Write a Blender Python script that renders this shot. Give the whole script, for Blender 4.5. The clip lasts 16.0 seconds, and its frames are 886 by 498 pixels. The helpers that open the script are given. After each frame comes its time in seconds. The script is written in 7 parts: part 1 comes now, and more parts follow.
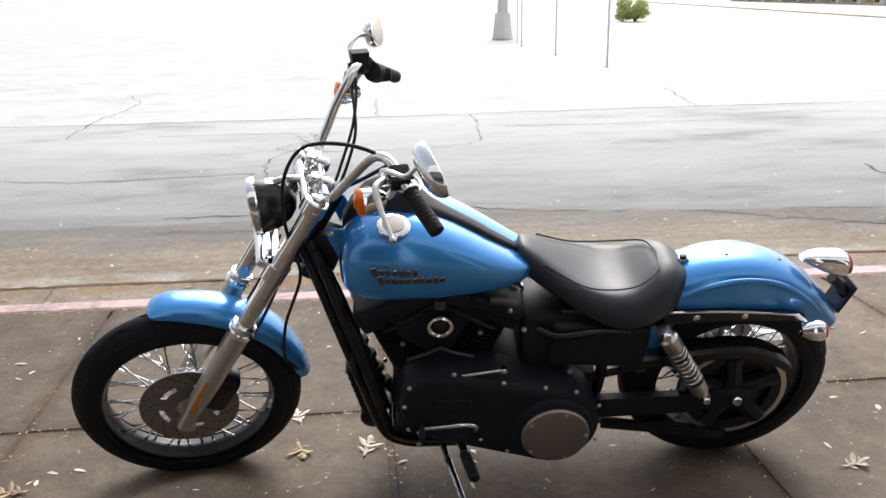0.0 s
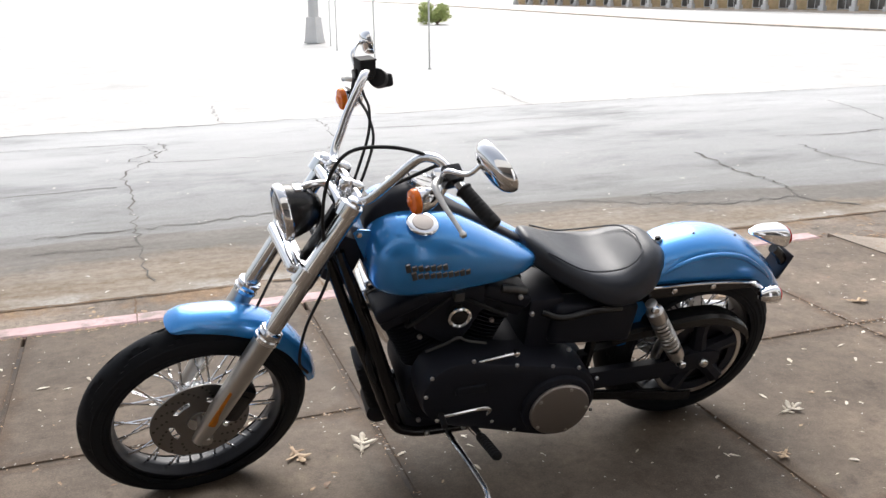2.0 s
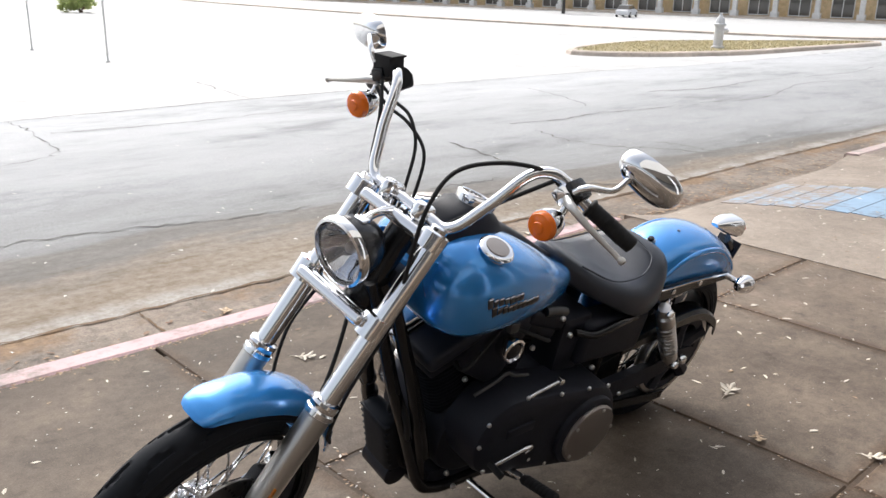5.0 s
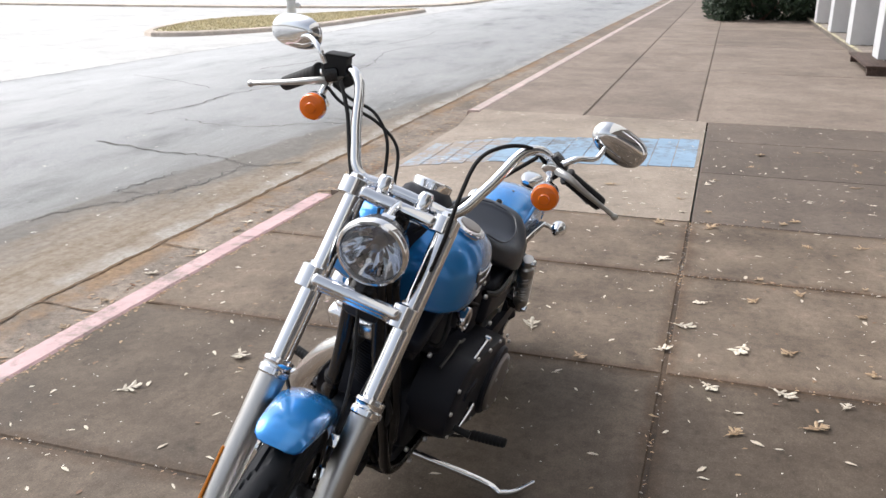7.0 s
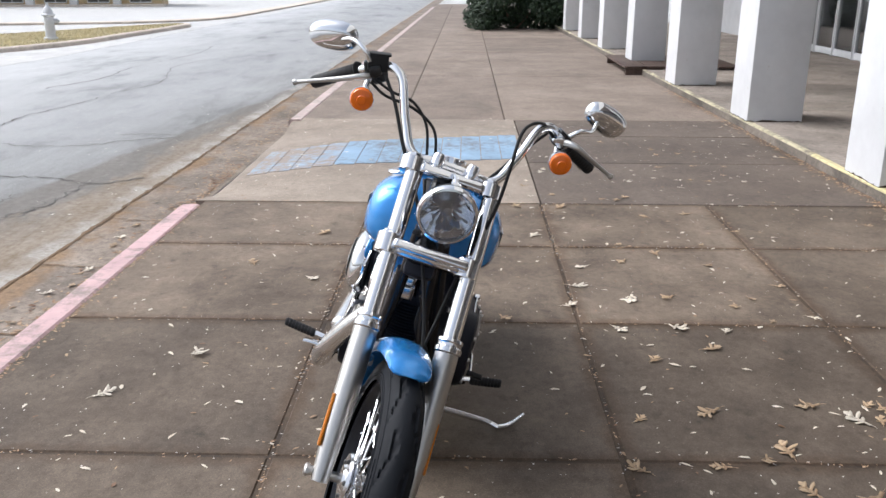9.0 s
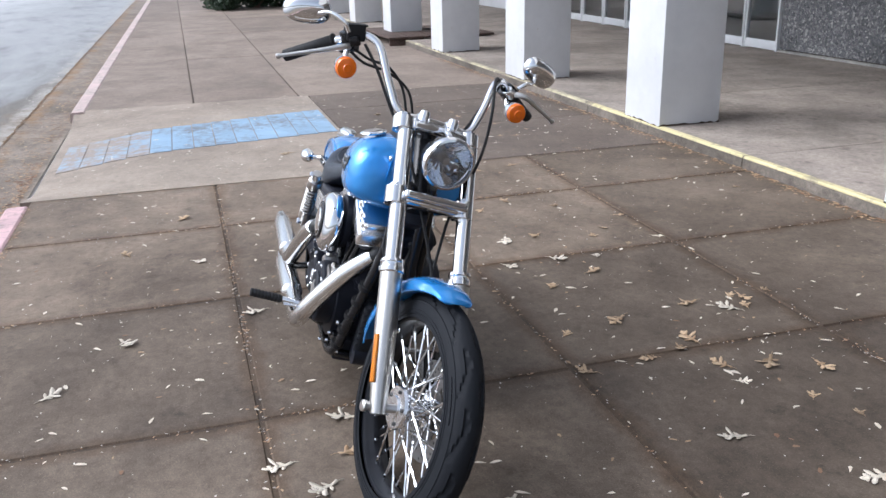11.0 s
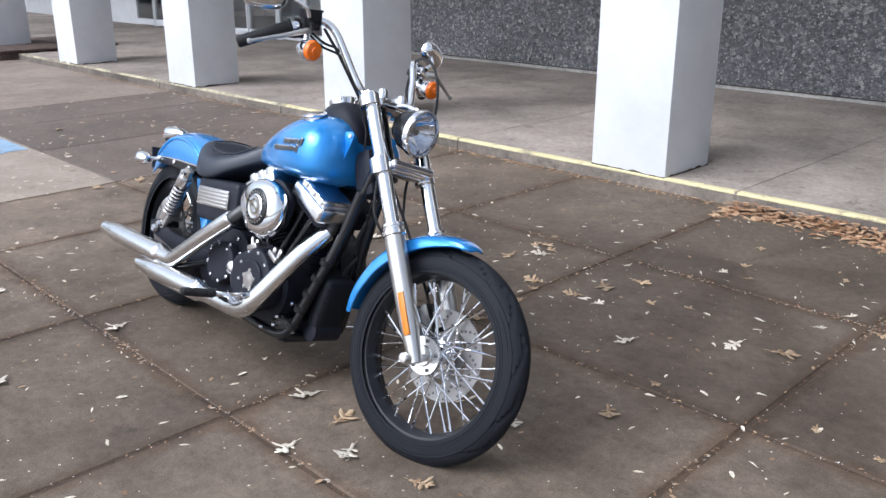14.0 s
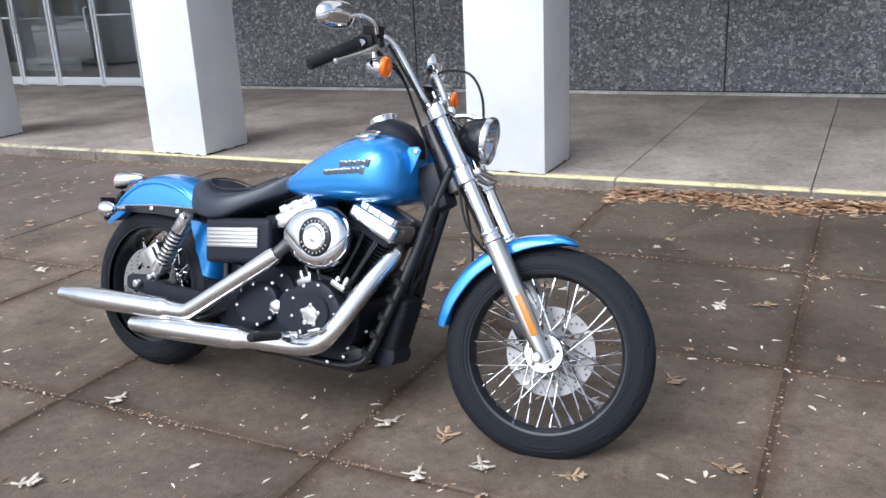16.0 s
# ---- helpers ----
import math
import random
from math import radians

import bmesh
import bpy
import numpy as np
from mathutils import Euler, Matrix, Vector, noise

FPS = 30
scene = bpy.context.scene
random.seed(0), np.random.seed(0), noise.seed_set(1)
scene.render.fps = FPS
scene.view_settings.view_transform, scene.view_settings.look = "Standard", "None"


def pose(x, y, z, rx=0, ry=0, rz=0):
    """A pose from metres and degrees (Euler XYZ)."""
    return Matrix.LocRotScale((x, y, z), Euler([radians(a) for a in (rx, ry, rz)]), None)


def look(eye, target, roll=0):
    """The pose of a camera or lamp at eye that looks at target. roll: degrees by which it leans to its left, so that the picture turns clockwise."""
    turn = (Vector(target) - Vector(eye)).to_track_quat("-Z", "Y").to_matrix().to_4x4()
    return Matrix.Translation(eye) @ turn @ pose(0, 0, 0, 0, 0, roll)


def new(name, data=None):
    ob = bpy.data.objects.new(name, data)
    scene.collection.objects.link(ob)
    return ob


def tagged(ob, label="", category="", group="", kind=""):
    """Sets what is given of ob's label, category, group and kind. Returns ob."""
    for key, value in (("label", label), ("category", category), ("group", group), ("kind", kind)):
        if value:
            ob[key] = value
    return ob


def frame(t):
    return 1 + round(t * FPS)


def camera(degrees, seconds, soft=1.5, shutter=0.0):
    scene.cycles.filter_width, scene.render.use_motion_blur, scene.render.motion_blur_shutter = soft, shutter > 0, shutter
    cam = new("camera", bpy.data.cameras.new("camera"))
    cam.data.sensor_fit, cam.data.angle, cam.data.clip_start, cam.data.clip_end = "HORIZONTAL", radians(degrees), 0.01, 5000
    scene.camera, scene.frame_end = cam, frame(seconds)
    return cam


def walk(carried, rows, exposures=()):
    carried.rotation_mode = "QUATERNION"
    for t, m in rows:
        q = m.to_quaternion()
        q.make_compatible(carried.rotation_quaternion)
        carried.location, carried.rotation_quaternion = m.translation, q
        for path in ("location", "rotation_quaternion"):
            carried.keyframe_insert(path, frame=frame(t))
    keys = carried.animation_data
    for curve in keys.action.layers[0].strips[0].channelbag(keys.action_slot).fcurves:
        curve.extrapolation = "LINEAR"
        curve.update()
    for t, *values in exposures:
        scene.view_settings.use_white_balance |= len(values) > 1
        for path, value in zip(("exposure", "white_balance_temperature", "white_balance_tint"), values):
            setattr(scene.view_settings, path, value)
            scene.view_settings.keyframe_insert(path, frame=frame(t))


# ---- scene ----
cam = camera(54.4, 16.0)
PATH = [
    (0, (0.403, -0.207, 1.488), (0.604, 1.696, 0.905), -0.8),
    (0.5, (0.205, -0.171, 1.489), (0.539, 1.712, 0.903), -2.4),
    (1, (0.054, -0.174, 1.492), (0.548, 1.671, 0.899), -1.9),
    (1.5, (-0.057, -0.191, 1.485), (0.518, 1.632, 0.896), -1.0),
    (2, (-0.202, -0.203, 1.511), (0.436, 1.601, 0.93), -0.6),
    (2.5, (-0.376, -0.095, 1.511), (0.346, 1.678, 0.931), -0.8),
    (3, (-0.51, 0.049, 1.502), (0.334, 1.764, 0.911), -0.3),
    (3.5, (-0.567, 0.232, 1.481), (0.38, 1.885, 0.873), 0.5),
    (3.7, (-0.589, 0.292, 1.484), (0.397, 1.919, 0.868), 1.1),
    (5.8, (-1.111, 1.042, 1.491), (0.468, 2.1, 0.869), -1.4),
    (6, (-1.159, 1.171, 1.49), (0.487, 2.109, 0.848), -1.8),
    (6.5, (-1.304, 1.295, 1.518), (0.44, 2.027, 0.866), 0.8),
    (7, (-1.489, 1.385, 1.535), (0.316, 1.964, 0.896), 0.2),
    (7.5, (-1.633, 1.539, 1.535), (0.203, 2.012, 0.898), -0.4),
    (8, (-1.759, 1.706, 1.546), (0.106, 2.032, 0.901), -1.5),
    (8.2, (-1.818, 1.755, 1.535), (0.056, 2.028, 0.893), -0.7),
    (10.3, (-2.241, 2.515, 1.531), (-0.373, 2.187, 0.896), -0.6),
    (10.5, (-2.262, 2.572, 1.547), (-0.41, 2.192, 0.894), -0.1),
    (11, (-2.215, 2.778, 1.535), (-0.403, 2.251, 0.872), -1.4),
    (11.5, (-2.199, 2.975, 1.539), (-0.441, 2.302, 0.863), -0.7),
    (12, (-2.22, 3.166, 1.541), (-0.521, 2.354, 0.865), -1.2),
    (12.5, (-2.115, 3.368, 1.54), (-0.488, 2.422, 0.863), -0.9),
    (13, (-1.999, 3.546, 1.547), (-0.461, 2.467, 0.861), -1.5),
    (13.5, (-1.963, 3.739, 1.5), (-0.519, 2.532, 0.825), -0.0),
    (14, (-1.87, 3.965, 1.483), (-0.526, 2.632, 0.837), 0.0),
    (14.5, (-1.63, 4.143, 1.455), (-0.393, 2.699, 0.836), -2.0),
    (15, (-1.433, 4.319, 1.463), (-0.319, 2.784, 0.828), -0.6),
    (15.5, (-1.238, 4.518, 1.473), (-0.241, 2.895, 0.865), -0.2),
    (16, (-0.967, 4.656, 1.463), (-0.112, 2.953, 0.856), -2.7),
]
walk(cam, [(t, look(eye, target, roll)) for t, eye, target, roll in PATH],
     exposures=[(0.0, 0.2, 6450, 10), (3.5, 0.27, 6450, 10), (6.0, 0.29, 6350, 10), (8.0, 0.18, 6300, 10), (10.5, 0.2, 5780, 10), (13.0, 0.28, 5720, 10), (16.0, 0.22, 5660, 10)])

# ---- light ----
world = bpy.data.worlds.new("overcast_sky")
scene.world = world
world.use_nodes = True
wn = world.node_tree.nodes
wl = world.node_tree.links
sky = wn.new("ShaderNodeTexSky")
sky.sky_type = "NISHITA"
sky.sun_disc = False
sky.sun_elevation = radians(47)
sky.sun_rotation = radians(20)
sky.dust_density = 5.0
sky.ozone_density = 1.0
hsv = wn.new("ShaderNodeHueSaturation")
hsv.inputs["Saturation"].default_value = 0.4
wl.new(sky.outputs[0], hsv.inputs["Color"])
wl.new(hsv.outputs[0], wn["Background"].inputs[0])
wn["Background"].inputs[1].default_value = 0.19
sun = new("sun", bpy.data.lights.new("sun", "SUN"))
sun.data.energy = 1.3
sun.data.angle = radians(45)
sun.data.color = (1.0, 0.985, 0.97)
sun.matrix_world = look((3, 12, 13.5), (0, 0, 0))


# ---- materials ----
def mat(name, base, rough=0.5, metal=0.0, coat=0.0, spec=0.5):
    m = bpy.data.materials.new(name)
    m.use_nodes = True
    b = m.node_tree.nodes["Principled BSDF"]
    b.inputs["Base Color"].default_value = (*base, 1)
    b.inputs["Roughness"].default_value = rough
    b.inputs["Metallic"].default_value = metal
    b.inputs["Coat Weight"].default_value = coat
    b.inputs["Coat Roughness"].default_value = 0.04
    b.inputs["Specular IOR Level"].default_value = spec
    return m


class Nodes:
    """Short hand for building a material's node tree."""

    def __init__(self, m):
        self.t = m.node_tree
        self.b = self.t.nodes["Principled BSDF"]
        self.co = self.t.nodes.new("ShaderNodeTexCoord")

    def node(self, kind, **props):
        n = self.t.nodes.new(kind)
        for k, v in props.items():
            n.inputs[k.replace("_", " ")].default_value = v
        return n

    def link(self, a, b):
        self.t.links.new(a, b)

    def noise(self, scale, detail=4.0, rough=0.55, vec=None):
        n = self.node("ShaderNodeTexNoise", Scale=scale, Detail=detail, Roughness=rough)
        self.link(vec or self.co.outputs["Object"], n.inputs["Vector"])
        return n.outputs["Fac"]

    def voronoi(self, scale, out="Distance", feature="F1", vec=None):
        n = self.node("ShaderNodeTexVoronoi", Scale=scale)
        n.feature = feature
        self.link(vec or self.co.outputs["Object"], n.inputs["Vector"])
        return n.outputs[out]

    def ramp(self, fac, stops):
        n = self.node("ShaderNodeValToRGB")
        e = n.color_ramp.elements
        while len(e) < len(stops):
            e.new(0.5)
        for el, (p, c) in zip(e, stops):
            el.position = p
            el.color = (*c, 1) if isinstance(c, tuple) else (c, c, c, 1)
        self.link(fac, n.inputs[0])
        return n.outputs[0]

    def mix(self, fac, a, b, how="MIX"):
        n = self.node("ShaderNodeMixRGB")
        n.blend_type = how
        for sock, v in zip(n.inputs, (fac, a, b)):
            if isinstance(v, (int, float)):
                sock.default_value = (v, v, v, 1) if sock.type == "RGBA" else v
            elif isinstance(v, tuple):
                sock.default_value = (*v, 1)
            else:
                self.link(v, sock)
        return n.outputs[0]

    def maths(self, how, a, b, c=None):
        n = self.node("ShaderNodeMath")
        n.operation = how
        for sock, v in zip(n.inputs, (a, b, c)):
            if isinstance(v, (int, float)):
                sock.default_value = v
            elif v is not None:
                self.link(v, sock)
        return n.outputs[0]

    def colour(self, c):
        self.link(c, self.b.inputs["Base Color"])

    def bump(self, height, strength=0.3, dist=0.01):
        n = self.node("ShaderNodeBump", Strength=strength, Distance=dist)
        self.link(height, n.inputs["Height"])
        self.link(n.outputs[0], self.b.inputs["Normal"])

    def rough(self, fac, lo, hi):
        n = self.node("ShaderNodeMapRange")
        n.inputs["To Min"].default_value, n.inputs["To Max"].default_value = lo, hi
        self.link(fac, n.inputs[0])
        self.link(n.outputs[0], self.b.inputs["Roughness"])


def concrete(name, dark, light, speck=0.35, stain=0.5, rough=(0.6, 0.9), spec=0.35, joints=()):
    m = mat(name, light, 0.8, spec=spec)
    n = Nodes(m)
    geo = n.node("ShaderNodeNewGeometry")
    pos = geo.outputs["Position"]
    broad = n.noise(0.55, 5, 0.6, pos)
    mid = n.noise(3.5, 6, 0.65, pos)
    fine = n.noise(160, 3, 0.6, pos)
    c = n.ramp(n.mix(0.5, broad, mid), [(0.36, dark), (0.62, light)])
    spots = n.ramp(n.noise(9, 3, 0.7, pos), [(0.28, 0.55), (0.42, 1.0)])
    c = n.mix(stain, c, n.mix(1.0, c, spots, "MULTIPLY"))
    damp = n.ramp(n.noise(1.3, 8, 0.72, pos), [(0.38, 0.68), (0.52, 1.0), (0.66, 1.22)])
    c = n.mix(stain, c, n.mix(1.0, c, damp, "MULTIPLY"))
    grit = n.ramp(fine, [(0.3, 0.80), (0.7, 1.16)])
    c = n.mix(1.0, c, grit, "MULTIPLY")
    blot = n.ramp(n.noise(24, 6, 0.8, pos), [(0.34, 0.70), (0.5, 1.0), (0.66, 1.28)])
    c = n.mix(stain, c, n.mix(1.0, c, blot, "MULTIPLY"))
    peb = n.ramp(n.voronoi(95, vec=pos), [(0.08, 1.0), (0.2, 0.0)])
    c = n.mix(n.mix(1.0, peb, speck, "MULTIPLY"), c, tuple(min(1, 2.0 * v) for v in light))
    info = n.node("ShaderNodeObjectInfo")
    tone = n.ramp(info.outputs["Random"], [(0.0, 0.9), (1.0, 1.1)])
    if joints:
        # leaf tannin and silt spread out of the joints, unevenly
        xyz = n.node("ShaderNodeSeparateXYZ")
        n.link(pos, xyz.inputs[0])
        near = 1.0
        for axis, at in joints:
            near = n.maths("MINIMUM", n.maths("ABSOLUTE", n.maths("SUBTRACT", xyz.outputs[axis], at), 0.0), near)
        ragged = n.maths("MULTIPLY", n.noise(5.5, 6, 0.75, pos), 0.17)
        f = n.ramp(n.maths("SUBTRACT", ragged, near), [(0.015, 0.0), (0.06, 0.6), (0.10, 0.85)])
        c = n.mix(f, c, n.mix(1.0, c, (0.66, 0.55, 0.45), "MULTIPLY"))
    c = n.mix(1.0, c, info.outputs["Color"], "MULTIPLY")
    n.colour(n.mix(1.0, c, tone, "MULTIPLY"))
    n.bump(n.mix(0.5, fine, n.noise(40, 4, 0.6, pos)), 0.35, 0.004)
    n.rough(mid, *rough)
    return m


M_SLAB = concrete("brown_concrete", (0.084, 0.063, 0.046), (0.188, 0.148, 0.113), stain=0.72, speck=0.3, rough=(0.58, 0.86), spec=0.26,
                  joints=[(0, x) for x in (-1.99, -0.79, 0.49, 1.665, 2.83, 3.83)] + [(1, y) for y in (0.35, 1.49, 2.66)])
M_SLAB_FAR = concrete("dusty_concrete", (0.148, 0.117, 0.095), (0.225, 0.182, 0.150), stain=0.6, speck=0.2, rough=(0.6, 0.86), spec=0.26)
M_PAD = concrete("buff_concrete", (0.25, 0.205, 0.165), (0.36, 0.30, 0.245))
M_PORCH = concrete("porch_concrete", (0.27, 0.228, 0.195), (0.37, 0.318, 0.277), speck=0.1, stain=0.85)
M_DIRT = concrete("joint_dirt", (0.028, 0.019, 0.013), (0.10, 0.068, 0.044), speck=0.5, stain=1.0)
M_RISER = concrete("stained_riser", (0.09, 0.076, 0.062), (0.21, 0.18, 0.152), stain=1.0)
M_GREY_STRIP = concrete("pale_footing", (0.30, 0.29, 0.27), (0.50, 0.485, 0.45), stain=0.9)
M_LOT = concrete("bleached_lot", (0.47, 0.465, 0.45), (0.60, 0.595, 0.58), speck=0.1, stain=0.35)


def gutter_pan():
    """Brown concrete with rusty leaf stain along its outer joint."""
    m = concrete("gutter_concrete", (0.155, 0.122, 0.094), (0.315, 0.262, 0.213), stain=1.0)
    n = Nodes(m)
    pos = n.node("ShaderNodeNewGeometry").outputs["Position"]
    under = n.b.inputs["Base Color"].links[0].from_socket
    sep = n.node("ShaderNodeSeparateXYZ")
    n.link(pos, sep.inputs[0])
    d = n.maths("ADD", n.maths("MULTIPLY_ADD", sep.outputs[0], 0.0097, -3.89), sep.outputs[1])
    wobble = n.maths("MULTIPLY", n.noise(5, 6, 0.75, pos), 0.24)
    band = n.ramp(n.maths("ADD", d, wobble), [(0.56, 0.0), (0.64, 0.8), (0.80, 0.9)])
    patch = n.ramp(n.noise(1.7, 5, 0.7, pos), [(0.44, 0.05), (0.58, 0.95)])
    rust = n.ramp(n.noise(30, 5, 0.7, pos), [(0.3, (0.14, 0.075, 0.03)), (0.7, (0.34, 0.215, 0.11))])
    n.colour(n.mix(n.mix(1.0, band, patch, "MULTIPLY"), under, rust))
    return m


M_GUTTER = gutter_pan()
M_ISLAND = concrete("island_kerb", (0.58, 0.49, 0.41), (0.74, 0.65, 0.56), speck=0.1)


def asphalt():
    """Bleached asphalt with a dirt band that fades out from the kerb; far glare is in its colour."""
    m = mat("worn_asphalt", (0.3, 0.3, 0.3), 0.8, spec=0.25)
    n = Nodes(m)
    pos = n.node("ShaderNodeNewGeometry").outputs["Position"]
    squash = n.node("ShaderNodeMapping")
    squash.inputs["Scale"].default_value = (0.4, 1.0, 1.0)
    n.link(pos, squash.inputs["Vector"])
    broad = n.noise(0.8, 9, 0.7, squash.outputs[0])
    c = n.ramp(broad, [(0.34, (0.225, 0.229, 0.231)), (0.46, (0.340, 0.346, 0.348)), (0.70, (0.395, 0.400, 0.402))])
    smear = n.ramp(n.noise(2.2, 9, 0.8, squash.outputs[0]), [(0.36, 0.84), (0.46, 1.0), (0.62, 1.05)])
    c = n.mix(1.0, c, smear, "MULTIPLY")
    fine = n.noise(90, 4, 0.75, pos)
    c = n.mix(1.0, c, n.ramp(fine, [(0.3, 0.74), (0.7, 1.2)]), "MULTIPLY")
    peb = n.ramp(n.voronoi(60, vec=pos), [(0.08, 1.0), (0.2, 0.0)])
    c = n.mix(n.mix(1.0, peb, 0.2, "MULTIPLY"), c, (0.5, 0.48, 0.45))
    sep = n.node("ShaderNodeSeparateXYZ")
    n.link(pos, sep.inputs[0])
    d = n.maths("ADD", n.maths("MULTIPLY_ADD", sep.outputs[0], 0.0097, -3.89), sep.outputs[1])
    # colour lightens away from the kerb: glare over the far half painted in
    far_glare = n.ramp(n.maths("DIVIDE", d, 6.0), [(0.40, 0.95), (0.62, 1.10), (0.90, 1.36)])
    c = n.mix(1.0, c, far_glare, "MULTIPLY")
    # silt that has washed into the low side of the street: a dark smudge, a dull band with a hard edge, a tan streaky band
    streaks = n.node("ShaderNodeMapping")
    streaks.inputs["Scale"].default_value = (0.16, 1.0, 1.0)
    n.link(pos, streaks.inputs["Vector"])
    s_ = n.maths("MULTIPLY_ADD", n.maths("MAXIMUM", n.maths("SUBTRACT", sep.outputs[0], 1.8), 0.0), 0.115, d)
    loose = n.maths("DIVIDE", n.maths("ADD", s_, n.maths("MULTIPLY_ADD", n.noise(1.4, 6, 0.7, squash.outputs[0]), 1.5, -0.75)), 3.0)
    tight = n.maths("DIVIDE", n.maths("ADD", s_, n.maths("MULTIPLY_ADD", n.noise(2.5, 7, 0.7, squash.outputs[0]), 0.36, -0.18)), 3.0)
    smudge = n.mix(1.0, n.ramp(loose, [(0.58, 0.85), (0.80, 0.35), (1.0, 0.0)]), n.ramp(n.noise(3.2, 7, 0.7, streaks.outputs[0]), [(0.38, 0.35), (0.55, 1.0)]), "MULTIPLY")
    c = n.mix(smudge, c, n.mix(1.0, c, (0.64, 0.63, 0.61), "MULTIPLY"))
    grain = n.mix(0.5, n.noise(18, 6, 0.75, pos), n.noise(7, 7, 0.75, streaks.outputs[0]))
    dull = n.ramp(grain, [(0.36, (0.122, 0.108, 0.092)), (0.5, (0.170, 0.154, 0.136)), (0.64, (0.232, 0.215, 0.194))])
    c = n.mix(n.ramp(tight, [(0.572, 0.85), (0.592, 0.12), (0.64, 0.0)]), c, dull)
    tan = n.ramp(grain, [(0.36, (0.165, 0.116, 0.07)), (0.48, (0.240, 0.192, 0.142)), (0.64, (0.35, 0.30, 0.245))])
    c = n.mix(n.ramp(loose, [(0.35, 0.95), (0.43, 0.6), (0.49, 0.0)]), c, tan)
    # crumbled pale edge beside the gutter pan
    rim = n.ramp(n.maths("ADD", d, n.maths("MULTIPLY", n.noise(6, 5, 0.75, pos), 0.22)), [(0.70, 1.0), (0.84, 0.75), (0.92, 0.0)])
    patch = n.ramp(n.noise(2.2, 5, 0.7, pos), [(0.42, 0.15), (0.56, 0.9)])
    c = n.mix(n.mix(1.0, rim, patch, "MULTIPLY"), c, n.ramp(n.noise(40, 4, 0.7, pos), [(0.3, (0.27, 0.25, 0.225)), (0.7, (0.50, 0.475, 0.44))]))
    n.rough(n.noise(1.5, 6, 0.65, squash.outputs[0]), 0.62, 0.9)
    n.colour(c)
    n.bump(n.mix(0.35, fine, n.noise(22, 5, 0.7, pos)), 0.55, 0.008)
    return m


M_ASPHALT = asphalt()


def paint_on(name, paint, under, keep, scale=14, soft=0.06, rough=0.65):
    """Worn paint that has flaked off to what lies under it."""
    m = mat(name, paint, rough)
    n = Nodes(m)
    pos = n.node("ShaderNodeNewGeometry").outputs["Position"]
    wear = n.mix(0.45, n.noise(scale, 6, 0.7, pos), n.noise(scale * 0.15, 3, 0.6, pos))
    f = n.ramp(wear, [(keep - soft, 0.0), (keep + soft, 1.0)])
    tone = n.ramp(n.noise(3, 5, 0.6, pos), [(0.3, tuple(v * 0.8 for v in paint)), (0.7, tuple(min(1, v * 1.12) for v in paint))])
    low = n.ramp(n.noise(50, 4, 0.6, pos), [(0.3, tuple(v * 0.7 for v in under)), (0.7, under)])
    n.colour(n.mix(f, low, tone))
    n.bump(n.mix(0.5, f, n.noise(120, 3, 0.6, pos)), 0.25, 0.003)
    return m


M_KERB = paint_on("faded_red_paint", (0.58, 0.385, 0.39), (0.33, 0.26, 0.235), 0.45)
M_KERB_PALE = paint_on("bleached_red_paint", (0.56, 0.43, 0.41), (0.42, 0.36, 0.31), 0.48)
M_BLUE_WORN = paint_on("flaked_blue_paint", (0.27, 0.36, 0.465), (0.33, 0.275, 0.23), 0.515)
M_BLUE_MARK = paint_on("faded_blue_paint", (0.25, 0.37, 0.50), (0.19, 0.21, 0.23), 0.45)
M_YELLOW = paint_on("worn_yellow_paint", (0.68, 0.60, 0.33), (0.30, 0.25, 0.19), 0.43)
M_YELLOW_FADED = paint_on("faded_yellow_paint", (0.60, 0.54, 0.36), (0.25, 0.21, 0.16), 0.50)


def white_paint():
    m = mat("white_stucco_paint", (0.78, 0.79, 0.80), 0.6)
    n = Nodes(m)
    pos = n.node("ShaderNodeNewGeometry").outputs["Position"]
    c = n.ramp(n.noise(2.5, 6, 0.65, pos), [(0.3, (0.62, 0.63, 0.645)), (0.6, (0.695, 0.705, 0.72))])
    dirt = n.ramp(n.mix(0.6, n.noise(25, 5, 0.7, pos), n.noise(6, 4, 0.6, pos)), [(0.30, 1.0), (0.37, 0.0)])
    c = n.mix(n.mix(1.0, dirt, 0.5, "MULTIPLY"), c, (0.42, 0.36, 0.29))
    n.colour(c)
    n.bump(n.noise(90, 4, 0.6, pos), 0.2, 0.004)
    return m


M_WHITE = white_paint()


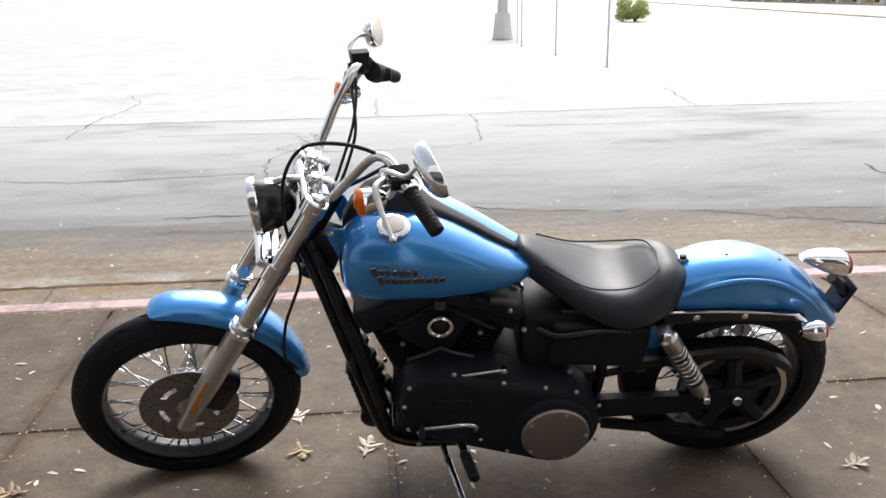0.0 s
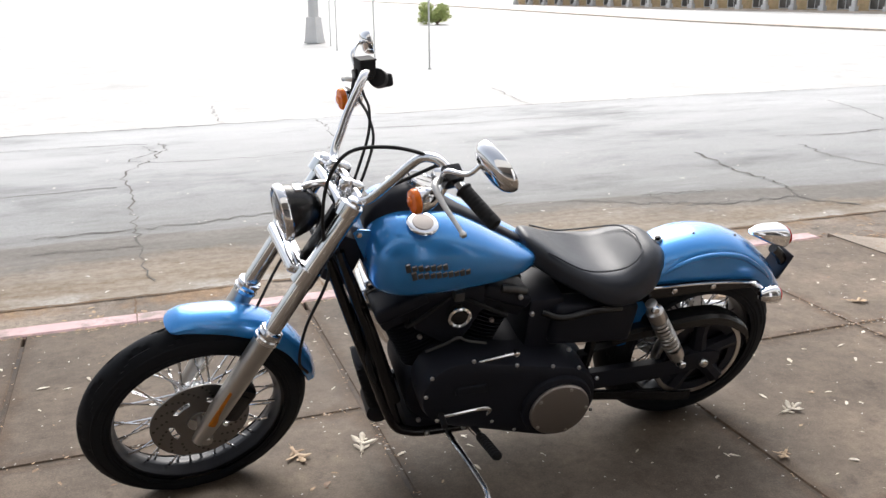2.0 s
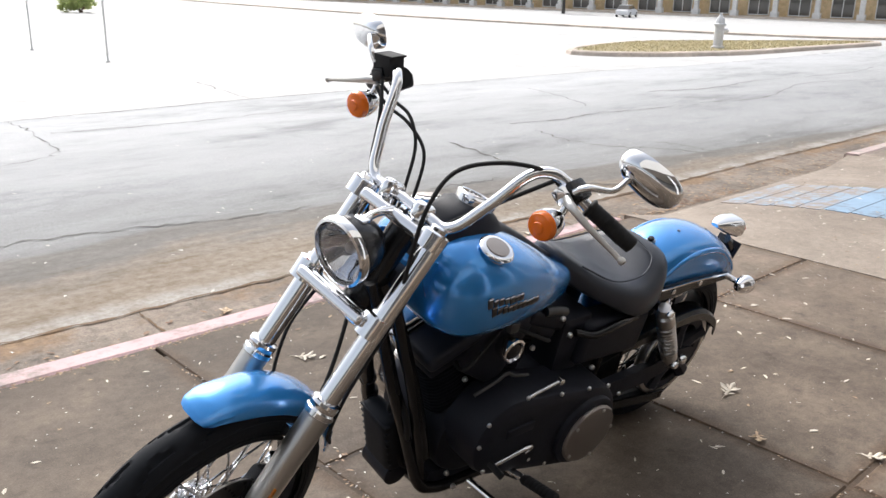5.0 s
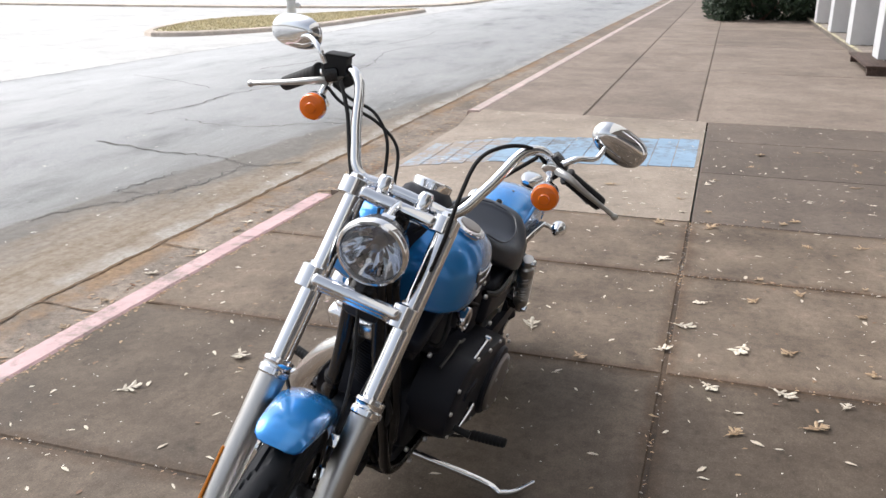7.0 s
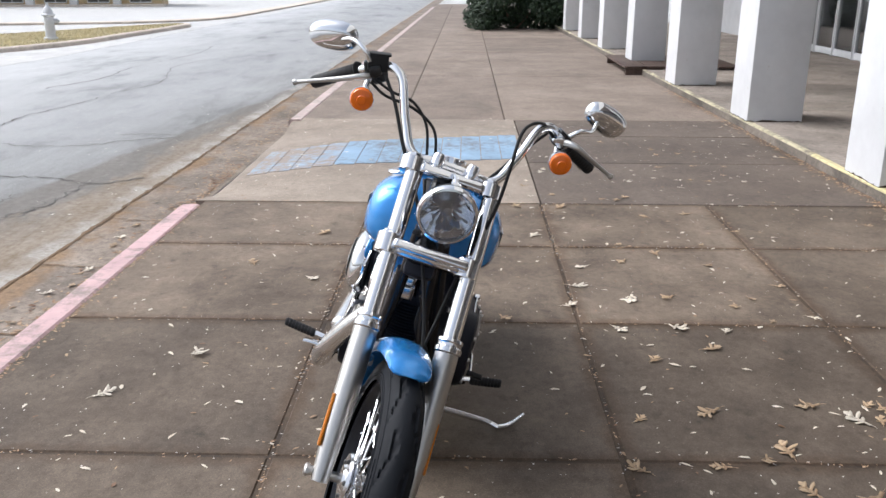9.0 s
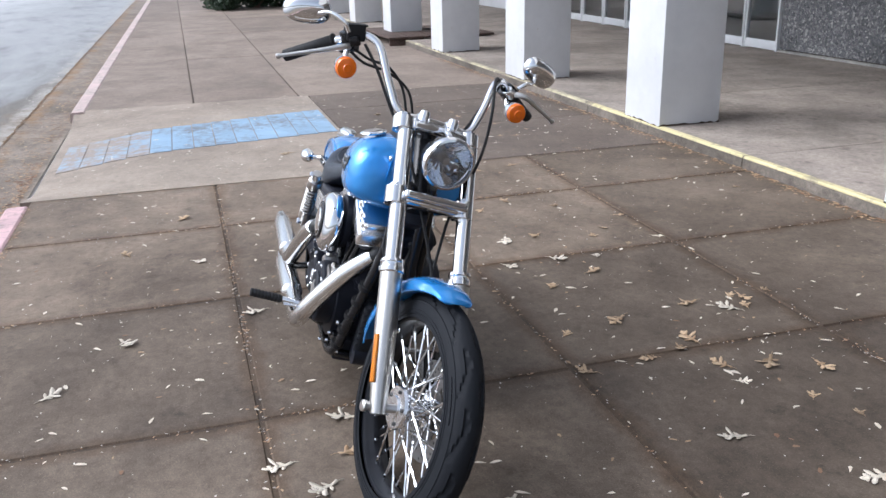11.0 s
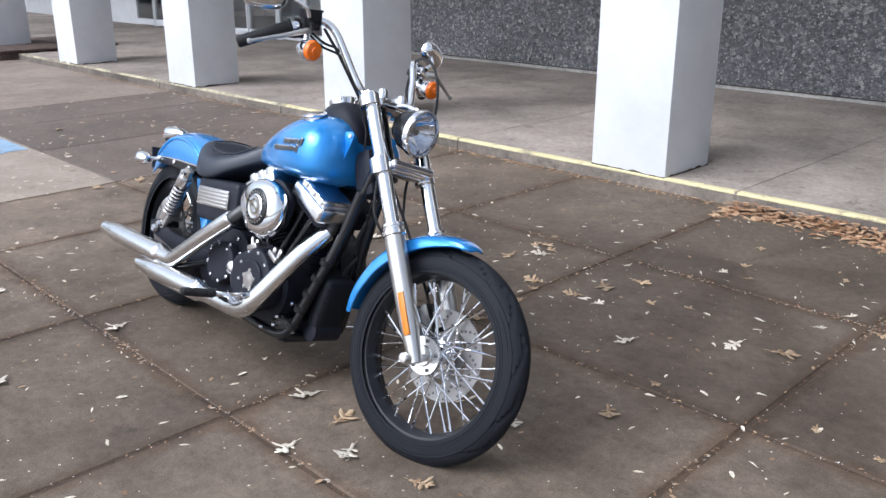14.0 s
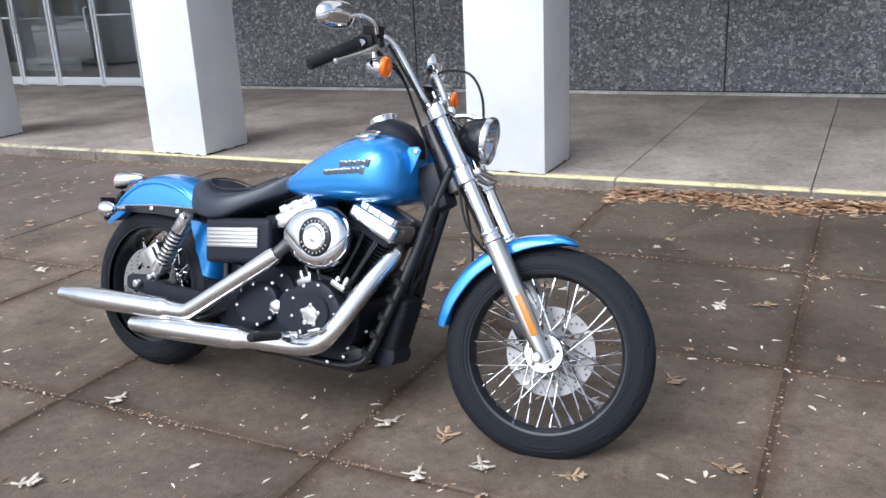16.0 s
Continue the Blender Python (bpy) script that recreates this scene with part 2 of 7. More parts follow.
def aggregate():
    m = mat("exposed_aggregate", (0.15, 0.15, 0.155), 0.75)
    n = Nodes(m)
    pos = n.node("ShaderNodeNewGeometry").outputs["Position"]
    cell = n.voronoi(48, "Color", vec=pos)
    d = n.voronoi(48, vec=pos)
    sep = n.node("ShaderNodeSeparateColor")
    n.link(cell, sep.inputs[0])
    stone = n.ramp(sep.outputs[0], [(0.0, (0.11, 0.113, 0.125)), (0.55, (0.20, 0.203, 0.215)), (0.82, (0.29, 0.29, 0.30)), (0.93, (0.46, 0.45, 0.43)), (1.0, (0.66, 0.64, 0.61))])
    c = n.mix(n.ramp(d, [(0.35, 0.0), (0.75, 1.0)]), stone, (0.13, 0.13, 0.138))
    sep2 = n.node("ShaderNodeSeparateColor")
    n.link(n.voronoi(27, "Color", vec=pos), sep2.inputs[0])
    big = n.ramp(sep2.outputs[1], [(0.0, (0.07, 0.073, 0.08)), (0.5, (0.17, 0.173, 0.175)), (0.8, (0.30, 0.30, 0.295)), (1.0, (0.52, 0.51, 0.48))])
    c = n.mix(n.ramp(n.noise(16, 5, 0.7, pos), [(0.46, 0.0), (0.54, 0.85)]), c, big)
    c = n.mix(1.0, c, n.ramp(n.noise(0.8, 5, 0.6, pos), [(0.3, 0.72), (0.7, 1.12)]), "MULTIPLY")
    n.colour(c)
    inv = n.node("ShaderNodeInvert")
    n.link(d, inv.inputs["Color"])
    n.bump(inv.outputs[0], 0.8, 0.02)
    return m


M_AGG = aggregate()
M_ALU = mat("painted_aluminium", (0.76, 0.78, 0.80), 0.4, 0.15)
M_GLASS_DARK = mat("dark_window_glass", (0.10, 0.095, 0.085), 0.05, spec=0.8)
M_INSIDE = mat("dim_interior", (0.62, 0.63, 0.62), 0.8)
M_PAPER = mat("pale_notice_paper", (0.45, 0.5, 0.5), 0.7)
M_SOFFIT = mat("canopy_plaster", (0.45, 0.44, 0.42), 0.8)


def wood(name, dark, light):
    m = mat(name, light, 0.75)
    n = Nodes(m)
    st = n.node("ShaderNodeMapping")
    st.inputs["Scale"].default_value = (1.0, 12.0, 12.0)
    n.link(n.co.outputs["Object"], st.inputs["Vector"])
    g = n.noise(3, 6, 0.6, st.outputs[0])
    n.colour(n.ramp(g, [(0.3, dark), (0.7, light)]))
    n.bump(g, 0.3, 0.004)
    return m


M_WOOD = wood("weathered_wood", (0.10, 0.055, 0.04), (0.22, 0.13, 0.10))
M_WOOD_DARK = wood("damp_dark_timber", (0.045, 0.028, 0.022), (0.11, 0.072, 0.056))


def leafy(name, a, b, rough=0.6, through_light=0.0):
    m = mat(name, a, rough)
    n = Nodes(m)
    geo = n.node("ShaderNodeNewGeometry")
    c = n.ramp(geo.outputs["Random Per Island"], [(0.0, a), (1.0, b)])
    v = n.ramp(n.noise(60, 4, 0.6), [(0.3, 0.75), (0.7, 1.2)])
    info = n.node("ShaderNodeObjectInfo")
    tone = n.ramp(info.outputs["Random"], [(0.0, 0.7), (1.0, 1.3)])
    c = n.mix(1.0, n.mix(1.0, c, v, "MULTIPLY"), tone, "MULTIPLY")
    n.colour(c)
    if through_light:
        tl = n.node("ShaderNodeBsdfTranslucent")
        n.link(c, tl.inputs["Color"])
        mx = n.node("ShaderNodeMixShader", Fac=through_light)
        n.link(n.b.outputs[0], mx.inputs[1])
        n.link(tl.outputs[0], mx.inputs[2])
        n.link(mx.outputs[0], n.t.nodes["Material Output"].inputs["Surface"])
    return m


M_LEAF = leafy("dry_oak_leaf", (0.27, 0.17, 0.09), (0.48, 0.36, 0.23))
M_LEAF_PALE = leafy("pale_leaf_underside", (0.55, 0.48, 0.38), (0.68, 0.62, 0.52))
M_LITTER = leafy("leaf_litter", (0.16, 0.075, 0.035), (0.42, 0.29, 0.17))
M_DRIFT = leafy("rusty_leaf_drift", (0.20, 0.085, 0.035), (0.52, 0.36, 0.22))
M_GRIT = leafy("pale_grit", (0.35, 0.32, 0.28), (0.68, 0.64, 0.58))
M_HEDGE = leafy("dark_hedge_leaf", (0.012, 0.03, 0.012), (0.04, 0.075, 0.03))
M_BUSH = leafy("bright_shrub_leaf", (0.40, 0.48, 0.17), (0.62, 0.66, 0.32), through_light=0.6)
M_TREE = leafy("grey_green_tree_leaf", (0.07, 0.10, 0.05), (0.17, 0.22, 0.11), through_light=0.3)
M_GRASS = leafy("dry_winter_grass", (0.42, 0.37, 0.21), (0.60, 0.52, 0.33), through_light=0.4)
M_GREY_STEEL = mat("galvanised_steel", (0.64, 0.64, 0.63), 0.6, 0.1)
M_BRICK_FAR = concrete("far_tan_wall", (0.58, 0.42, 0.22), (0.74, 0.58, 0.36))
M_TAR = concrete("crack_tar", (0.085, 0.08, 0.072), (0.165, 0.154, 0.14))
M_SEAM = concrete("gutter_seam_dirt", (0.10, 0.06, 0.03), (0.22, 0.135, 0.07))


def blue_paint():
    m = mat("metallic_blue_paint", (0.035, 0.22, 0.56), 0.26, 0.45, coat=1.0)
    n = Nodes(m)
    flake = n.voronoi(1800, "Color")
    sep = n.node("ShaderNodeSeparateColor")
    n.link(flake, sep.inputs[0])
    n.colour(n.ramp(sep.outputs[0], [(0.0, (0.022, 0.225, 0.62)), (1.0, (0.045, 0.32, 0.80))]))
    return m


def smudged(name, base, rough, metal, amount=0.12, scale=30, spec=0.5):
    m = mat(name, base, rough, metal, spec=spec)
    n = Nodes(m)
    n.rough(n.mix(0.5, n.noise(scale, 5, 0.65), n.noise(scale * 0.2, 3, 0.6)), rough, rough + amount)
    return m


M_BLUE = blue_paint()
M_CHROME = smudged("polished_chrome", (0.86, 0.87, 0.89), 0.03, 1.0, 0.06)
M_SATIN = smudged("satin_aluminium", (0.58, 0.57, 0.55), 0.28, 1.0, 0.18)
M_BRUSHED = smudged("brushed_cover", (0.36, 0.33, 0.31), 0.35, 0.9, 0.15, 60)
M_BLACK = smudged("gloss_black_enamel", (0.011, 0.011, 0.0125), 0.14, 0.0, 0.2, spec=0.45)
M_ENGINE = smudged("black_wrinkle_paint", (0.014, 0.0155, 0.023), 0.36, 0.0, 0.25, 80, spec=0.22)
M_RUBBER = smudged("tyre_rubber", (0.015, 0.0165, 0.020), 0.5, 0.0, 0.25, 50, spec=0.12)
M_GRIP = smudged("grip_rubber", (0.015, 0.015, 0.016), 0.5, 0.0, 0.2, 90, spec=0.25)
M_RIM = smudged("black_rim", (0.013, 0.014, 0.018), 0.25, 0.0, 0.15, spec=0.4)
M_STEEL = smudged("stainless_steel", (0.62, 0.60, 0.58), 0.22, 1.0, 0.2)
M_ROCKER = smudged("bright_rocker_chrome", (0.90, 0.90, 0.91), 0.2, 1.0, 0.1)
M_DARK_STEEL = smudged("dark_steel", (0.10, 0.10, 0.10), 0.4, 0.8, 0.2)
M_AMBER = mat("amber_lens", (0.85, 0.165, 0.003), 0.16, coat=0.3)
M_REFLECTOR = mat("amber_reflector", (0.58, 0.19, 0.012), 0.3)
M_RED = mat("red_lens", (0.45, 0.01, 0.01), 0.12, coat=0.6)
M_LENS = mat("clear_headlamp_lens", (0.75, 0.76, 0.78), 0.05, spec=0.6)
M_LENS.node_tree.nodes["Principled BSDF"].inputs["Transmission Weight"].default_value = 1.0
M_WHITE_FACE = mat("gauge_face", (0.5, 0.5, 0.5), 0.4)


def leather():
    m = mat("black_seat_vinyl", (0.019, 0.024, 0.036), 0.42, spec=0.5)
    n = Nodes(m)
    n.rough(n.noise(25, 4, 0.6), 0.30, 0.46)
    n.bump(n.voronoi(420), 0.12, 0.002)
    return m


M_SEAT = leather()


# ---- mesh helpers ----
def part(name, bm, material, parent=None, label="", m=None, sharp=38, smooth=True):
    """Links a bmesh as one mesh object under a thing or a part."""
    if m is not None:
        bm.transform(m)
    bmesh.ops.recalc_face_normals(bm, faces=bm.faces[:])
    me = bpy.data.meshes.new(name)
    bm.to_mesh(me)
    bm.free()
    me.materials.append(material)
    if smooth:
        me.shade_smooth()
        me.set_sharp_from_angle(angle=radians(sharp))
    ob = new(name, me)
    ob.parent = parent
    if label:
        tagged(ob, label)
    return ob


def share(name, me, parent, m):
    ob = new(name, me)
    ob.parent = parent
    ob.matrix_basis = m
    return ob


def V(*a):
    return Vector(a)


def smooth_path(pts, per=6):
    p = [Vector(q) for q in pts]
    if len(p) < 3:
        return p
    p = [2 * p[0] - p[1]] + p + [2 * p[-1] - p[-2]]
    out = []
    for i in range(1, len(p) - 2):
        for k in range(per):
            t = k / per
            a, b, c, d = p[i - 1:i + 3]
            out.append(0.5 * (2 * b + (c - a) * t + (2 * a - 5 * b + 4 * c - d) * t * t + (3 * b - a - 3 * c + d) * t ** 3))
    return out + [p[-2]]


def loft(bm, rings, caps=True, closed=True):
    vs = [[bm.verts.new(q) for q in r] for r in rings]
    n = len(vs[0])
    for a, b in zip(vs, vs[1:]):
        for i in range(n if closed else n - 1):
            j = (i + 1) % n
            bm.faces.new((a[i], a[j], b[j], b[i]))
    if caps and closed:
        bm.faces.new(vs[0])
        bm.faces.new(vs[-1])
    return vs


def tube(bm, pts, r, n=10, per=6, smooth=True):
    path = smooth_path(pts, per) if smooth else [Vector(q) for q in pts]
    m = len(path)
    rs = [r] * m if isinstance(r, (int, float)) else [float(q) for q in np.interp(np.linspace(0, 1, m), np.linspace(0, 1, len(r)), r)]
    t0 = (path[1] - path[0]).normalized()
    side = t0.orthogonal().normalized()
    rings = []
    for i, p in enumerate(path):
        t = (path[min(i + 1, m - 1)] - path[max(i - 1, 0)]).normalized()
        side = (side - t * side.dot(t)).normalized()
        up = t.cross(side)
        rings.append([p + rs[i] * (math.cos(a) * side + math.sin(a) * up) for a in (2 * math.pi * k / n for k in range(n))])
    loft(bm, rings)


def lathe(bm, profile, origin, axis, n=32, start=0.0, turn=2 * math.pi, caps=True):
    """Turns (distance along the axis, radius) pairs round an axis."""
    o, a = Vector(origin), Vector(axis).normalized()
    s = a.orthogonal().normalized()
    if abs(a.y) > 0.9:
        s = V(1, 0, 0)
    u = a.cross(s)
    rings = []
    for d, r in profile:
        rings.append([o + a * d + max(r, 1e-4) * (math.cos(start + turn * k / n) * s + math.sin(start + turn * k / n) * u) for k in range(n)])
    loft(bm, rings, caps)


def rbox(bm, c, size, bev=0.005, rot=None, seg=2):
    g = bmesh.ops.create_cube(bm, size=1.0)["verts"]
    bmesh.ops.scale(bm, vec=size, verts=g)
    e = list({ed for v in g for ed in v.link_edges})
    if bev > 0:
        r = bmesh.ops.bevel(bm, geom=e, offset=bev, segments=seg, profile=0.6, affect="EDGES")
        g = list({v for f in r["faces"] for v in f.verts} | {v for v in g if v.is_valid})
    m = Matrix.Translation(c) @ (rot.to_4x4() if rot is not None else Matrix())
    bmesh.ops.transform(bm, matrix=m, verts=g)


def turn_y(deg):
    """A turn in the side view: positive tips the top forwards (towards +x)."""
    return Matrix.Rotation(radians(deg), 3, "Y")


def hull_plate(bm, circles, y0, y1, rnd=0.012, n=20):
    """A plate in the x-z plane round a row of circles (x, z, r), from y0 to y1, its outer rim rounded."""
    pts = []
    for cx, cz, r in circles:
        pts += [(cx + r * math.cos(2 * math.pi * k / (2 * n)), cz + r * math.sin(2 * math.pi * k / (2 * n))) for k in range(2 * n)]
    pts = sorted(set((round(a, 5), round(b, 5)) for a, b in pts))

    def half(seq):
        h = []
        for p in seq:
            while len(h) > 1 and (h[-1][0] - h[-2][0]) * (p[1] - h[-2][1]) - (h[-1][1] - h[-2][1]) * (p[0] - h[-2][0]) <= 0:
                h.pop()
            h.append(p)
        return h[:-1]

    out = half(pts) + half(pts[::-1])
    cx, cz = sum(p[0] for p in out) / len(out), sum(p[1] for p in out) / len(out)
    s = 1 if y1 > y0 else -1

    def ring(y, inset):
        res = []
        for x, z in out:
            d = math.hypot(x - cx, z - cz)
            k = (d - inset) / d
            res.append(V(cx + (x - cx) * k, y, cz + (z - cz) * k))
        return res

    loft(bm, [ring(y0, 0), ring(y1 - s * rnd, 0), ring(y1 - s * rnd * 0.3, rnd * 0.3), ring(y1, rnd), ring(y1 + s * 0.001, rnd * 2.2)])


# ---- ground, street and pavement ----
def grid_sheet(name, xs, ys, zf, material, label, category):
    bm = bmesh.new()
    rows = [[bm.verts.new((x, y, zf(x, y))) for x in xs] for y in ys]
    for a, b in zip(rows, rows[1:]):
        for i in range(len(xs) - 1):
            bm.faces.new((a[i], a[i + 1], b[i + 1], b[i]))
    ob = part(name, bm, material, sharp=60)
    return tagged(ob, label, category, kind="structure")


KERB_DROP = -0.11


def kerb_y(x):
    """Back edge of the kerb, which is not quite parallel to the slabs."""
    return 3.89 - 0.0097 * x


def street_z(x, y):
    d = y - kerb_y(x)
    if d < 0.1:
        return -0.16
    fall = 0.047 * min(75.0, max(0.0, x - 27)) * min(1.0, max(0.0, (y - 12) / 6))
    return -fall + float(np.interp(d, [0.1, 0.17, 0.6, 3.0, 5.4, 60], [-0.12, KERB_DROP, -0.085, 0.0, 0.0, 0.0]))


XS = [-400, -60, -20, -10, -6, -4] + [-2 + 0.5 * i for i in range(50)] + [24, 26, 27, 28, 31, 34, 39, 45, 52, 60, 70, 80, 110, 400]
YS = [-400, -60, -20, -6, 0, 3, 3.3, 3.5, 3.7, 3.85, 3.95, 4.05, 4.2, 4.5, 5, 5.6, 6.2, 6.9, 8, 9.5, 12, 13, 14, 15, 17, 20, 23, 26, 30, 35, 40, 46, 52, 60, 75, 100, 160, 400]
grid_sheet("ground", XS, YS, lambda x, y: street_z(x, y) - 0.012, M_LOT, "bleached pale concrete parking lot reaching the horizon", "ground")


def strip(name, x0, x1, lo, hi, material, lift, label, category, nx=60, ny=14):
    """A sheet that lies on the street between two lines y = lo(x) and y = hi(x)."""
    bm = bmesh.new()
    rows = []
    for j in range(ny + 1):
        row = []
        for i in range(nx + 1):
            x = x0 + (x1 - x0) * i / nx
            y = lo(x) + (hi(x) - lo(x)) * j / ny
            row.append(bm.verts.new((x, y, street_z(x, y) + lift)))
        rows.append(row)
    for a, b in zip(rows, rows[1:]):
        for i in range(nx):
            bm.faces.new((a[i], a[i + 1], b[i + 1], b[i]))
    return tagged(part(name, bm, material, sharp=60), label, category, kind="structure")


def lot_edge(x):
    return float(np.interp(x, [-40, -0.0, 4.89, 6.96, 9.23, 11.45, 13.36, 14.58, 60], [10.3, 10.19, 10.34, 10.3, 10.21, 10.11, 9.84, 9.73, 9.2]))


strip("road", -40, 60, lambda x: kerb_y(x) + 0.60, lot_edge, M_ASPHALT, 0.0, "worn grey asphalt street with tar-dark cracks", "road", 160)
strip("gutter", -40, 60, lambda x: kerb_y(x) + 0.12, lambda x: kerb_y(x) + 0.62, M_GUTTER, 0.004, "stained concrete gutter with leaf dirt along the kerb", "gutter", 160, 6)


def crack(pts, w=0.0062, lift=0.004, wander=0.035, material=None):
    rng = random.Random(int(abs(pts[0][0] * 977 + pts[0][1] * 131)))
    path = smooth_path([(x, y, 0) for x, y in pts], 9)
    bm = bmesh.new()
    prev = None
    for i, p in enumerate(path):
        t = (path[min(i + 1, len(path) - 1)] - path[max(i - 1, 0)]).normalized()
        s = V(-t.y, t.x, 0)
        q = p + s * rng.uniform(-wander, wander)
        ww = 1.15 * w * rng.uniform(0.25, 1.5)
        a, b = q + s * ww, q - s * ww
        cur = [bm.verts.new((v.x, v.y, street_z(v.x, v.y) + lift)) for v in (a, b)]
        if prev:
            bm.faces.new((prev[0], prev[1], cur[1], cur[0]))
        prev = cur
    tagged(part("road_crack", bm, material or M_TAR, smooth=False), "dark irregular crack in the asphalt street", "crack", kind="structure")


crack([(8.62, 9.09), (8.24, 8.06), (7.84, 7.37)])
crack([(1.84, 10.18), (1.84, 9.56), (1.7, 8.42), (1.54, 8.11)])
crack([(-0.14, 8.97), (-0.08, 8.53), (-0.27, 8.1), (0.79, 7.92), (1.56, 8.1)])
crack([(0.77, 11.95), (0.74, 10.96), (0.75, 10.29)])
crack([(-0.23, 4.74), (-0.27, 5.54), (-0.29, 6.04), (-0.32, 6.79), (-0.35, 7.5), (-0.09, 8.22), (0.04, 8.74), (-0.01, 9.08)])
crack([(-2.82, 13.15), (-2.47, 11.96), (-2.58, 10.68), (-2.59, 9.15)])
crack([(-1.63, 9.17), (-0.96, 9.14), (-0.12, 9.07)])
crack([(5.12, 12.5), (4.88, 11.18), (4.78, 10.34)])
crack([(9.36, 6.7), (10.77, 6.5), (12.8, 6.95), (14.98, 6.49)])
crack([(3.5, 5.41), (3.55, 5.09), (3.99, 5.07)])
crack([(-8 + 0.7 * i, lot_edge(-8 + 0.7 * i) - 0.03) for i in range(52)], 0.010)
crack([(1.95, 9.24), (2.67, 9.16), (3.4, 9.1), (4.45, 9.15), (5.83, 9.15)], 0.008)
crack([(-0.91, 5.81), (-0.18, 5.79), (0.22, 5.83), (0.73, 5.86), (1.21, 5.76), (1.72, 5.64), (2.43, 5.53)], 0.007)
crack([(-0.9, 5.47), (-0.43, 5.41), (-0.27, 5.43)])
crack([(6.02, 7.03), (6.63, 6.87), (7.5, 6.92), (8.38, 6.75), (8.98, 6.72)], 0.010)
crack([(5.96, 6.58), (5.86, 6.03), (6.07, 5.56), (6.37, 5.31), (6.64, 4.87)], 0.007)
crack([(4.76, 6.6), (4.66, 5.89), (4.7, 5.37), (4.58, 4.95), (4.83, 4.65)], 0.009)
crack([(2.68, 5.47), (3.05, 5.39), (3.28, 5.22), (3.56, 5.16), (3.88, 5.02), (4.32, 5.02), (4.61, 5.01)], 0.009)
crack([(3.44, 5.42), (3.78, 5.4), (4.16, 5.36)], 0.008)
crack([(6.59, 5.52), (6.72, 5.23), (6.64, 4.87)])
crack([(9.74, 7.8), (11.13, 7.52), (12.68, 7.63), (14.98, 7.32), (16.99, 7.5)], 0.009)
crack([(-3.61, 7.2), (-2.51, 7.07), (-1.61, 6.93), (-0.41, 7.05)], 0.006)
# the joint between gutter pan and asphalt, and the pan's cross joints
crack([(-6 + 0.6 * i, kerb_y(-6 + 0.6 * i) + 0.615) for i in range(60)], 0.010, 0.009, 0.012, M_SEAM)
for x in (-3.2, -2.2, -1.25, -0.3, 0.7, 1.68, 2.65, 3.63, 6.6, 7.6, 8.6):
    crack([(x, kerb_y(x) + 0.16), (x - 0.01, kerb_y(x) + 0.38), (x - 0.01, kerb_y(x) + 0.61)], 0.005, 0.009, 0.006, M_SEAM)

# kerb stones with faded paint, in two runs with the ramp between them
def kerb_run(x0, x1, label):
    k = new("kerb_run")
    tagged(k, label, "kerb", kind="structure")
    x = x0
    while x < x1 - 0.05:
        xe = min(x + 3.0, x1)
        bm = bmesh.new()
        prof = [(0.0, -0.2), (0.0, -0.004), (0.012, 0.004), (0.118, 0.002), (0.138, -0.012), (0.152, -0.2)]
        loft(bm, [[V(xx, kerb_y(xx) + dy, dz) for dy, dz in prof] for xx in np.linspace(x + 0.003, xe - 0.003, 5)])
        part("kerb_stone", bm, M_KERB if x < 5 else M_KERB_PALE, k, sharp=30)
        x = xe
    return k


kerb_run(-12.3, 3.72, "faded pink-red painted concrete kerb ending at the ramp")
kerb_run(7.35, 40, "faded pink-red painted kerb beyond the ramp")

# slabs
paving = new("pavement")
tagged(paving, "brown stained concrete pavement slabs with open joints", "pavement", kind="structure")
bm = bmesh.new()
rbox(bm, (-4.1, 1.40, -0.0455), (15.8, 4.75, 0.08), 0.0)
rbox(bm, (25.9, 1.15, -0.0455), (37, 4.2, 0.08), 0.0)
rbox(bm, (5.6, 0.22, -0.0455), (3.6, 2.4, 0.08), 0.0)
part("joint_bed", bm, M_DIRT, paving)


def slab(x0, x1, y0, y1, material, name="slab", gap=0.0075, dz=0.0):
    rng = random.Random(int(x0 * 131 + y0 * 717) & 0xffff)
    bm = bmesh.new()
    tz = [dz + rng.uniform(-0.002, 0.002) for _ in range(4)]
    y1a, y1b = (kerb_y(x0) - 0.002, kerb_y(x1) - 0.002) if y1 is None else (y1 - gap, y1 - gap)
    cor = [(x0 + gap, y0 + gap), (x1 - gap, y0 + gap), (x1 - gap, y1b), (x0 + gap, y1a)]
    rings = []
    for inset, z in ((0, -0.05), (0, -0.006), (0.006, 0.0)):
        r = []
        for (x, y), t in zip(cor, tz):
            sx = 1 if x < (x0 + x1) / 2 else -1
            sy = 1 if y < (y0 + (y1 or 3.8)) / 2 else -1
            r.append(V(x + sx * inset, y + sy * inset, z + t))
        rings.append(r)
    loft(bm, rings)
    ob = part(name, bm, material, paving, smooth=False)
    # by position: uneven weathering, with shade near porch and bike put into colour
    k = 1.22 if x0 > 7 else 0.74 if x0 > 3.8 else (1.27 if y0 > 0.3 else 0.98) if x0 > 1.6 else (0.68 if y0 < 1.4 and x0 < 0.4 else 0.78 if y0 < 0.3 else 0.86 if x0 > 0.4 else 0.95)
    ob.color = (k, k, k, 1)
    return ob


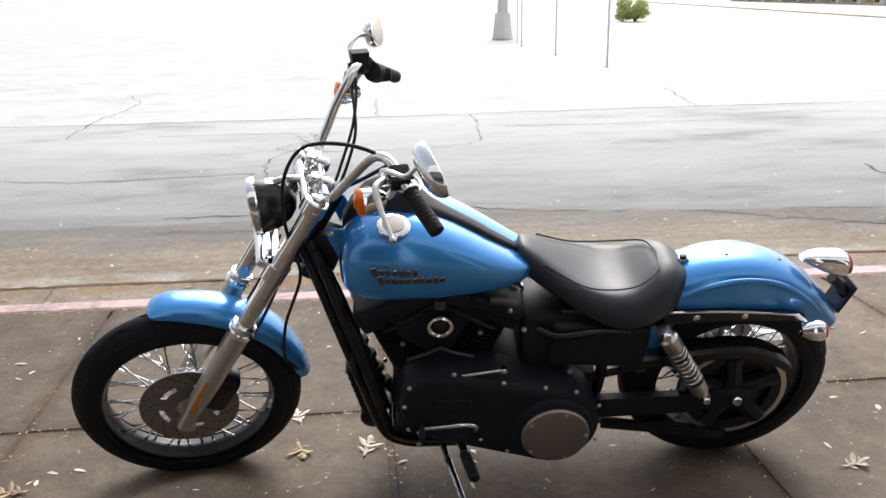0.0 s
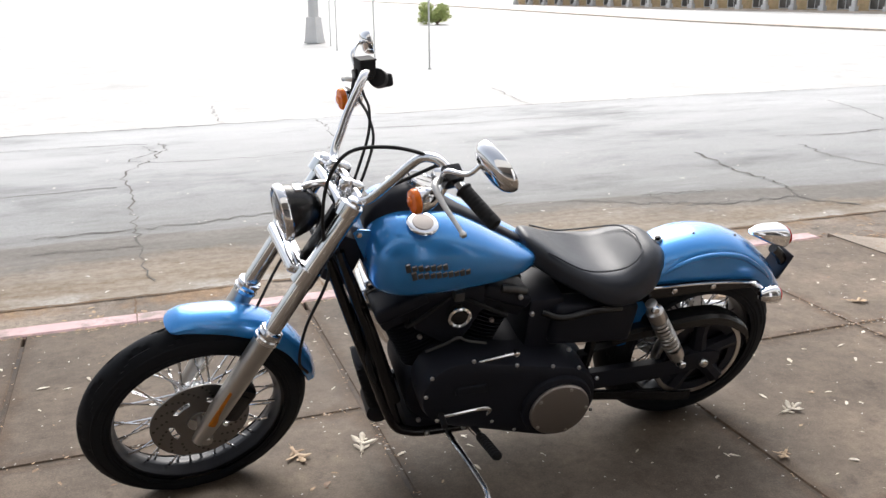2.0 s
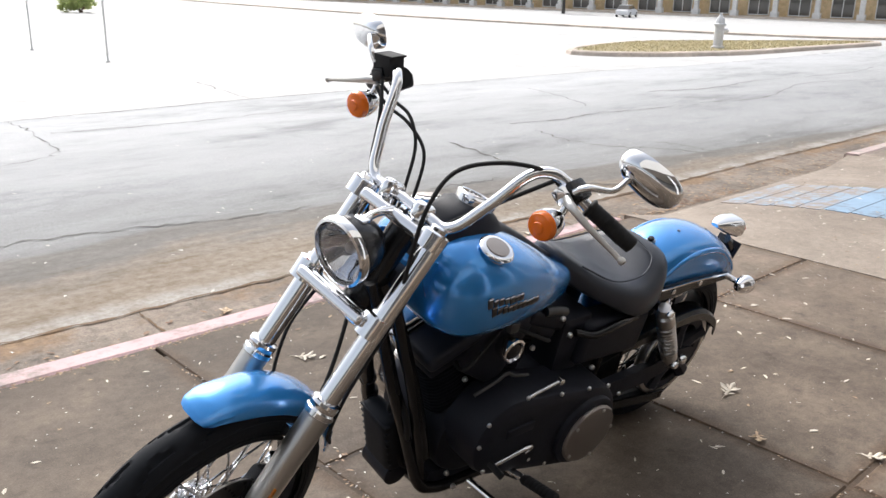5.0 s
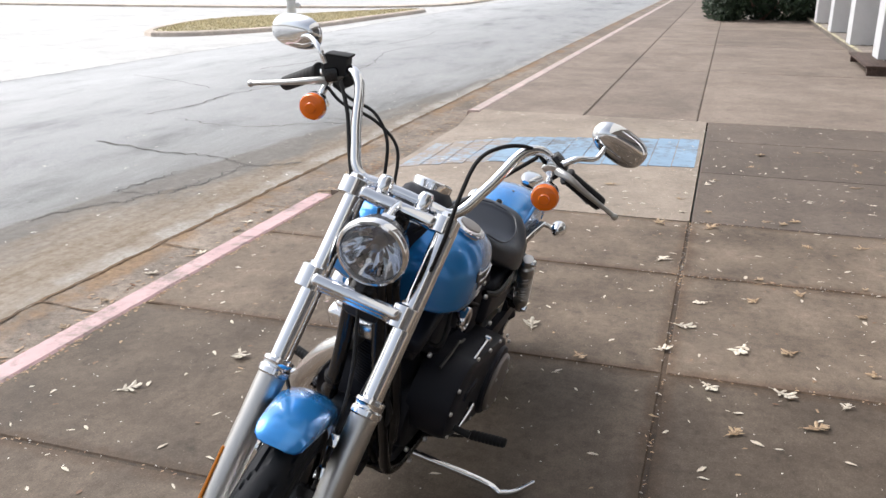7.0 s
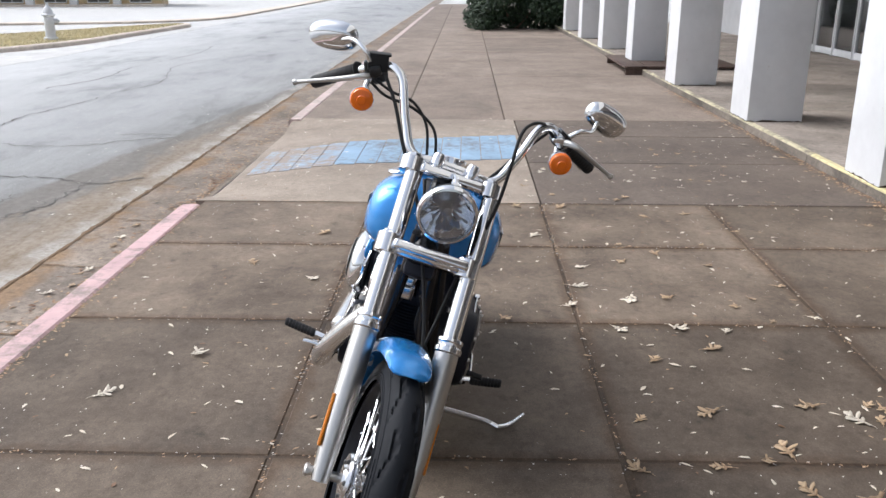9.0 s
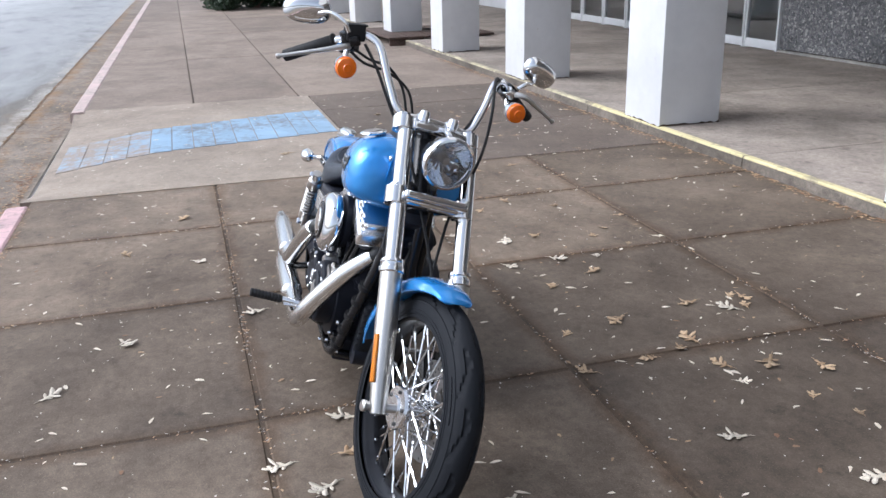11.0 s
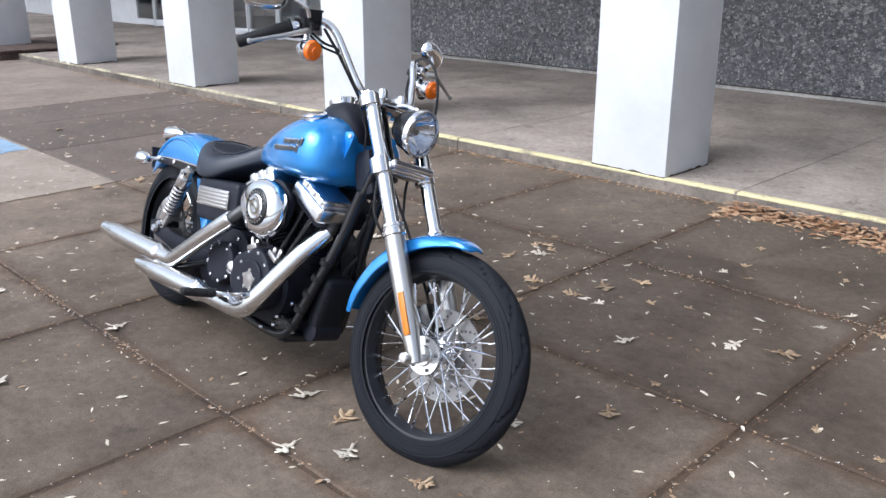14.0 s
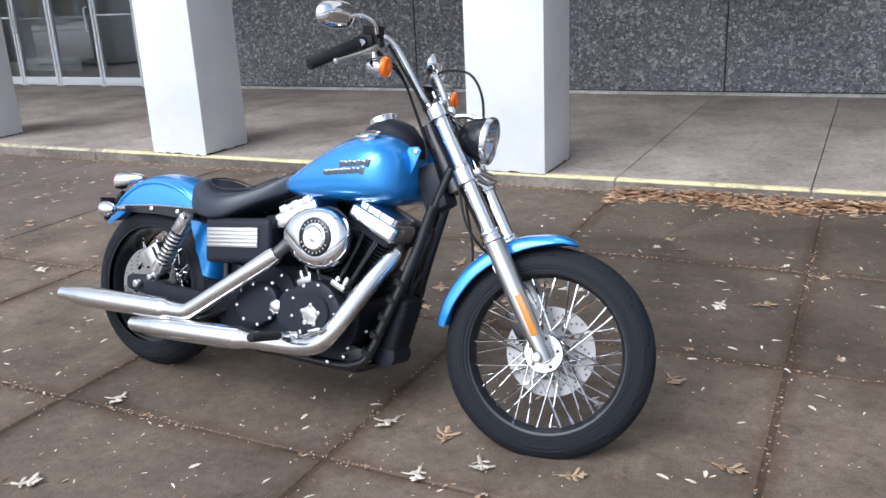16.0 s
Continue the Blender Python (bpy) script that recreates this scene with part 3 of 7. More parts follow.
XJ = [-11.6, -9.2, -8.0, -6.8, -5.6, -4.4, -3.2, -1.99, -0.79, 0.49, 1.665, 2.83, 3.83]
YJ = [-1.05, 0.35, 1.49, 2.66, None]
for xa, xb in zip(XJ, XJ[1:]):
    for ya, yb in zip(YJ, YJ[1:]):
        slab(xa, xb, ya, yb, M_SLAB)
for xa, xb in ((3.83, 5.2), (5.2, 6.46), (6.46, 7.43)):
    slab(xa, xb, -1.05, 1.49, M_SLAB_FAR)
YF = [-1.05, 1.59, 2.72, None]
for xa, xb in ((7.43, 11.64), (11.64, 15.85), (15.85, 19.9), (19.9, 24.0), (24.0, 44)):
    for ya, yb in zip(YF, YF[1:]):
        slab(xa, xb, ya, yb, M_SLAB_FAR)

# ramp: buff concrete that dips to the gutter, with a worn blue painted band on it
def ramp_z(x, y):
    d = y - 3.0
    return 0.0 if d < 0 else -0.105 * min(1, d / 1.05) ** 1.3 * min(1, max(0, min(x - 3.83, 7.45 - x)) / 0.5)


def ramp_sheet(name, x0, x1, y0, y1, lift, material, nx, ny, label=""):
    bm = bmesh.new()
    rows = []
    for j in range(ny + 1):
        rows.append([bm.verts.new((x0 + (x1 - x0) * i / nx, y0 + (y1 - y0) * j / ny,
                                   lift + ramp_z(x0 + (x1 - x0) * i / nx, y0 + (y1 - y0) * j / ny))) for i in range(nx + 1)])
    for a, b in zip(rows, rows[1:]):
        for i in range(nx):
            bm.faces.new((a[i], a[i + 1], b[i + 1], b[i]))
    r = bmesh.ops.extrude_face_region(bm, geom=bm.faces[:])
    bmesh.ops.translate(bm, vec=(0, 0, -0.05 if lift < 0.003 else -0.003), verts=[v for v in r["geom"] if isinstance(v, bmesh.types.BMVert)])
    return part(name, bm, material, paving, label, sharp=50)


ramp_sheet("ramp", 3.836, 7.444, 1.496, 3.92, 0.0, M_PAD, 24, 14, "buff concrete kerb ramp slab")
for i in range(13):
    ya = 1.53 + i * 0.178
    ramp_sheet("painted_band", 5.34 - 0.033 * i, 6.48 - 0.046 * i, ya, ya + 0.170, 0.004, M_BLUE_MARK if i < 9 else M_BLUE_WORN, 4, 3, "worn blue painted strip on the ramp")

# ---- porch, columns and wall: turned by about a degree against the slabs ----
def edge_y(x):
    return -0.99 + 0.018 * x


PORCH = 0.085
porch = new("porch")
tagged(porch, "raised concrete porch floor with a worn yellow edge", "porch", kind="structure")
PX = [-12, -9.2, -6.8, -4.4, -1.95, -0.7, 0.53, 2.9, 5.3, 7.7, 10.1, 12.5, 15, 20, 26]
for xa, xb in zip(PX, PX[1:]):
    bm = bmesh.new()
    rings = []
    for ins, z in ((0, -0.1), (0, PORCH - 0.008), (0.008, PORCH)):
        rings.append([V(xa + 0.002 + ins * 0.4, edge_y(xa) - ins, z), V(xb - 0.002 - ins * 0.4, edge_y(xb) - ins, z), V(xb - 0.002 - ins * 0.4, -5.7, z), V(xa + 0.002 + ins * 0.4, -5.7, z)])
    loft(bm, rings)
    part("slab", bm, M_PORCH, porch, smooth=False)
    bm = bmesh.new()
    prof = [(-0.05, PORCH + 0.0035), (-0.004, PORCH + 0.0035), (0.0035, PORCH - 0.004), (0.0035, PORCH - 0.014), (0.001, PORCH - 0.014), (-0.006, PORCH - 0.004), (-0.05, PORCH)]
    loft(bm, [[V(x, edge_y(x) + a, b) for a, b in prof] for x in np.linspace(xa + 0.01, xb - 0.01, 4)])
    part("edge_stripe", bm, M_YELLOW if xa < 5 else M_YELLOW_FADED, porch, smooth=False)
    bm = bmesh.new()
    loft(bm, [[V(x, edge_y(x) - 0.002, -0.02), V(x, edge_y(x) + 0.012, -0.02), V(x, edge_y(x) + 0.008, 0.03), V(x, edge_y(x) + 0.004, PORCH - 0.018), V(x, edge_y(x) - 0.002, PORCH - 0.016)] for x in np.linspace(xa + 0.006, xb - 0.006, 6)])
    part("riser", bm, M_RISER, porch, "dirt-stained riser of the porch step", smooth=False)


def column(x):
    y = edge_y(x)
    bm = bmesh.new()
    c = V(x + 0.295, y - 0.282, 2.07)
    rbox(bm, c, (0.59, 0.56, 4.04), 0.008)
    ob = part("column", bm, M_WHITE, sharp=30)
    tagged(ob, "white painted square column with scuffed chipped base", "column", "porch columns", "structure")
    # uneven line of grime where the column meets the porch
    rng = random.Random(int(x * 37))
    bm = bmesh.new()
    loop = []
    for cx, cy, dx, dy in ((x, y - 0.002, 1, 0), (x + 0.59, y - 0.002, 0, -1), (x + 0.59, y - 0.562, -1, 0), (x, y - 0.562, 0, 1)):
        L = 0.59 if dx else 0.56
        for k in range(14):
            loop.append((cx + dx * L * k / 14, cy + dy * L * k / 14, -dy if dx == 0 else 0, dx))
    rings = []
    for px, py, nx, ny in loop + loop[:1]:
        o = rng.uniform(0.001, 0.006)
        h = rng.uniform(0.002, 0.020)
        nx2, ny2 = (-nx, ny)
        rings.append([V(px - ny * 0, py, PORCH - 0.002) + V(-nx2 * -0.004, -0.0, 0), V(px + nx * o, py + (1 if ny > 0 else -1 if ny < 0 else 0) * o, PORCH + 0.001), V(px + nx * o * 0.5, py + (1 if ny > 0 else -1 if ny < 0 else 0) * o * 0.5, PORCH + h)])
    loft(bm, rings, caps=False)
    part("grime_line", bm, M_DIRT, ob, "dark grime at the foot of the column", smooth=False)
    return ob


for x in (1.03, 4.03, 6.90, 9.9, 12.85, 15.8, 18.7, 21.6, 24.5):
    column(x)


def wall_y(x):
    return -5.06 + 0.018 * x


def wall_box(name, x0, x1, z0, z1, material, label, back=0.3, front=0.0, cat="wall"):
    bm = bmesh.new()
    loft(bm, [[V(x0, wall_y(x0) + front, z), V(x1, wall_y(x1) + front, z), V(x1, wall_y(x1) - back, z), V(x0, wall_y(x0) - back, z)] for z in (z0, z1)])
    return tagged(part(name, bm, material, smooth=False), label, cat, kind="structure")


EDGES = [-12, -7.9, -3.6, 0.44, 4.12, 7.84]
for i, (a, b) in enumerate(zip(EDGES, EDGES[1:])):
    wall_box("wall_panel", a + 0.008, b - 0.008, PORCH + 0.045, 4.05, M_AGG, "dark exposed-aggregate wall panel with pale pebbles")
wall_box("wall_backing", -12, 7.81, 0, 4.05, M_DIRT, "dark joint backing behind the wall panels", 0.4, -0.03)
wall_box("wall_footing", -12, 7.84, 0, PORCH + 0.03, M_GREY_STRIP, "narrow pale concrete strip at the foot of the wall", 0.3, 0.012)
wall_box("wall_far", 16.18, 27, 0, 4.05, M_WHITE, "plain pale wall past the glass doors")
wall_box("wall_header", 7.84, 16.18, 2.5, 4.05, M_WHITE, "plain header over the glass doors")

# canopy over the porch, out of the picture
bm = bmesh.new()
rbox(bm, (7.3, -3.2, 4.22), (38.6, 5.0, 0.3), 0.0)
tagged(part("ceiling", bm, M_SOFFIT, smooth=False), "plain plaster canopy over the porch", "ceiling", kind="structure")
# unseen front above it, added to block sky light over the pavement
bm = bmesh.new()
rbox(bm, (7.3, -3.35, 7.4), (38.6, 4.7, 6.0), 0.0)
tagged(part("wall_upper_shade", bm, M_SOFFIT, smooth=False), "plain unseen upper front, added to shade the pavement", "wall", kind="structure")
bm = bmesh.new()
rbox(bm, (12.4, -8.55, 1.7), (9.2, 0.2, 3.6), 0.0)
rbox(bm, (12.4, -6.75, 0.03), (9.2, 3.6, 0.06), 0.0)
rbox(bm, (12.4, -6.75, 3.5), (9.2, 3.6, 0.1), 0.0)
rbox(bm, (7.8, -6.75, 1.7), (0.1, 3.6, 3.6), 0.0)
rbox(bm, (17.0, -6.75, 1.7), (0.1, 3.6, 3.6), 0.0)
tagged(part("wall_lobby", bm, M_INSIDE, smooth=False), "dim lobby behind the glass doors", "lobby", kind="structure")

# glass front: aluminium frames round dark panes
M_PANE = mat("tinted_pane", (0.80, 0.84, 0.86), 0.02, spec=0.7)
M_PANE.node_tree.nodes["Principled BSDF"].inputs["Transmission Weight"].default_value = 1.0
M_PANE.node_tree.nodes["Principled BSDF"].inputs["IOR"].default_value = 1.9
STILES = [7.84, 8.58, 9.36, 10.28, 11.06, 11.96, 12.81, 13.69, 14.53, 15.37, 16.16]
for i, (a, b) in enumerate(zip(STILES, STILES[1:])):
    door = i in (2, 3, 5, 6)
    d = new("glass_door" if door else "window_bay")
    tagged(d, "aluminium-framed dark glass door with a pull handle" if door else "fixed aluminium-framed dark window", "door" if door else "window", "glass front of the building", "structure")
    y = wall_y((a + b) / 2)
    w = 0.045 if door else 0.035
    bm = bmesh.new()
    for cx in (a + w / 2 + 0.004, b - w / 2 - 0.004):
        rbox(bm, (cx, y, 1.28), (w, 0.06, 2.4), 0.004)
    rbox(bm, ((a + b) / 2, y, PORCH + 0.075), (b - a - 2 * w - 0.01, 0.055, 0.12), 0.004)
    rbox(bm, ((a + b) / 2, y, 2.45), (b - a - 2 * w - 0.01, 0.055, 0.08), 0.004)
    if not door:
        rbox(bm, ((a + b) / 2, y + 0.002, 1.12), (b - a - 2 * w - 0.01, 0.04, 0.022), 0.003)
    part("frame", bm, M_ALU, d)
    bm = bmesh.new()
    rbox(bm, ((a + b) / 2, y - 0.005, 1.3), (b - a - 2 * w, 0.008, 2.3), 0.0)
    p = part("pane", bm, M_PANE, d, smooth=False)
    if door:
        bm = bmesh.new()
        hx = (a + 0.10) if i % 2 == 0 else (b - 0.10)
        tube(bm, [(hx, y + 0.03, 0.88), (hx, y + 0.09, 0.90), (hx, y + 0.09, 1.05), (hx, y + 0.09, 1.22), (hx, y + 0.03, 1.24)], 0.011, 8)
        part("handle", bm, M_ALU, d)
        bm = bmesh.new()
        rbox(bm, ((a + b) / 2, y - 0.03, 1.1), (b - a - 0.1, 0.02, 0.03), 0.004)
        part("push_bar", bm, M_ALU, d)
bm = bmesh.new()
rbox(bm, (10.39, wall_y(10.4) - 0.02, 0.42), (1.2, 0.004, 0.22), 0.0)
notice = tagged(part("door_notice", bm, M_PAPER, smooth=False), "pale paper notice taped behind the door glass", "notice")
for k in range(3):
    bm = bmesh.new()
    rbox(bm, (10.39 - 0.05 * k, wall_y(10.4) - 0.016, 0.48 - 0.055 * k), (0.9 - 0.2 * k, 0.003, 0.022), 0.0)
    part("print_bar", bm, M_INSIDE, notice, smooth=False)


# low wooden platform between two columns
def platform():
    p = new("wooden_platform")
    tagged(p, "low weathered brown timber platform beside a column", "platform")
    for k in range(5):
        bm = bmesh.new()
        rbox(bm, (12.88, -0.66 - 0.37 * k, 0.125), (2.0 - 0.03 * (k % 2), 0.35, 0.03), 0.004)
        part("board", bm, M_WOOD_DARK, p)
    for x in (11.95, 13.8):
        bm = bmesh.new()
        rbox(bm, (x, -0.80, 0.053), (0.07, 0.58, 0.104), 0.004)
        part("bearer", bm, M_WOOD_DARK, p)


platform()


# ---- distance ----
def leaf_quads(bm, rng, centre, radius, n, size):
    for _ in range(n):
        d = V(rng.gauss(0, 1), rng.gauss(0, 1), rng.gauss(0, 1)).normalized()
        k = rng.uniform(0.55, 1.05)
        c = V(*centre) + V(d.x * radius[0], d.y * radius[1], d.z * radius[2]) * k
        if c.z < 0.01:
            c.z = 0.01 + rng.random() * 0.05
        u = V(rng.gauss(0, 1), rng.gauss(0, 1), rng.gauss(0, 1)).normalized()
        v = u.orthogonal().normalized()
        s = size * rng.uniform(0.6, 1.3)
        vs = [bm.verts.new(c + u * s * a + v * s * b) for a, b in ((-1, 0), (-0.1, 0.45), (1, 0), (-0.1, -0.45))]
        bm.faces.new(vs)


def shrub(name, label, centre, radius, n, size, material, clumps):
    rng = random.Random(7 + n)
    s = new(name)
    tagged(s, label, "shrub")
    bm = bmesh.new()
    for _ in range(7):
        tube(bm, [(centre[0] + rng.uniform(-.1, .1), centre[1] + rng.uniform(-.1, .1), 0), (centre[0] + rng.uniform(-.4, .4) * radius[0], centre[1] + rng.uniform(-.4, .4) * radius[1], radius[2] * 0.6), (centre[0] + rng.uniform(-.7, .7) * radius[0], centre[1] + rng.uniform(-.7, .7) * radius[1], radius[2] * 1.2)], [0.03, 0.02, 0.006], 6)
    part("stem", bm, M_WOOD, s)
    bm = bmesh.new()
    for _ in range(clumps):
        c = (centre[0] + rng.uniform(-.75, .75) * radius[0], centre[1] + rng.uniform(-.75, .75) * radius[1], centre[2] + rng.uniform(-.7, .7) * radius[2])
        leaf_quads(bm, rng, c, [r * rng.uniform(0.28, 0.5) for r in radius], n // clumps, size)
    part("foliage", bm, material, s, smooth=False)


shrub("hedge", "dark evergreen hedge at the end of the walk", (23.9, 0.55, 0.95), (1.25, 1.42, 1.1), 19000, 0.065, M_HEDGE, 22)
shrub("shrub", "yellow-green shrub in the middle of the lot", (12.32, 35.63, 0.41), (0.69, 0.58, 0.44), 2400, 0.075, M_BUSH, 14)

# grass island with its kerb
ISLE = [(13.99, 12.69), (14.28, 12.03), (15.12, 11.39), (16.11, 10.94), (17.75, 10.51), (19.95, 10.38), (22.36, 10.21), (24.14, 10.17), (24.58, 10.68), (23.24, 11.62), (20.87, 12.8), (19.05, 13.74), (17.51, 13.98), (15.83, 13.68), (14.44, 13.18)]
bm = bmesh.new()
path = smooth_path([(x, y, 0) for x, y in ISLE] + [(*ISLE[0], 0)], 5)[:-1]


def isle_ring(inset, z):
    out = []
    for i, p in enumerate(path):
        t = (path[(i + 1) % len(path)] - path[i - 1]).normalized()
        out.append(p + V(-t.y, t.x, 0) * inset + V(0, 0, z))
    return out


loft(bm, [isle_ring(0, -0.05), isle_ring(0.03, 0.06), isle_ring(0.06, 0.08), isle_ring(0.2, 0.085), isle_ring(0.21, 0.05)])
tagged(part("island_kerb", bm, M_ISLAND, sharp=30), "buff concrete kerb round the grass island", "kerb", kind="structure")
bm = bmesh.new()
rng = random.Random(5)
bm.faces.new([bm.verts.new(p + V(0, 0, 0.07)) for p in isle_ring(0.2, 0)])
verge = isle_ring(0.26, 0)


def in_verge(x, y):
    inside = False
    for p, q in zip(verge, verge[1:] + verge[:1]):
        if (p.y > y) != (q.y > y) and x < (q.x - p.x) * (y - p.y) / (q.y - p.y) + p.x:
            inside = not inside
    return inside


for _ in range(13000):
    x, y = rng.uniform(13.6, 24.8), rng.uniform(9.6, 14.2)
    if not in_verge(x, y):
        continue
    a = rng.uniform(0, math.pi)
    h = rng.uniform(0.015, 0.05)
    d = V(math.cos(a), math.sin(a), 0) * 0.018
    c = V(x, y, 0.07)
    bm.faces.new([bm.verts.new(c - d), bm.verts.new(c + d), bm.verts.new(c + V(rng.uniform(-.03, .03), rng.uniform(-.03, .03), h))])
tagged(part("grass", bm, M_GRASS, smooth=False), "dry yellowish winter grass on the island", "grass", kind="stuff")


def hydrant():
    h = new("fire_hydrant")
    tagged(h, "pale grey fire hydrant at the edge of the grass island", "hydrant")
    bm = bmesh.new()
    lathe(bm, [(0, 0.14), (0.04, 0.14), (0.05, 0.1), (0.45, 0.095), (0.47, 0.13), (0.5, 0.13), (0.52, 0.1), (0.6, 0.085), (0.66, 0.04), (0.67, 0.03), (0.72, 0.028)], (0, 0, 0), (0, 0, 1), 18)
    part("barrel", bm, M_WHITE, h)
    for d in ((1, 0, 0), (-1, 0, 0), (0, -1, 0)):
        bm = bmesh.new()
        lathe(bm, [(0.08, 0.05), (0.14, 0.05), (0.145, 0.06), (0.17, 0.06), (0.172, 0.025), (0.2, 0.025)], (0, 0, 0.36), d, 12)
        part("nozzle_cap", bm, M_WHITE, h)
    h.matrix_basis = pose(17.85, 11.44, 0.07, 0, 0, 30) @ Matrix.Scale(1.1, 4)


hydrant()


def post(x, y, h, r):
    bm = bmesh.new()
    tube(bm, [(x, y, 0), (x, y, h * 0.5), (x, y, h)], r, 10)
    lathe(bm, [(0, r * 2.2), (0.02, r * 2.2), (0.03, r)], (x, y, -0.01), (0, 0, 1), 12)
    tagged(part("sign_post", bm, M_GREY_STEEL), "thin grey steel post standing in the pale lot", "post", "posts in the lot")


for x, y, h, r in ((5.28, 15.97, 2.9, 0.018), (5.01, 19.01, 2.9, 0.017), (4.85, 22.08, 2.9, 0.015), (5.08, 23.85, 2.9, 0.014)):
    post(x, y, h, r)


M_FOOT = concrete("white_washed_footing", (0.68, 0.67, 0.65), (0.80, 0.79, 0.77), speck=0.1, stain=0.2)


def lamp_base():
    b = new("lamp_post")
    tagged(b, "grey lamp post on a tapered white painted foot", "lamp post")
    bm = bmesh.new()
    lathe(bm, [(0, 0.29), (0.04, 0.29), (0.05, 0.27), (0.66, 0.20), (0.68, 0.17)], (0, 0, 0), (0, 0, 1), 4, math.pi / 4)
    part("foot", bm, M_FOOT, b, smooth=False)
    bm = bmesh.new()
    lathe(bm, [(0.67, 0.14), (3.2, 0.12), (5.5, 0.11)], (0, 0, 0), (0, 0, 1), 16)
    part("pole", bm, M_GREY_STEEL, b)
    b.matrix_basis = pose(4.92, 25.26, 0) @ Matrix.Scale(1.09, 4)


lamp_base()

# curved far kerb and verge across the lot
FAR = [(27, 110), (26, 82), (24.2, 57), (23, 41.5), (22.5, 30.8), (23, 23.8), (23.8, 18.4), (24.7, 14.8), (26, 12), (28.3, 10.5), (33.5, 10.2), (52, 10)]
path2 = smooth_path([(x, y, 0) for x, y in FAR], 6)
bm = bmesh.new()
rings = []
for i, p in enumerate(path2):
    t = (path2[min(i + 1, len(path2) - 1)] - path2[max(0, i - 1)]).normalized()
    s = V(-t.y, t.x, 0)
    g = V(0, 0, min(street_z(p.x, p.y), street_z(p.x + s.x * 0.6, p.y + s.y * 0.6)))
    rings.append([p + g + V(0, 0, -0.1), p + g + V(0, 0, 0.05), p + g + s * 0.16 + V(0, 0, 0.06), p + g + s * 0.6 + V(0, 0, 0.05), p + g + s * 0.6 + V(0, 0, -0.1)])
loft(bm, rings)
tagged(part("far_kerb", bm, M_ISLAND, sharp=30), "long curved buff kerb on the far side of the lot", "kerb", kind="structure")


M_DARK_POLE = mat("dark_pole_paint", (0.06, 0.055, 0.05), 0.6)


def far_building():
    b = new("far_building")
    tagged(b, "long low tan building with white posts, far off", "building")
    bm = bmesh.new()
    rbox(bm, (0, 3.0, 2.9), (128, 6, 5.8), 0.0)
    part("wall", bm, M_BRICK_FAR, b, smooth=False)
    bm = bmesh.new()
    rbox(bm, (0, 2.4, 5.95), (130, 7.6, 0.3), 0.02)
    part("roof", bm, M_ISLAND, b)
    bm = bmesh.new()
    rbox(bm, (0, -1.2, 0.08), (129, 2.4, 0.36), 0.0)
    part("plinth", bm, M_ISLAND, b, smooth=False)
    for k in range(28):
        x = -62 + 4.5 * k
        bm = bmesh.new()
        rbox(bm, (x, -1.6, 3.0), (0.5, 0.5, 5.5), 0.02)
        rbox(bm, (x, -1.6, 0.5), (0.8, 0.8, 0.7), 0.02)
        part("post", bm, M_FOOT, b)
        bm = bmesh.new()
        rbox(bm, (x + 2.25, -0.02, 1.7), (2.2, 0.1, 2.5), 0.01)
        w = part("window", bm, M_GLASS_DARK, b)
        bm = bmesh.new()
        for cx, cz, sx, sz in ((x + 2.25, 0.42, 2.4, 0.12), (x + 2.25, 2.98, 2.4, 0.12), (x + 1.1, 1.7, 0.1, 2.5), (x + 3.4, 1.7, 0.1, 2.5), (x + 2.25, 1.7, 0.08, 2.5)):
            rbox(bm, (cx, -0.08, cz), (sx, 0.06, sz), 0.004)
        part("window_frame", bm, M_FOOT, w)
    b.matrix_basis = pose(120.0, 137.8, street_z(120.0, 137.8) - 0.06, 0, 0, -78.3) @ Matrix.Scale(1.40, 4)


far_building()


def far_tree():
    rng = random.Random(21)
    t = new("tree")
    tagged(t, "small dark-trunked tree with a loose green crown, far off", "tree")
    bm = bmesh.new()
    tube(bm, [(0, 0, 0), (0.03, 0, 0.9), (-0.04, 0.02, 2.2), (0.02, 0, 3.2)], [0.15, 0.12, 0.08, 0.03], 10)
    tk_ = part("trunk", bm, M_DARK_POLE, t)
    for k in range(7):
        a = 0.9 * k
        bm = bmesh.new()
        tube(bm, [(0, 0, 0.9 + 0.25 * k), (0.6 * math.cos(a), 0.6 * math.sin(a), 1.5 + 0.25 * k), (1.3 * math.cos(a), 1.3 * math.sin(a), 1.9 + 0.26 * k)], [0.05, 0.03, 0.012], 6)
        part("limb", bm, M_DARK_POLE, tk_)
    bm = bmesh.new()
    for _ in range(34):
        a, q = rng.uniform(0, 6.28), rng.uniform(0.1, 1.0) ** 0.6
        c = (1.7 * q * math.cos(a), 1.7 * q * math.sin(a), 2.3 + rng.uniform(-1.25, 1.5) * (1.1 - 0.5 * q))
        leaf_quads(bm, rng, c, [rng.uniform(0.25, 0.5) for _ in range(3)], 60, 0.13)
    part("crown", bm, M_TREE, t, smooth=False)
    t.matrix_basis = pose(113.04, 94.85, street_z(113.04, 94.85) - 0.05) @ Matrix.Scale(2.05, 4)


far_tree()


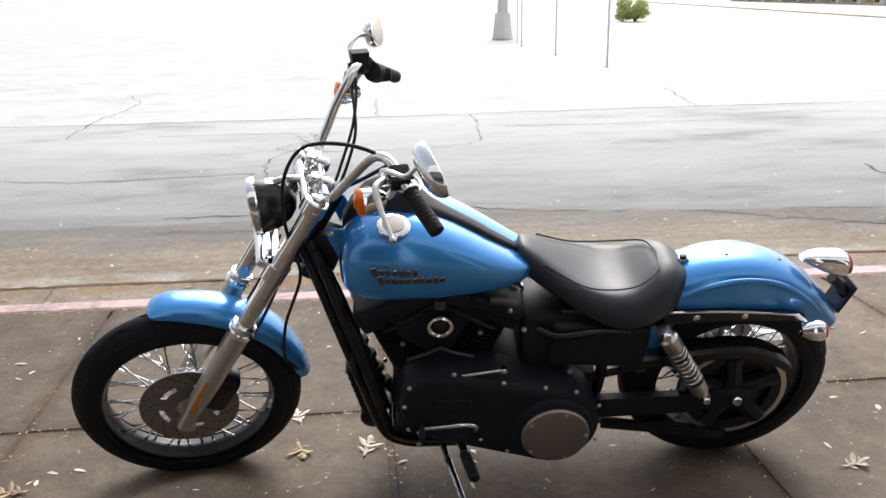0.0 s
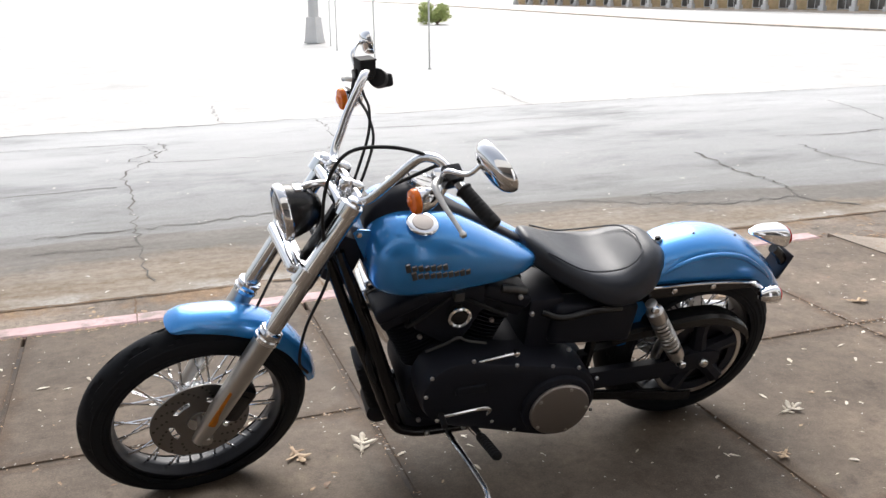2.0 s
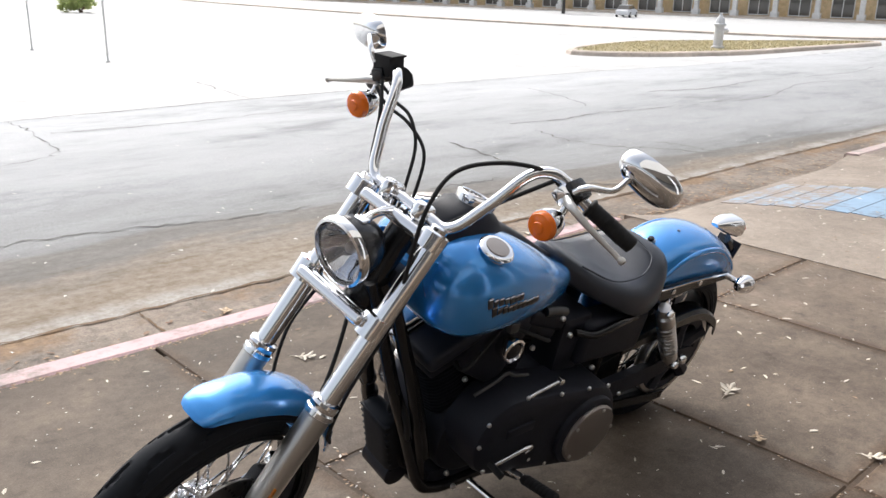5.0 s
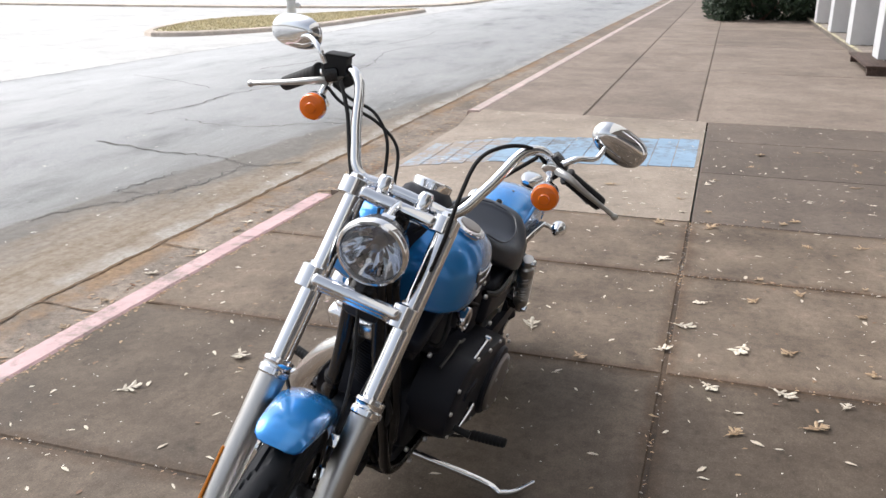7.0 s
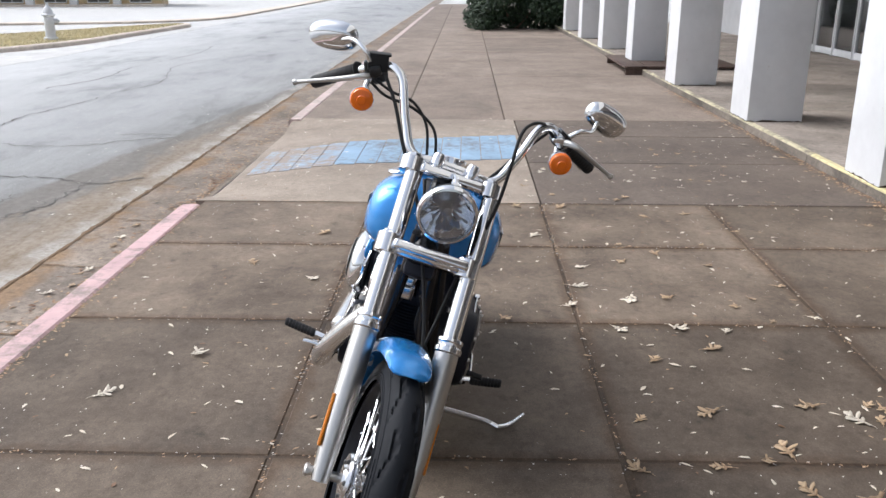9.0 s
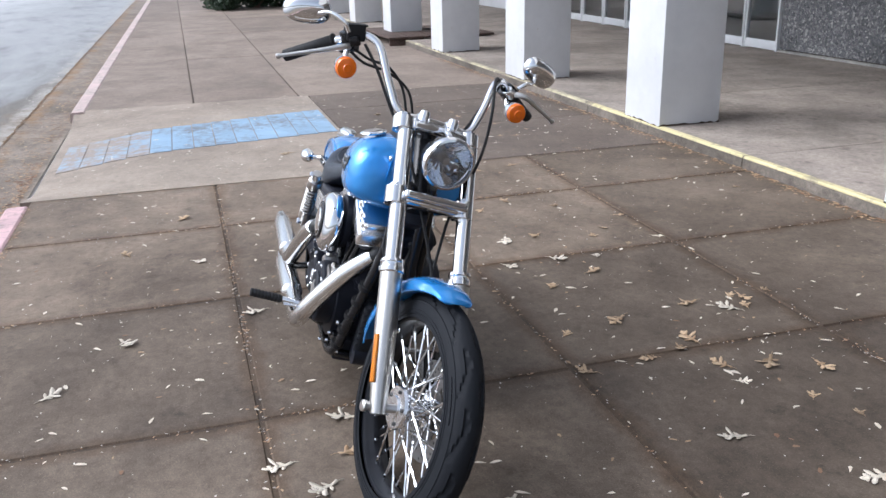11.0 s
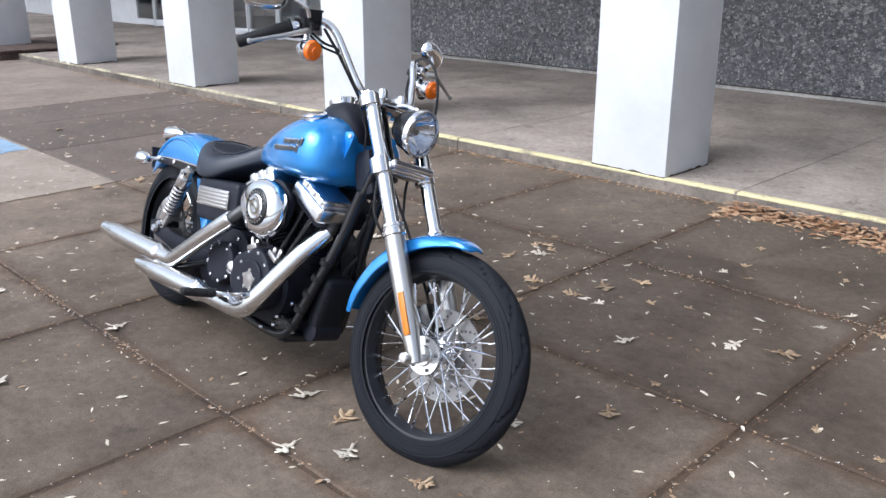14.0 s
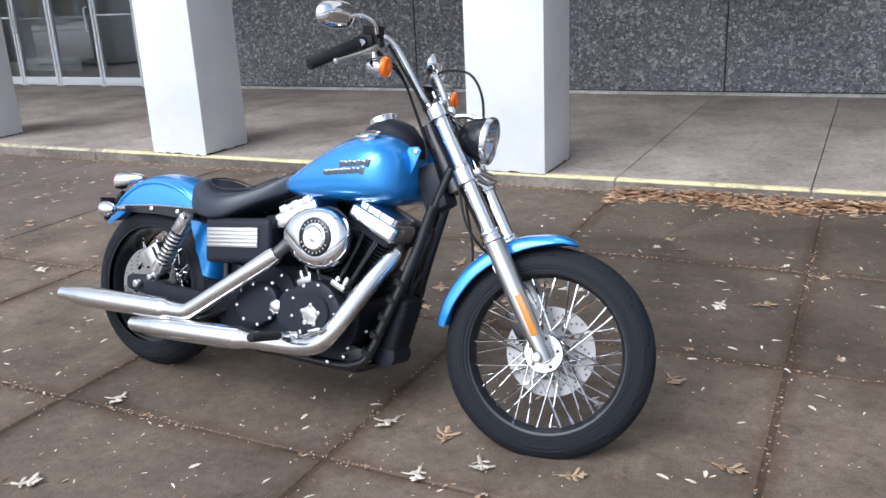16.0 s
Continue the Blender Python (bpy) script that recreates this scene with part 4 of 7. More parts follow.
def far_car():
    c = new("parked_car")
    tagged(c, "small white parked car far across the lot", "car")
    bm = bmesh.new()
    sec = []
    for x, zb, zt, hw in ((-2.1, 0.35, 0.75, 0.7), (-1.9, 0.28, 0.9, 0.82), (-1.2, 0.25, 0.95, 0.86), (1.2, 0.25, 0.95, 0.86), (1.95, 0.28, 0.8, 0.8), (2.15, 0.35, 0.65, 0.66)):
        sec.append([V(x, -hw, zb), V(x, hw, zb), V(x, hw, zt - 0.1), V(x, hw - 0.08, zt), V(x, -hw + 0.08, zt), V(x, -hw, zt - 0.1)])
    loft(bm, sec)
    part("body", bm, M_WHITE, c)
    bm = bmesh.new()
    loft(bm, [[V(x0, -hw, z), V(x1, -hw, z), V(x1, hw, z), V(x0, hw, z)] for x0, x1, hw, z in ((-1.7, 1.1, 0.78, 0.93), (-1.2, 0.4, 0.6, 1.4))])
    part("cabin", bm, M_GLASS_DARK, c)
    bm = bmesh.new()
    rbox(bm, (-0.4, 0, 1.42), (1.6, 1.2, 0.05), 0.02)
    part("roof", bm, M_WHITE, c)
    for x in (-1.35, 1.35):
        for y in (-0.8, 0.8):
            bm = bmesh.new()
            lathe(bm, [(-0.1, 0.24), (-0.09, 0.31), (0.09, 0.31), (0.1, 0.24)], (x, y, 0.31), (0, 1, 0), 20)
            w = part("wheel", bm, M_RUBBER, c)
            bm = bmesh.new()
            lathe(bm, [(-0.105, 0.05), (-0.104, 0.2), (0.104, 0.2), (0.105, 0.05)], (x, y, 0.31), (0, 1, 0), 16)
            part("rim", bm, M_STEEL, w)
    c.matrix_basis = pose(112.46, 81.9, street_z(112.46, 81.9), 0, 0, 20) @ Matrix.Scale(1.25, 4)


far_car()
# ---- the motorcycle: x forwards, y to its left, z up, origin under the rear axle ----
HEAD, LEAN_L, STEER, RAKE = radians(176.6), radians(15.5), radians(11.0), radians(31.3)
fwd = V(math.cos(HEAD), math.sin(HEAD), 0)
lat = V(-math.sin(HEAD), math.cos(HEAD), 0)
up = V(0, 0, 1) * math.cos(LEAN_L) + lat * math.sin(LEAN_L)
left = lat * math.cos(LEAN_L) - V(0, 0, 1) * math.sin(LEAN_L)
BIKE = Matrix(((fwd.x, left.x, up.x, 1.5387), (fwd.y, left.y, up.y, 2.2775), (fwd.z, left.z, up.z, 0.0077), (0, 0, 0, 1)))
PIVOT = V(1.6044, 0, 0.2718)
ST = Matrix.Translation(PIVOT) @ Matrix.Rotation(STEER, 4, V(-math.sin(RAKE), 0, math.cos(RAKE))) @ Matrix.Translation(-PIVOT)

bike = new("motorcycle")
tagged(bike, "blue and chrome cruiser motorcycle leaning on its side stand", "motorcycle")
bike.matrix_basis = BIKE


def bolt(parent, c, axis, r=0.007, h=0.006, material=None, m=None, name="bolt"):
    bm = bmesh.new()
    lathe(bm, [(0, r), (h * 0.7, r), (h, r * 0.75), (h + 0.0005, r * 0.3)], c, axis, 8)
    return part(name, bm, material or M_STEEL, parent, m=m)


# --- wheels ---
def tyre(bm, c, R, hw, n=288, groove=0.0075, bead=0.235):
    prof = []
    k = 22
    for i in range(k + 1):
        a = math.pi * i / k
        y = -hw * math.cos(a)
        f = math.sin(a) ** 0.75
        prof.append((y, bead + (R - bead) * f))
    rings = []
    for j in range(n):
        th = 2 * math.pi * j / n
        ring = []
        for i, (y, r) in enumerate(prof):
            u = (i - k / 2) / (k / 2)
            rr = r
            if abs(u) < 0.62 and abs(u) > 0.05:
                ph = (j / n * 13 + abs(u) * 1.5 + (0.5 if u > 0 else 0)) % 1.0
                if (ph < 0.16 and abs(u) > 0.12) or (0.20 < abs(u) < 0.34 and ph < 0.45):
                    rr -= groove
            if i in (3, k - 3):
                rr += 0.0022
            if i in (2, 5, k - 5, k - 2):
                rr += 0.0012
            ring.append(V(c[0] + rr * math.cos(th), c[1] + y, c[2] + rr * math.sin(th)))
        rings.append(ring)
    rings.append(rings[0])
    # raised rings and rows of plain moulded bars on the sidewalls
    for s in (-1, 1):
        for f, w, h in ((0.16, 0.003, 0.0022), (0.27, 0.002, 0.0016), (0.60, 0.003, 0.0018)):
            r = bead + (R - bead) * f
            y = hw * math.sqrt(1 - f ** (2 / 0.75))
            lathe(bm, [(y - 0.002, r - w), (y + h, r - w * 0.5), (y + h, r + w * 0.5), (y - 0.002, r + w)], c, (0, s, 0), 72, caps=False)
        r = bead + (R - bead) * 0.43
        y = hw * math.sqrt(1 - 0.43 ** (2 / 0.75))
        for g in (0.4, 2.5, 4.6):
            for q in range(8):
                th = g + 0.052 * q
                rbox(bm, (c[0] + r * math.cos(th), c[1] + s * y, c[2] + r * math.sin(th)), (0.017 - 0.003 * (q % 3), 0.0036, 0.009), 0.0, turn_y(-90 - math.degrees(th)))
    vs = [[bm.verts.new(q) for q in r] for r in rings[:-1]]
    for j in range(n):
        a, b = vs[j], vs[(j + 1) % n]
        for i in range(k):
            bm.faces.new((a[i], a[i + 1], b[i + 1], b[i]))


def wheel(name, c, R, hw, rim_r, rim_hw, m, label, hub_hw, hub_r, nsp):
    bm = bmesh.new()
    prof = [(-rim_hw, rim_r + 0.012), (-rim_hw - 0.003, rim_r + 0.016), (-rim_hw - 0.006, rim_r + 0.012), (-rim_hw - 0.004, rim_r + 0.002), (-rim_hw * 0.8, rim_r - 0.003), (-rim_hw * 0.6, rim_r - 0.004),
            (-rim_hw * 0.35, rim_r - 0.010), (0, rim_r - 0.012), (rim_hw * 0.35, rim_r - 0.010), (rim_hw * 0.6, rim_r - 0.004), (rim_hw * 0.8, rim_r - 0.003), (rim_hw + 0.004, rim_r + 0.002),
            (rim_hw + 0.006, rim_r + 0.012), (rim_hw + 0.003, rim_r + 0.016), (rim_hw, rim_r + 0.012), (rim_hw * 0.4, rim_r + 0.002), (-rim_hw * 0.4, rim_r + 0.002), (-rim_hw, rim_r + 0.012)]
    n = 72
    rings = [[V(c[0] + r * math.cos(2 * math.pi * k / n), c[1] + y, c[2] + r * math.sin(2 * math.pi * k / n)) for k in range(n)] for y, r in prof]
    loft(bm, rings, caps=False)
    w = part(name, bm, M_RIM, bike, label, m)
    bm = bmesh.new()
    tyre(bm, c, R, hw, bead=rim_r + 0.008)
    part("tyre", bm, M_RUBBER, w, "black rubber tyre with grooved tread", m)
    bm = bmesh.new()
    h = hub_hw
    lathe(bm, [(-h - 0.02, 0.02), (-h - 0.018, hub_r * 0.8), (-h - 0.004, hub_r * 0.85), (-h, hub_r), (-h + 0.008, hub_r), (-h + 0.014, hub_r * 0.62), (0, hub_r * 0.5), (h - 0.014, hub_r * 0.62),
               (h - 0.008, hub_r), (h, hub_r), (h + 0.004, hub_r * 0.85), (h + 0.018, hub_r * 0.8), (h + 0.02, 0.02)], c, (0, 1, 0), 36)
    part("hub", bm, M_CHROME, w, "polished wheel hub", m)
    for k in range(nsp):
        s = 1 if k % 2 else -1
        lean = 1 if (k // 2) % 2 else -1
        a = 2 * math.pi * k / nsp
        b = a + lean * 1.15
        p0 = V(c[0] + hub_r * 0.93 * math.cos(b), c[1] + s * (h - 0.004), c[2] + hub_r * 0.93 * math.sin(b))
        p1 = V(c[0] + (rim_r - 0.010) * math.cos(a), c[1] + s * 0.012, c[2] + (rim_r - 0.010) * math.sin(a))
        bm = bmesh.new()
        tube(bm, [p0, p0.lerp(p1, 0.88), p0.lerp(p1, 0.885), p1], [0.0032, 0.0032, 0.0046, 0.0046], 6, smooth=False)
        part("spoke", bm, M_CHROME, w, m=m)
    return w


M_DISC = smudged("brushed_disc_steel", (0.30, 0.29, 0.285), 0.34, 1.0, 0.15, 70)


def disc(parent, c, y, s, R, m):
    bm = bmesh.new()
    n = 60
    for r0, r1 in ((0.092, R), (0.040, 0.076)):
        rings = []
        for yy, r in ((y - 0.0025, r0), (y - 0.0025, r1), (y + 0.0025, r1), (y + 0.0025, r0), (y - 0.0025, r0)):
            rings.append([V(c[0] + r * math.cos(2 * math.pi * k / n), yy, c[2] + r * math.sin(2 * math.pi * k / n)) for k in range(n)])
        loft(bm, rings, caps=False)
    for k in range(5):
        a = 2 * math.pi * k / 5 + 0.3
        rbox(bm, (c[0] + 0.084 * math.cos(a), y, c[2] + 0.084 * math.sin(a)), (0.026, 0.0048, 0.050), 0.0, turn_y(-math.degrees(a)))
    d = part("brake_disc", bm, M_DISC, parent, "drilled stainless brake disc", m)
    bm = bmesh.new()
    for k in range(60):
        a = 2 * math.pi * k / 60
        r = R - 0.010 - 0.0115 * (k % 4)
        for f in (s, -s):
            lathe(bm, [(0, 0.0042), (0.0006, 0.0042), (0.0007, 0.001)], (c[0] + r * math.cos(a), y + f * 0.0024, c[2] + r * math.sin(a)), (0, f, 0), 8)
    tagged(part("disc_drilling", bm, M_DARK_STEEL, parent, m=m), kind="stuff")
    return d


FW = (1.6610, 0.012, 0.313)
RW = (-0.006, -0.010, 0.319)
fw = wheel("front_wheel", FW, 0.338, 0.050, 0.248, 0.033, ST, "black laced front wheel with chrome spokes", 0.038, 0.047, 40)
disc(fw, FW, 0.062, 1, 0.146, ST)
bm = bmesh.new()
lathe(bm, [(-0.060, 0.001), (-0.058, 0.060), (-0.05, 0.064), (-0.044, 0.05)], FW, (0, 1, 0), 32)
lathe(bm, [(-0.066, 0.001), (-0.065, 0.03), (-0.058, 0.034)], FW, (0, 1, 0), 24)
part("hub_cap", bm, M_ROCKER, fw, "round polished hub cover", ST)
for k in range(5):
    a = 2 * math.pi * k / 5 + 0.3
    bolt(fw, (FW[0] + 0.047 * math.cos(a), FW[1] - 0.058, FW[2] + 0.047 * math.sin(a)), (0, -1, 0), 0.006, 0.005, M_DARK_STEEL, ST)
rw = wheel("rear_wheel", RW, 0.328, 0.081, 0.222, 0.052, None, "black laced rear wheel", 0.05, 0.052, 40)
disc(rw, RW, -0.085, -1, 0.146, None)

# belt pulley, belt and guards
bm = bmesh.new()
n = 80
rings = []
for yy, r in ((0.085, 0.149), (0.085, 0.163), (0.089, 0.166), (0.117, 0.166), (0.121, 0.163), (0.121, 0.149), (0.085, 0.149)):
    rings.append([V(r * math.cos(2 * math.pi * k / n), yy, 0.327 + r * math.sin(2 * math.pi * k / n)) for k in range(n)])
loft(bm, rings, caps=False)
pulley = part("belt_pulley", bm, M_STEEL, bike, "toothed rear pulley with polished edge")
bm = bmesh.new()
for k in range(5):
    a = 2 * math.pi * k / 5 + 0.2
    d = V(math.cos(a), 0, math.sin(a))
    tube(bm, [V(0, 0.104, 0.327) + d * 0.03, V(0, 0.106, 0.327) + d * 0.09, V(0, 0.106, 0.327) + d * 0.14], [0.034, 0.028, 0.034], 8)
lathe(bm, [(0.083, 0.02), (0.083, 0.150), (0.088, 0.150), (0.088, 0.02)], (0, 0, 0.327), (0, 1, 0), 40)
for yy, r0, r1 in ((0.092, 0.118, 0.151), (0.112, 0.118, 0.151)):
    lathe(bm, [(0.0, r0), (0.0, r1), (0.006, r1), (0.006, r0), (0.0, r0)], (0, yy, 0.327), (0, 1, 0), 48, caps=False)
lathe(bm, [(0.075, 0.05), (0.112, 0.05), (0.12, 0.035), (0.125, 0.01)], RW, (0, 1, 0), 24)
part("pulley_spider", bm, M_ENGINE, pulley, "black five-arm pulley centre")
bm = bmesh.new()
belt = [V(0.168 * math.cos(a), 0, 0.327 + 0.168 * math.sin(a)) for a in np.linspace(math.pi / 2 + 0.05, 3 * math.pi / 2 - 0.05, 24)]
belt = belt + [V(0.25, 0, 0.19), V(0.5, 0, 0.235)] + [V(0.52 + 0.07 * math.cos(a), 0, 0.305 + 0.07 * math.sin(a)) for a in np.linspace(-math.pi / 2, math.pi / 2, 10)] + [V(0.5, 0, 0.38), V(0.25, 0, 0.44)]
rings = []
for i, p in enumerate(belt + [belt[0]]):
    t = (belt[(i + 1) % len(belt)] - belt[i - 1]).normalized() if i < len(belt) else (belt[1] - belt[-1]).normalized()
    nn = V(t.z, 0, -t.x) * 0.004
    rings.append([p + nn + V(0, 0.09, 0), p + nn + V(0, 0.116, 0), p - nn + V(0, 0.116, 0), p - nn + V(0, 0.09, 0)])
loft(bm, rings, caps=False)
part("drive_belt", bm, M_RUBBER, bike, "black toothed drive belt")
bm = bmesh.new()
gp = smooth_path([(0.36, 0, 0.475), (0.2, 0, 0.49), (0.05, 0, 0.505), (-0.05, 0, 0.495), (-0.14, 0, 0.445), (-0.165, 0, 0.40)], 5)
loft(bm, [[V(p.x, 0.078, p.z + 0.0), V(p.x, 0.082, p.z + 0.012), V(p.x, 0.135, p.z + 0.012), V(p.x, 0.146, p.z + 0.002), V(p.x, 0.146, p.z - 0.026), V(p.x, 0.141, p.z - 0.026), V(p.x, 0.139, p.z - 0.002)] for p in gp])
part("belt_guard", bm, M_BLACK, bike, "black curved upper belt guard")
bm = bmesh.new()
gp = smooth_path([(0.40, 0, 0.225), (0.22, 0, 0.195), (0.06, 0, 0.165), (0.0, 0, 0.16)], 4)
loft(bm, [[V(p.x, 0.122, p.z), V(p.x, 0.128, p.z + 0.022), V(p.x, 0.134, p.z + 0.02), V(p.x, 0.134, p.z - 0.014)] for p in gp])
part("lower_belt_guard", bm, M_BLACK, bike)

# swingarm and rear axle
for s in (1, -1):
    bm = bmesh.new()
    y = 0.128 * s
    loft(bm, [[V(x, y - 0.014, z - h), V(x, y + 0.014, z - h), V(x, y + 0.016, z), V(x, y + 0.014, z + h), V(x, y - 0.014, z + h), V(x, y - 0.016, z)]
              for x, z, h in ((0.52, 0.305, 0.03), (0.4, 0.30, 0.036), (0.15, 0.305, 0.034), (0.03, 0.325, 0.036), (-0.05, 0.327, 0.03), (-0.07, 0.327, 0.02))])
    part("swingarm", bm, M_ENGINE, bike, "black box-section swingarm leg")
    bolt(bike, (0, 0.145 * s, 0.327), (0, s, 0), 0.018, 0.022, M_CHROME, name="axle_nut")
bm = bmesh.new()
rbox(bm, (0.03, -0.105, 0.44), (0.11, 0.05, 0.07), 0.014, turn_y(-35))
rbox(bm, (0.06, -0.118, 0.425), (0.05, 0.06, 0.10), 0.012, turn_y(-35))
part("rear_caliper", bm, M_STEEL, bike, "silver rear brake caliper")

# --- shocks ---
for s in (1, -1):
    top, bot = V(0.266, 0.178 * s, 0.614), V(0.112, 0.174 * s, 0.368)
    ax = (bot - top).normalized()
    L = (bot - top).length
    bm = bmesh.new()
    lathe(bm, [(-0.016, 0.004), (-0.014, 0.019), (0.018, 0.020), (0.024, 0.0285), (0.066, 0.0295), (0.070, 0.027), (0.071, 0.015)], top, ax, 24)
    sh = part("shock_absorber", bm, M_STEEL, bike, "bright metal twin rear shock with exposed coil")
    bm = bmesh.new()
    lathe(bm, [(L - 0.074, 0.015), (L - 0.072, 0.0285), (L - 0.03, 0.027), (L - 0.02, 0.017), (L + 0.012, 0.016)], top, ax, 24)
    part("spring_seat", bm, M_STEEL, sh)
    bm = bmesh.new()
    lathe(bm, [(0.06, 0.0185), (L - 0.06, 0.0185)], top, ax, 20)
    part("damper_body", bm, M_GRIP, sh, "black damper body inside the spring")
    bm = bmesh.new()
    a1 = ax.orthogonal().normalized()
    a2 = ax.cross(a1)
    tube(bm, [top + ax * (0.073 + (L - 0.148) * k / 128) + 0.0245 * (math.cos(k * 0.3927) * a1 + math.sin(k * 0.3927) * a2) for k in range(129)], 0.0056, 8, smooth=False)
    part("coil_spring", bm, M_STEEL, sh, "bright steel coil spring")
    for p in (top, bot):
        bolt(sh, p + V(0, 0.012 * s, 0), (0, s, 0), 0.014, 0.018, M_CHROME, name="shock_bolt")
        bm = bmesh.new()
        tube(bm, [p - V(0, 0.065 * s, 0), p + V(0, 0.014 * s, 0)], 0.014, 12, smooth=False)
        part("mount", bm, M_BLACK, sh)

# --- rear fender ---
def fender(path, hws, depths, thick=0.003, k=9, crown=0.028):
    """An arched sheet swept along a side-view path (x, z)."""
    p = smooth_path([(x, 0, z) for x, z in path], 5)
    m = len(p)
    it = np.linspace(0, 1, m)
    src = np.linspace(0, 1, len(path))
    hw = np.interp(it, src, hws)
    dp = np.interp(it, src, depths)
    rings = []
    for i, q in enumerate(p):
        t = (p[min(i + 1, m - 1)] - p[max(i - 1, 0)]).normalized()
        inn = V(-t.z, 0, t.x)
        sec = []
        w, d = float(hw[i]), float(dp[i])
        cr = min(crown, 0.8 * d)
        pts = [(-w, d), (-w, cr + (d - cr) * 0.5), (-w * 0.985, cr + 0.002)] + [(-w * math.cos(a), cr * (1 - math.sin(a))) for a in np.linspace(0.35, math.pi - 0.35, k)] + [(w * 0.985, cr + 0.002), (w, cr + (d - cr) * 0.5), (w, d)]
        outer = [q + inn * b + V(0, a, 0) for a, b in pts]
        inner = [q + inn * (b + thick) + V(0, a * (1 - thick / w), 0) for a, b in pts[::-1]]
        rings.append(outer + inner)
    return rings


bm = bmesh.new()
RF = [(0.318, 0.375), (0.345, 0.46), (0.352, 0.55), (0.325, 0.625), (0.275, 0.684), (0.19, 0.732), (0.08, 0.760), (-0.03, 0.758), (-0.12, 0.730), (-0.195, 0.682), (-0.258, 0.620), (-0.305, 0.555)]
loft(bm, fender(RF, [0.085, 0.104, 0.107, 0.107, 0.107, 0.107, 0.107, 0.107, 0.106, 0.103, 0.094, 0.075], [0.05, 0.10, 0.12, 0.12, 0.11, 0.12, 0.142, 0.142, 0.125, 0.10, 0.08, 0.04], crown=0.046))
rf = part("rear_fender", bm, M_BLUE, bike, "metallic blue bobbed rear fender")
for s in (1, -1):
    bm = bmesh.new()
    rib = smooth_path([(0.24, 0.103 * s, 0.648), (0.14, 0.102 * s, 0.706), (0.03, 0.101 * s, 0.726), (-0.08, 0.101 * s, 0.708), (-0.17, 0.099 * s, 0.650), (-0.22, 0.094 * s, 0.60)], 6)
    tube(bm, rib, [0.003, 0.009, 0.010, 0.010, 0.008, 0.002], 10, smooth=False)
    part("fender_ridge", bm, M_BLUE, rf)
    bm = bmesh.new()
    loft(bm, [[V(x, (0.110 if k == 0 else 0.124) * s, z + dz) for k, dz in ((0, -h), (1, -h), (1, h), (0, h))] for x, z, h in ((0.40, 0.60, 0.02), (0.27, 0.62, 0.024), (0.05, 0.622, 0.018), (-0.12, 0.612, 0.014), (-0.16, 0.607, 0.008))])
    st = part("fender_strut", bm, M_BLACK, bike, "black fender strut with chrome trim")
    bm = bmesh.new()
    tube(bm, [(0.26, 0.126 * s, 0.642), (0.05, 0.126 * s, 0.637), (-0.14, 0.126 * s, 0.620)], 0.0035, 6)
    part("trim", bm, M_CHROME, st, "thin chrome trim")
    for x in (0.16, 0.02):
        bolt(st, (x, 0.124 * s, 0.622), (0, s, 0), 0.010, 0.006, M_CHROME)
    # rear turn signal
    c = V(-0.165, 0.178 * s, 0.603)
    bm = bmesh.new()
    tube(bm, [(-0.13, 0.11 * s, 0.613), (-0.15, 0.14 * s, 0.607), c + V(0.01, 0, 0)], 0.010, 10)
    sg = part("rear_signal_stalk", bm, M_CHROME, bike, "chrome rear turn signal stalk")
    bm = bmesh.new()
    lathe(bm, [(-0.042, 0.003), (-0.038, 0.014), (-0.02, 0.025), (0.0, 0.03), (0.018, 0.031), (0.022, 0.029)], c, (-1, 0, 0), 24)
    part("signal_shell", bm, M_CHROME, sg, "chrome bullet signal")
    bm = bmesh.new()
    lathe(bm, [(0.0195, 0.028), (0.03, 0.024), (0.036, 0.012), (0.037, 0.002)], c, (-1, 0, 0), 24)
    part("signal_lens", bm, M_RED, sg, "red lens")
# seat tab on the fender
bm = bmesh.new()
rbox(bm, (0.185, 0, 0.739), (0.036, 0.024, 0.010), 0.003, turn_y(20))
part("seat_tab", bm, M_STEEL, rf)
bolt(rf, (0.180, 0, 0.743), (0.3, 0, 1), 0.011, 0.012, M_BLACK, name="seat_bolt")
for x, z in ((0.06, 0.7595), (-0.10, 0.736)):
    bolt(rf, (x, 0.012, z), (0, 0, 1), 0.005, 0.004, M_DARK_STEEL)
# tail lamp
bm = bmesh.new()
secs = []
for x, zc, hw, hh in ((-0.170, 0.734, 0.014, 0.006), (-0.20, 0.731, 0.030, 0.018), (-0.235, 0.724, 0.040, 0.028), (-0.285, 0.714, 0.045, 0.037), (-0.300, 0.711, 0.043, 0.035)):
    secs.append([V(x, hw * math.copysign(abs(math.cos(a)) ** 0.7, math.cos(a)), zc + hh * math.copysign(abs(math.sin(a)) ** 0.7, math.sin(a))) for a in (2 * math.pi * k / 20 for k in range(20))])
loft(bm, secs)
tl = part("tail_lamp", bm, M_CHROME, bike, "chrome teardrop tail lamp housing")
bm = bmesh.new()
loft(bm, [[V(x, hw * math.cos(a), 0.710 + hh * math.sin(a)) for a in (2 * math.pi * k / 20 for k in range(20))] for x, hw, hh in ((-0.298, 0.040, 0.032), (-0.313, 0.038, 0.030), (-0.319, 0.028, 0.02), (-0.320, 0.004, 0.003))])
part("tail_lens", bm, M_RED, tl, "red tail lens")
bm = bmesh.new()
rbox(bm, (-0.332, -0.018, 0.592), (0.010, 0.092, 0.10), 0.004, turn_y(-22))
pl = part("plate_holder", bm, M_ENGINE, bike, "black plate holder under the tail lamp")
bm = bmesh.new()
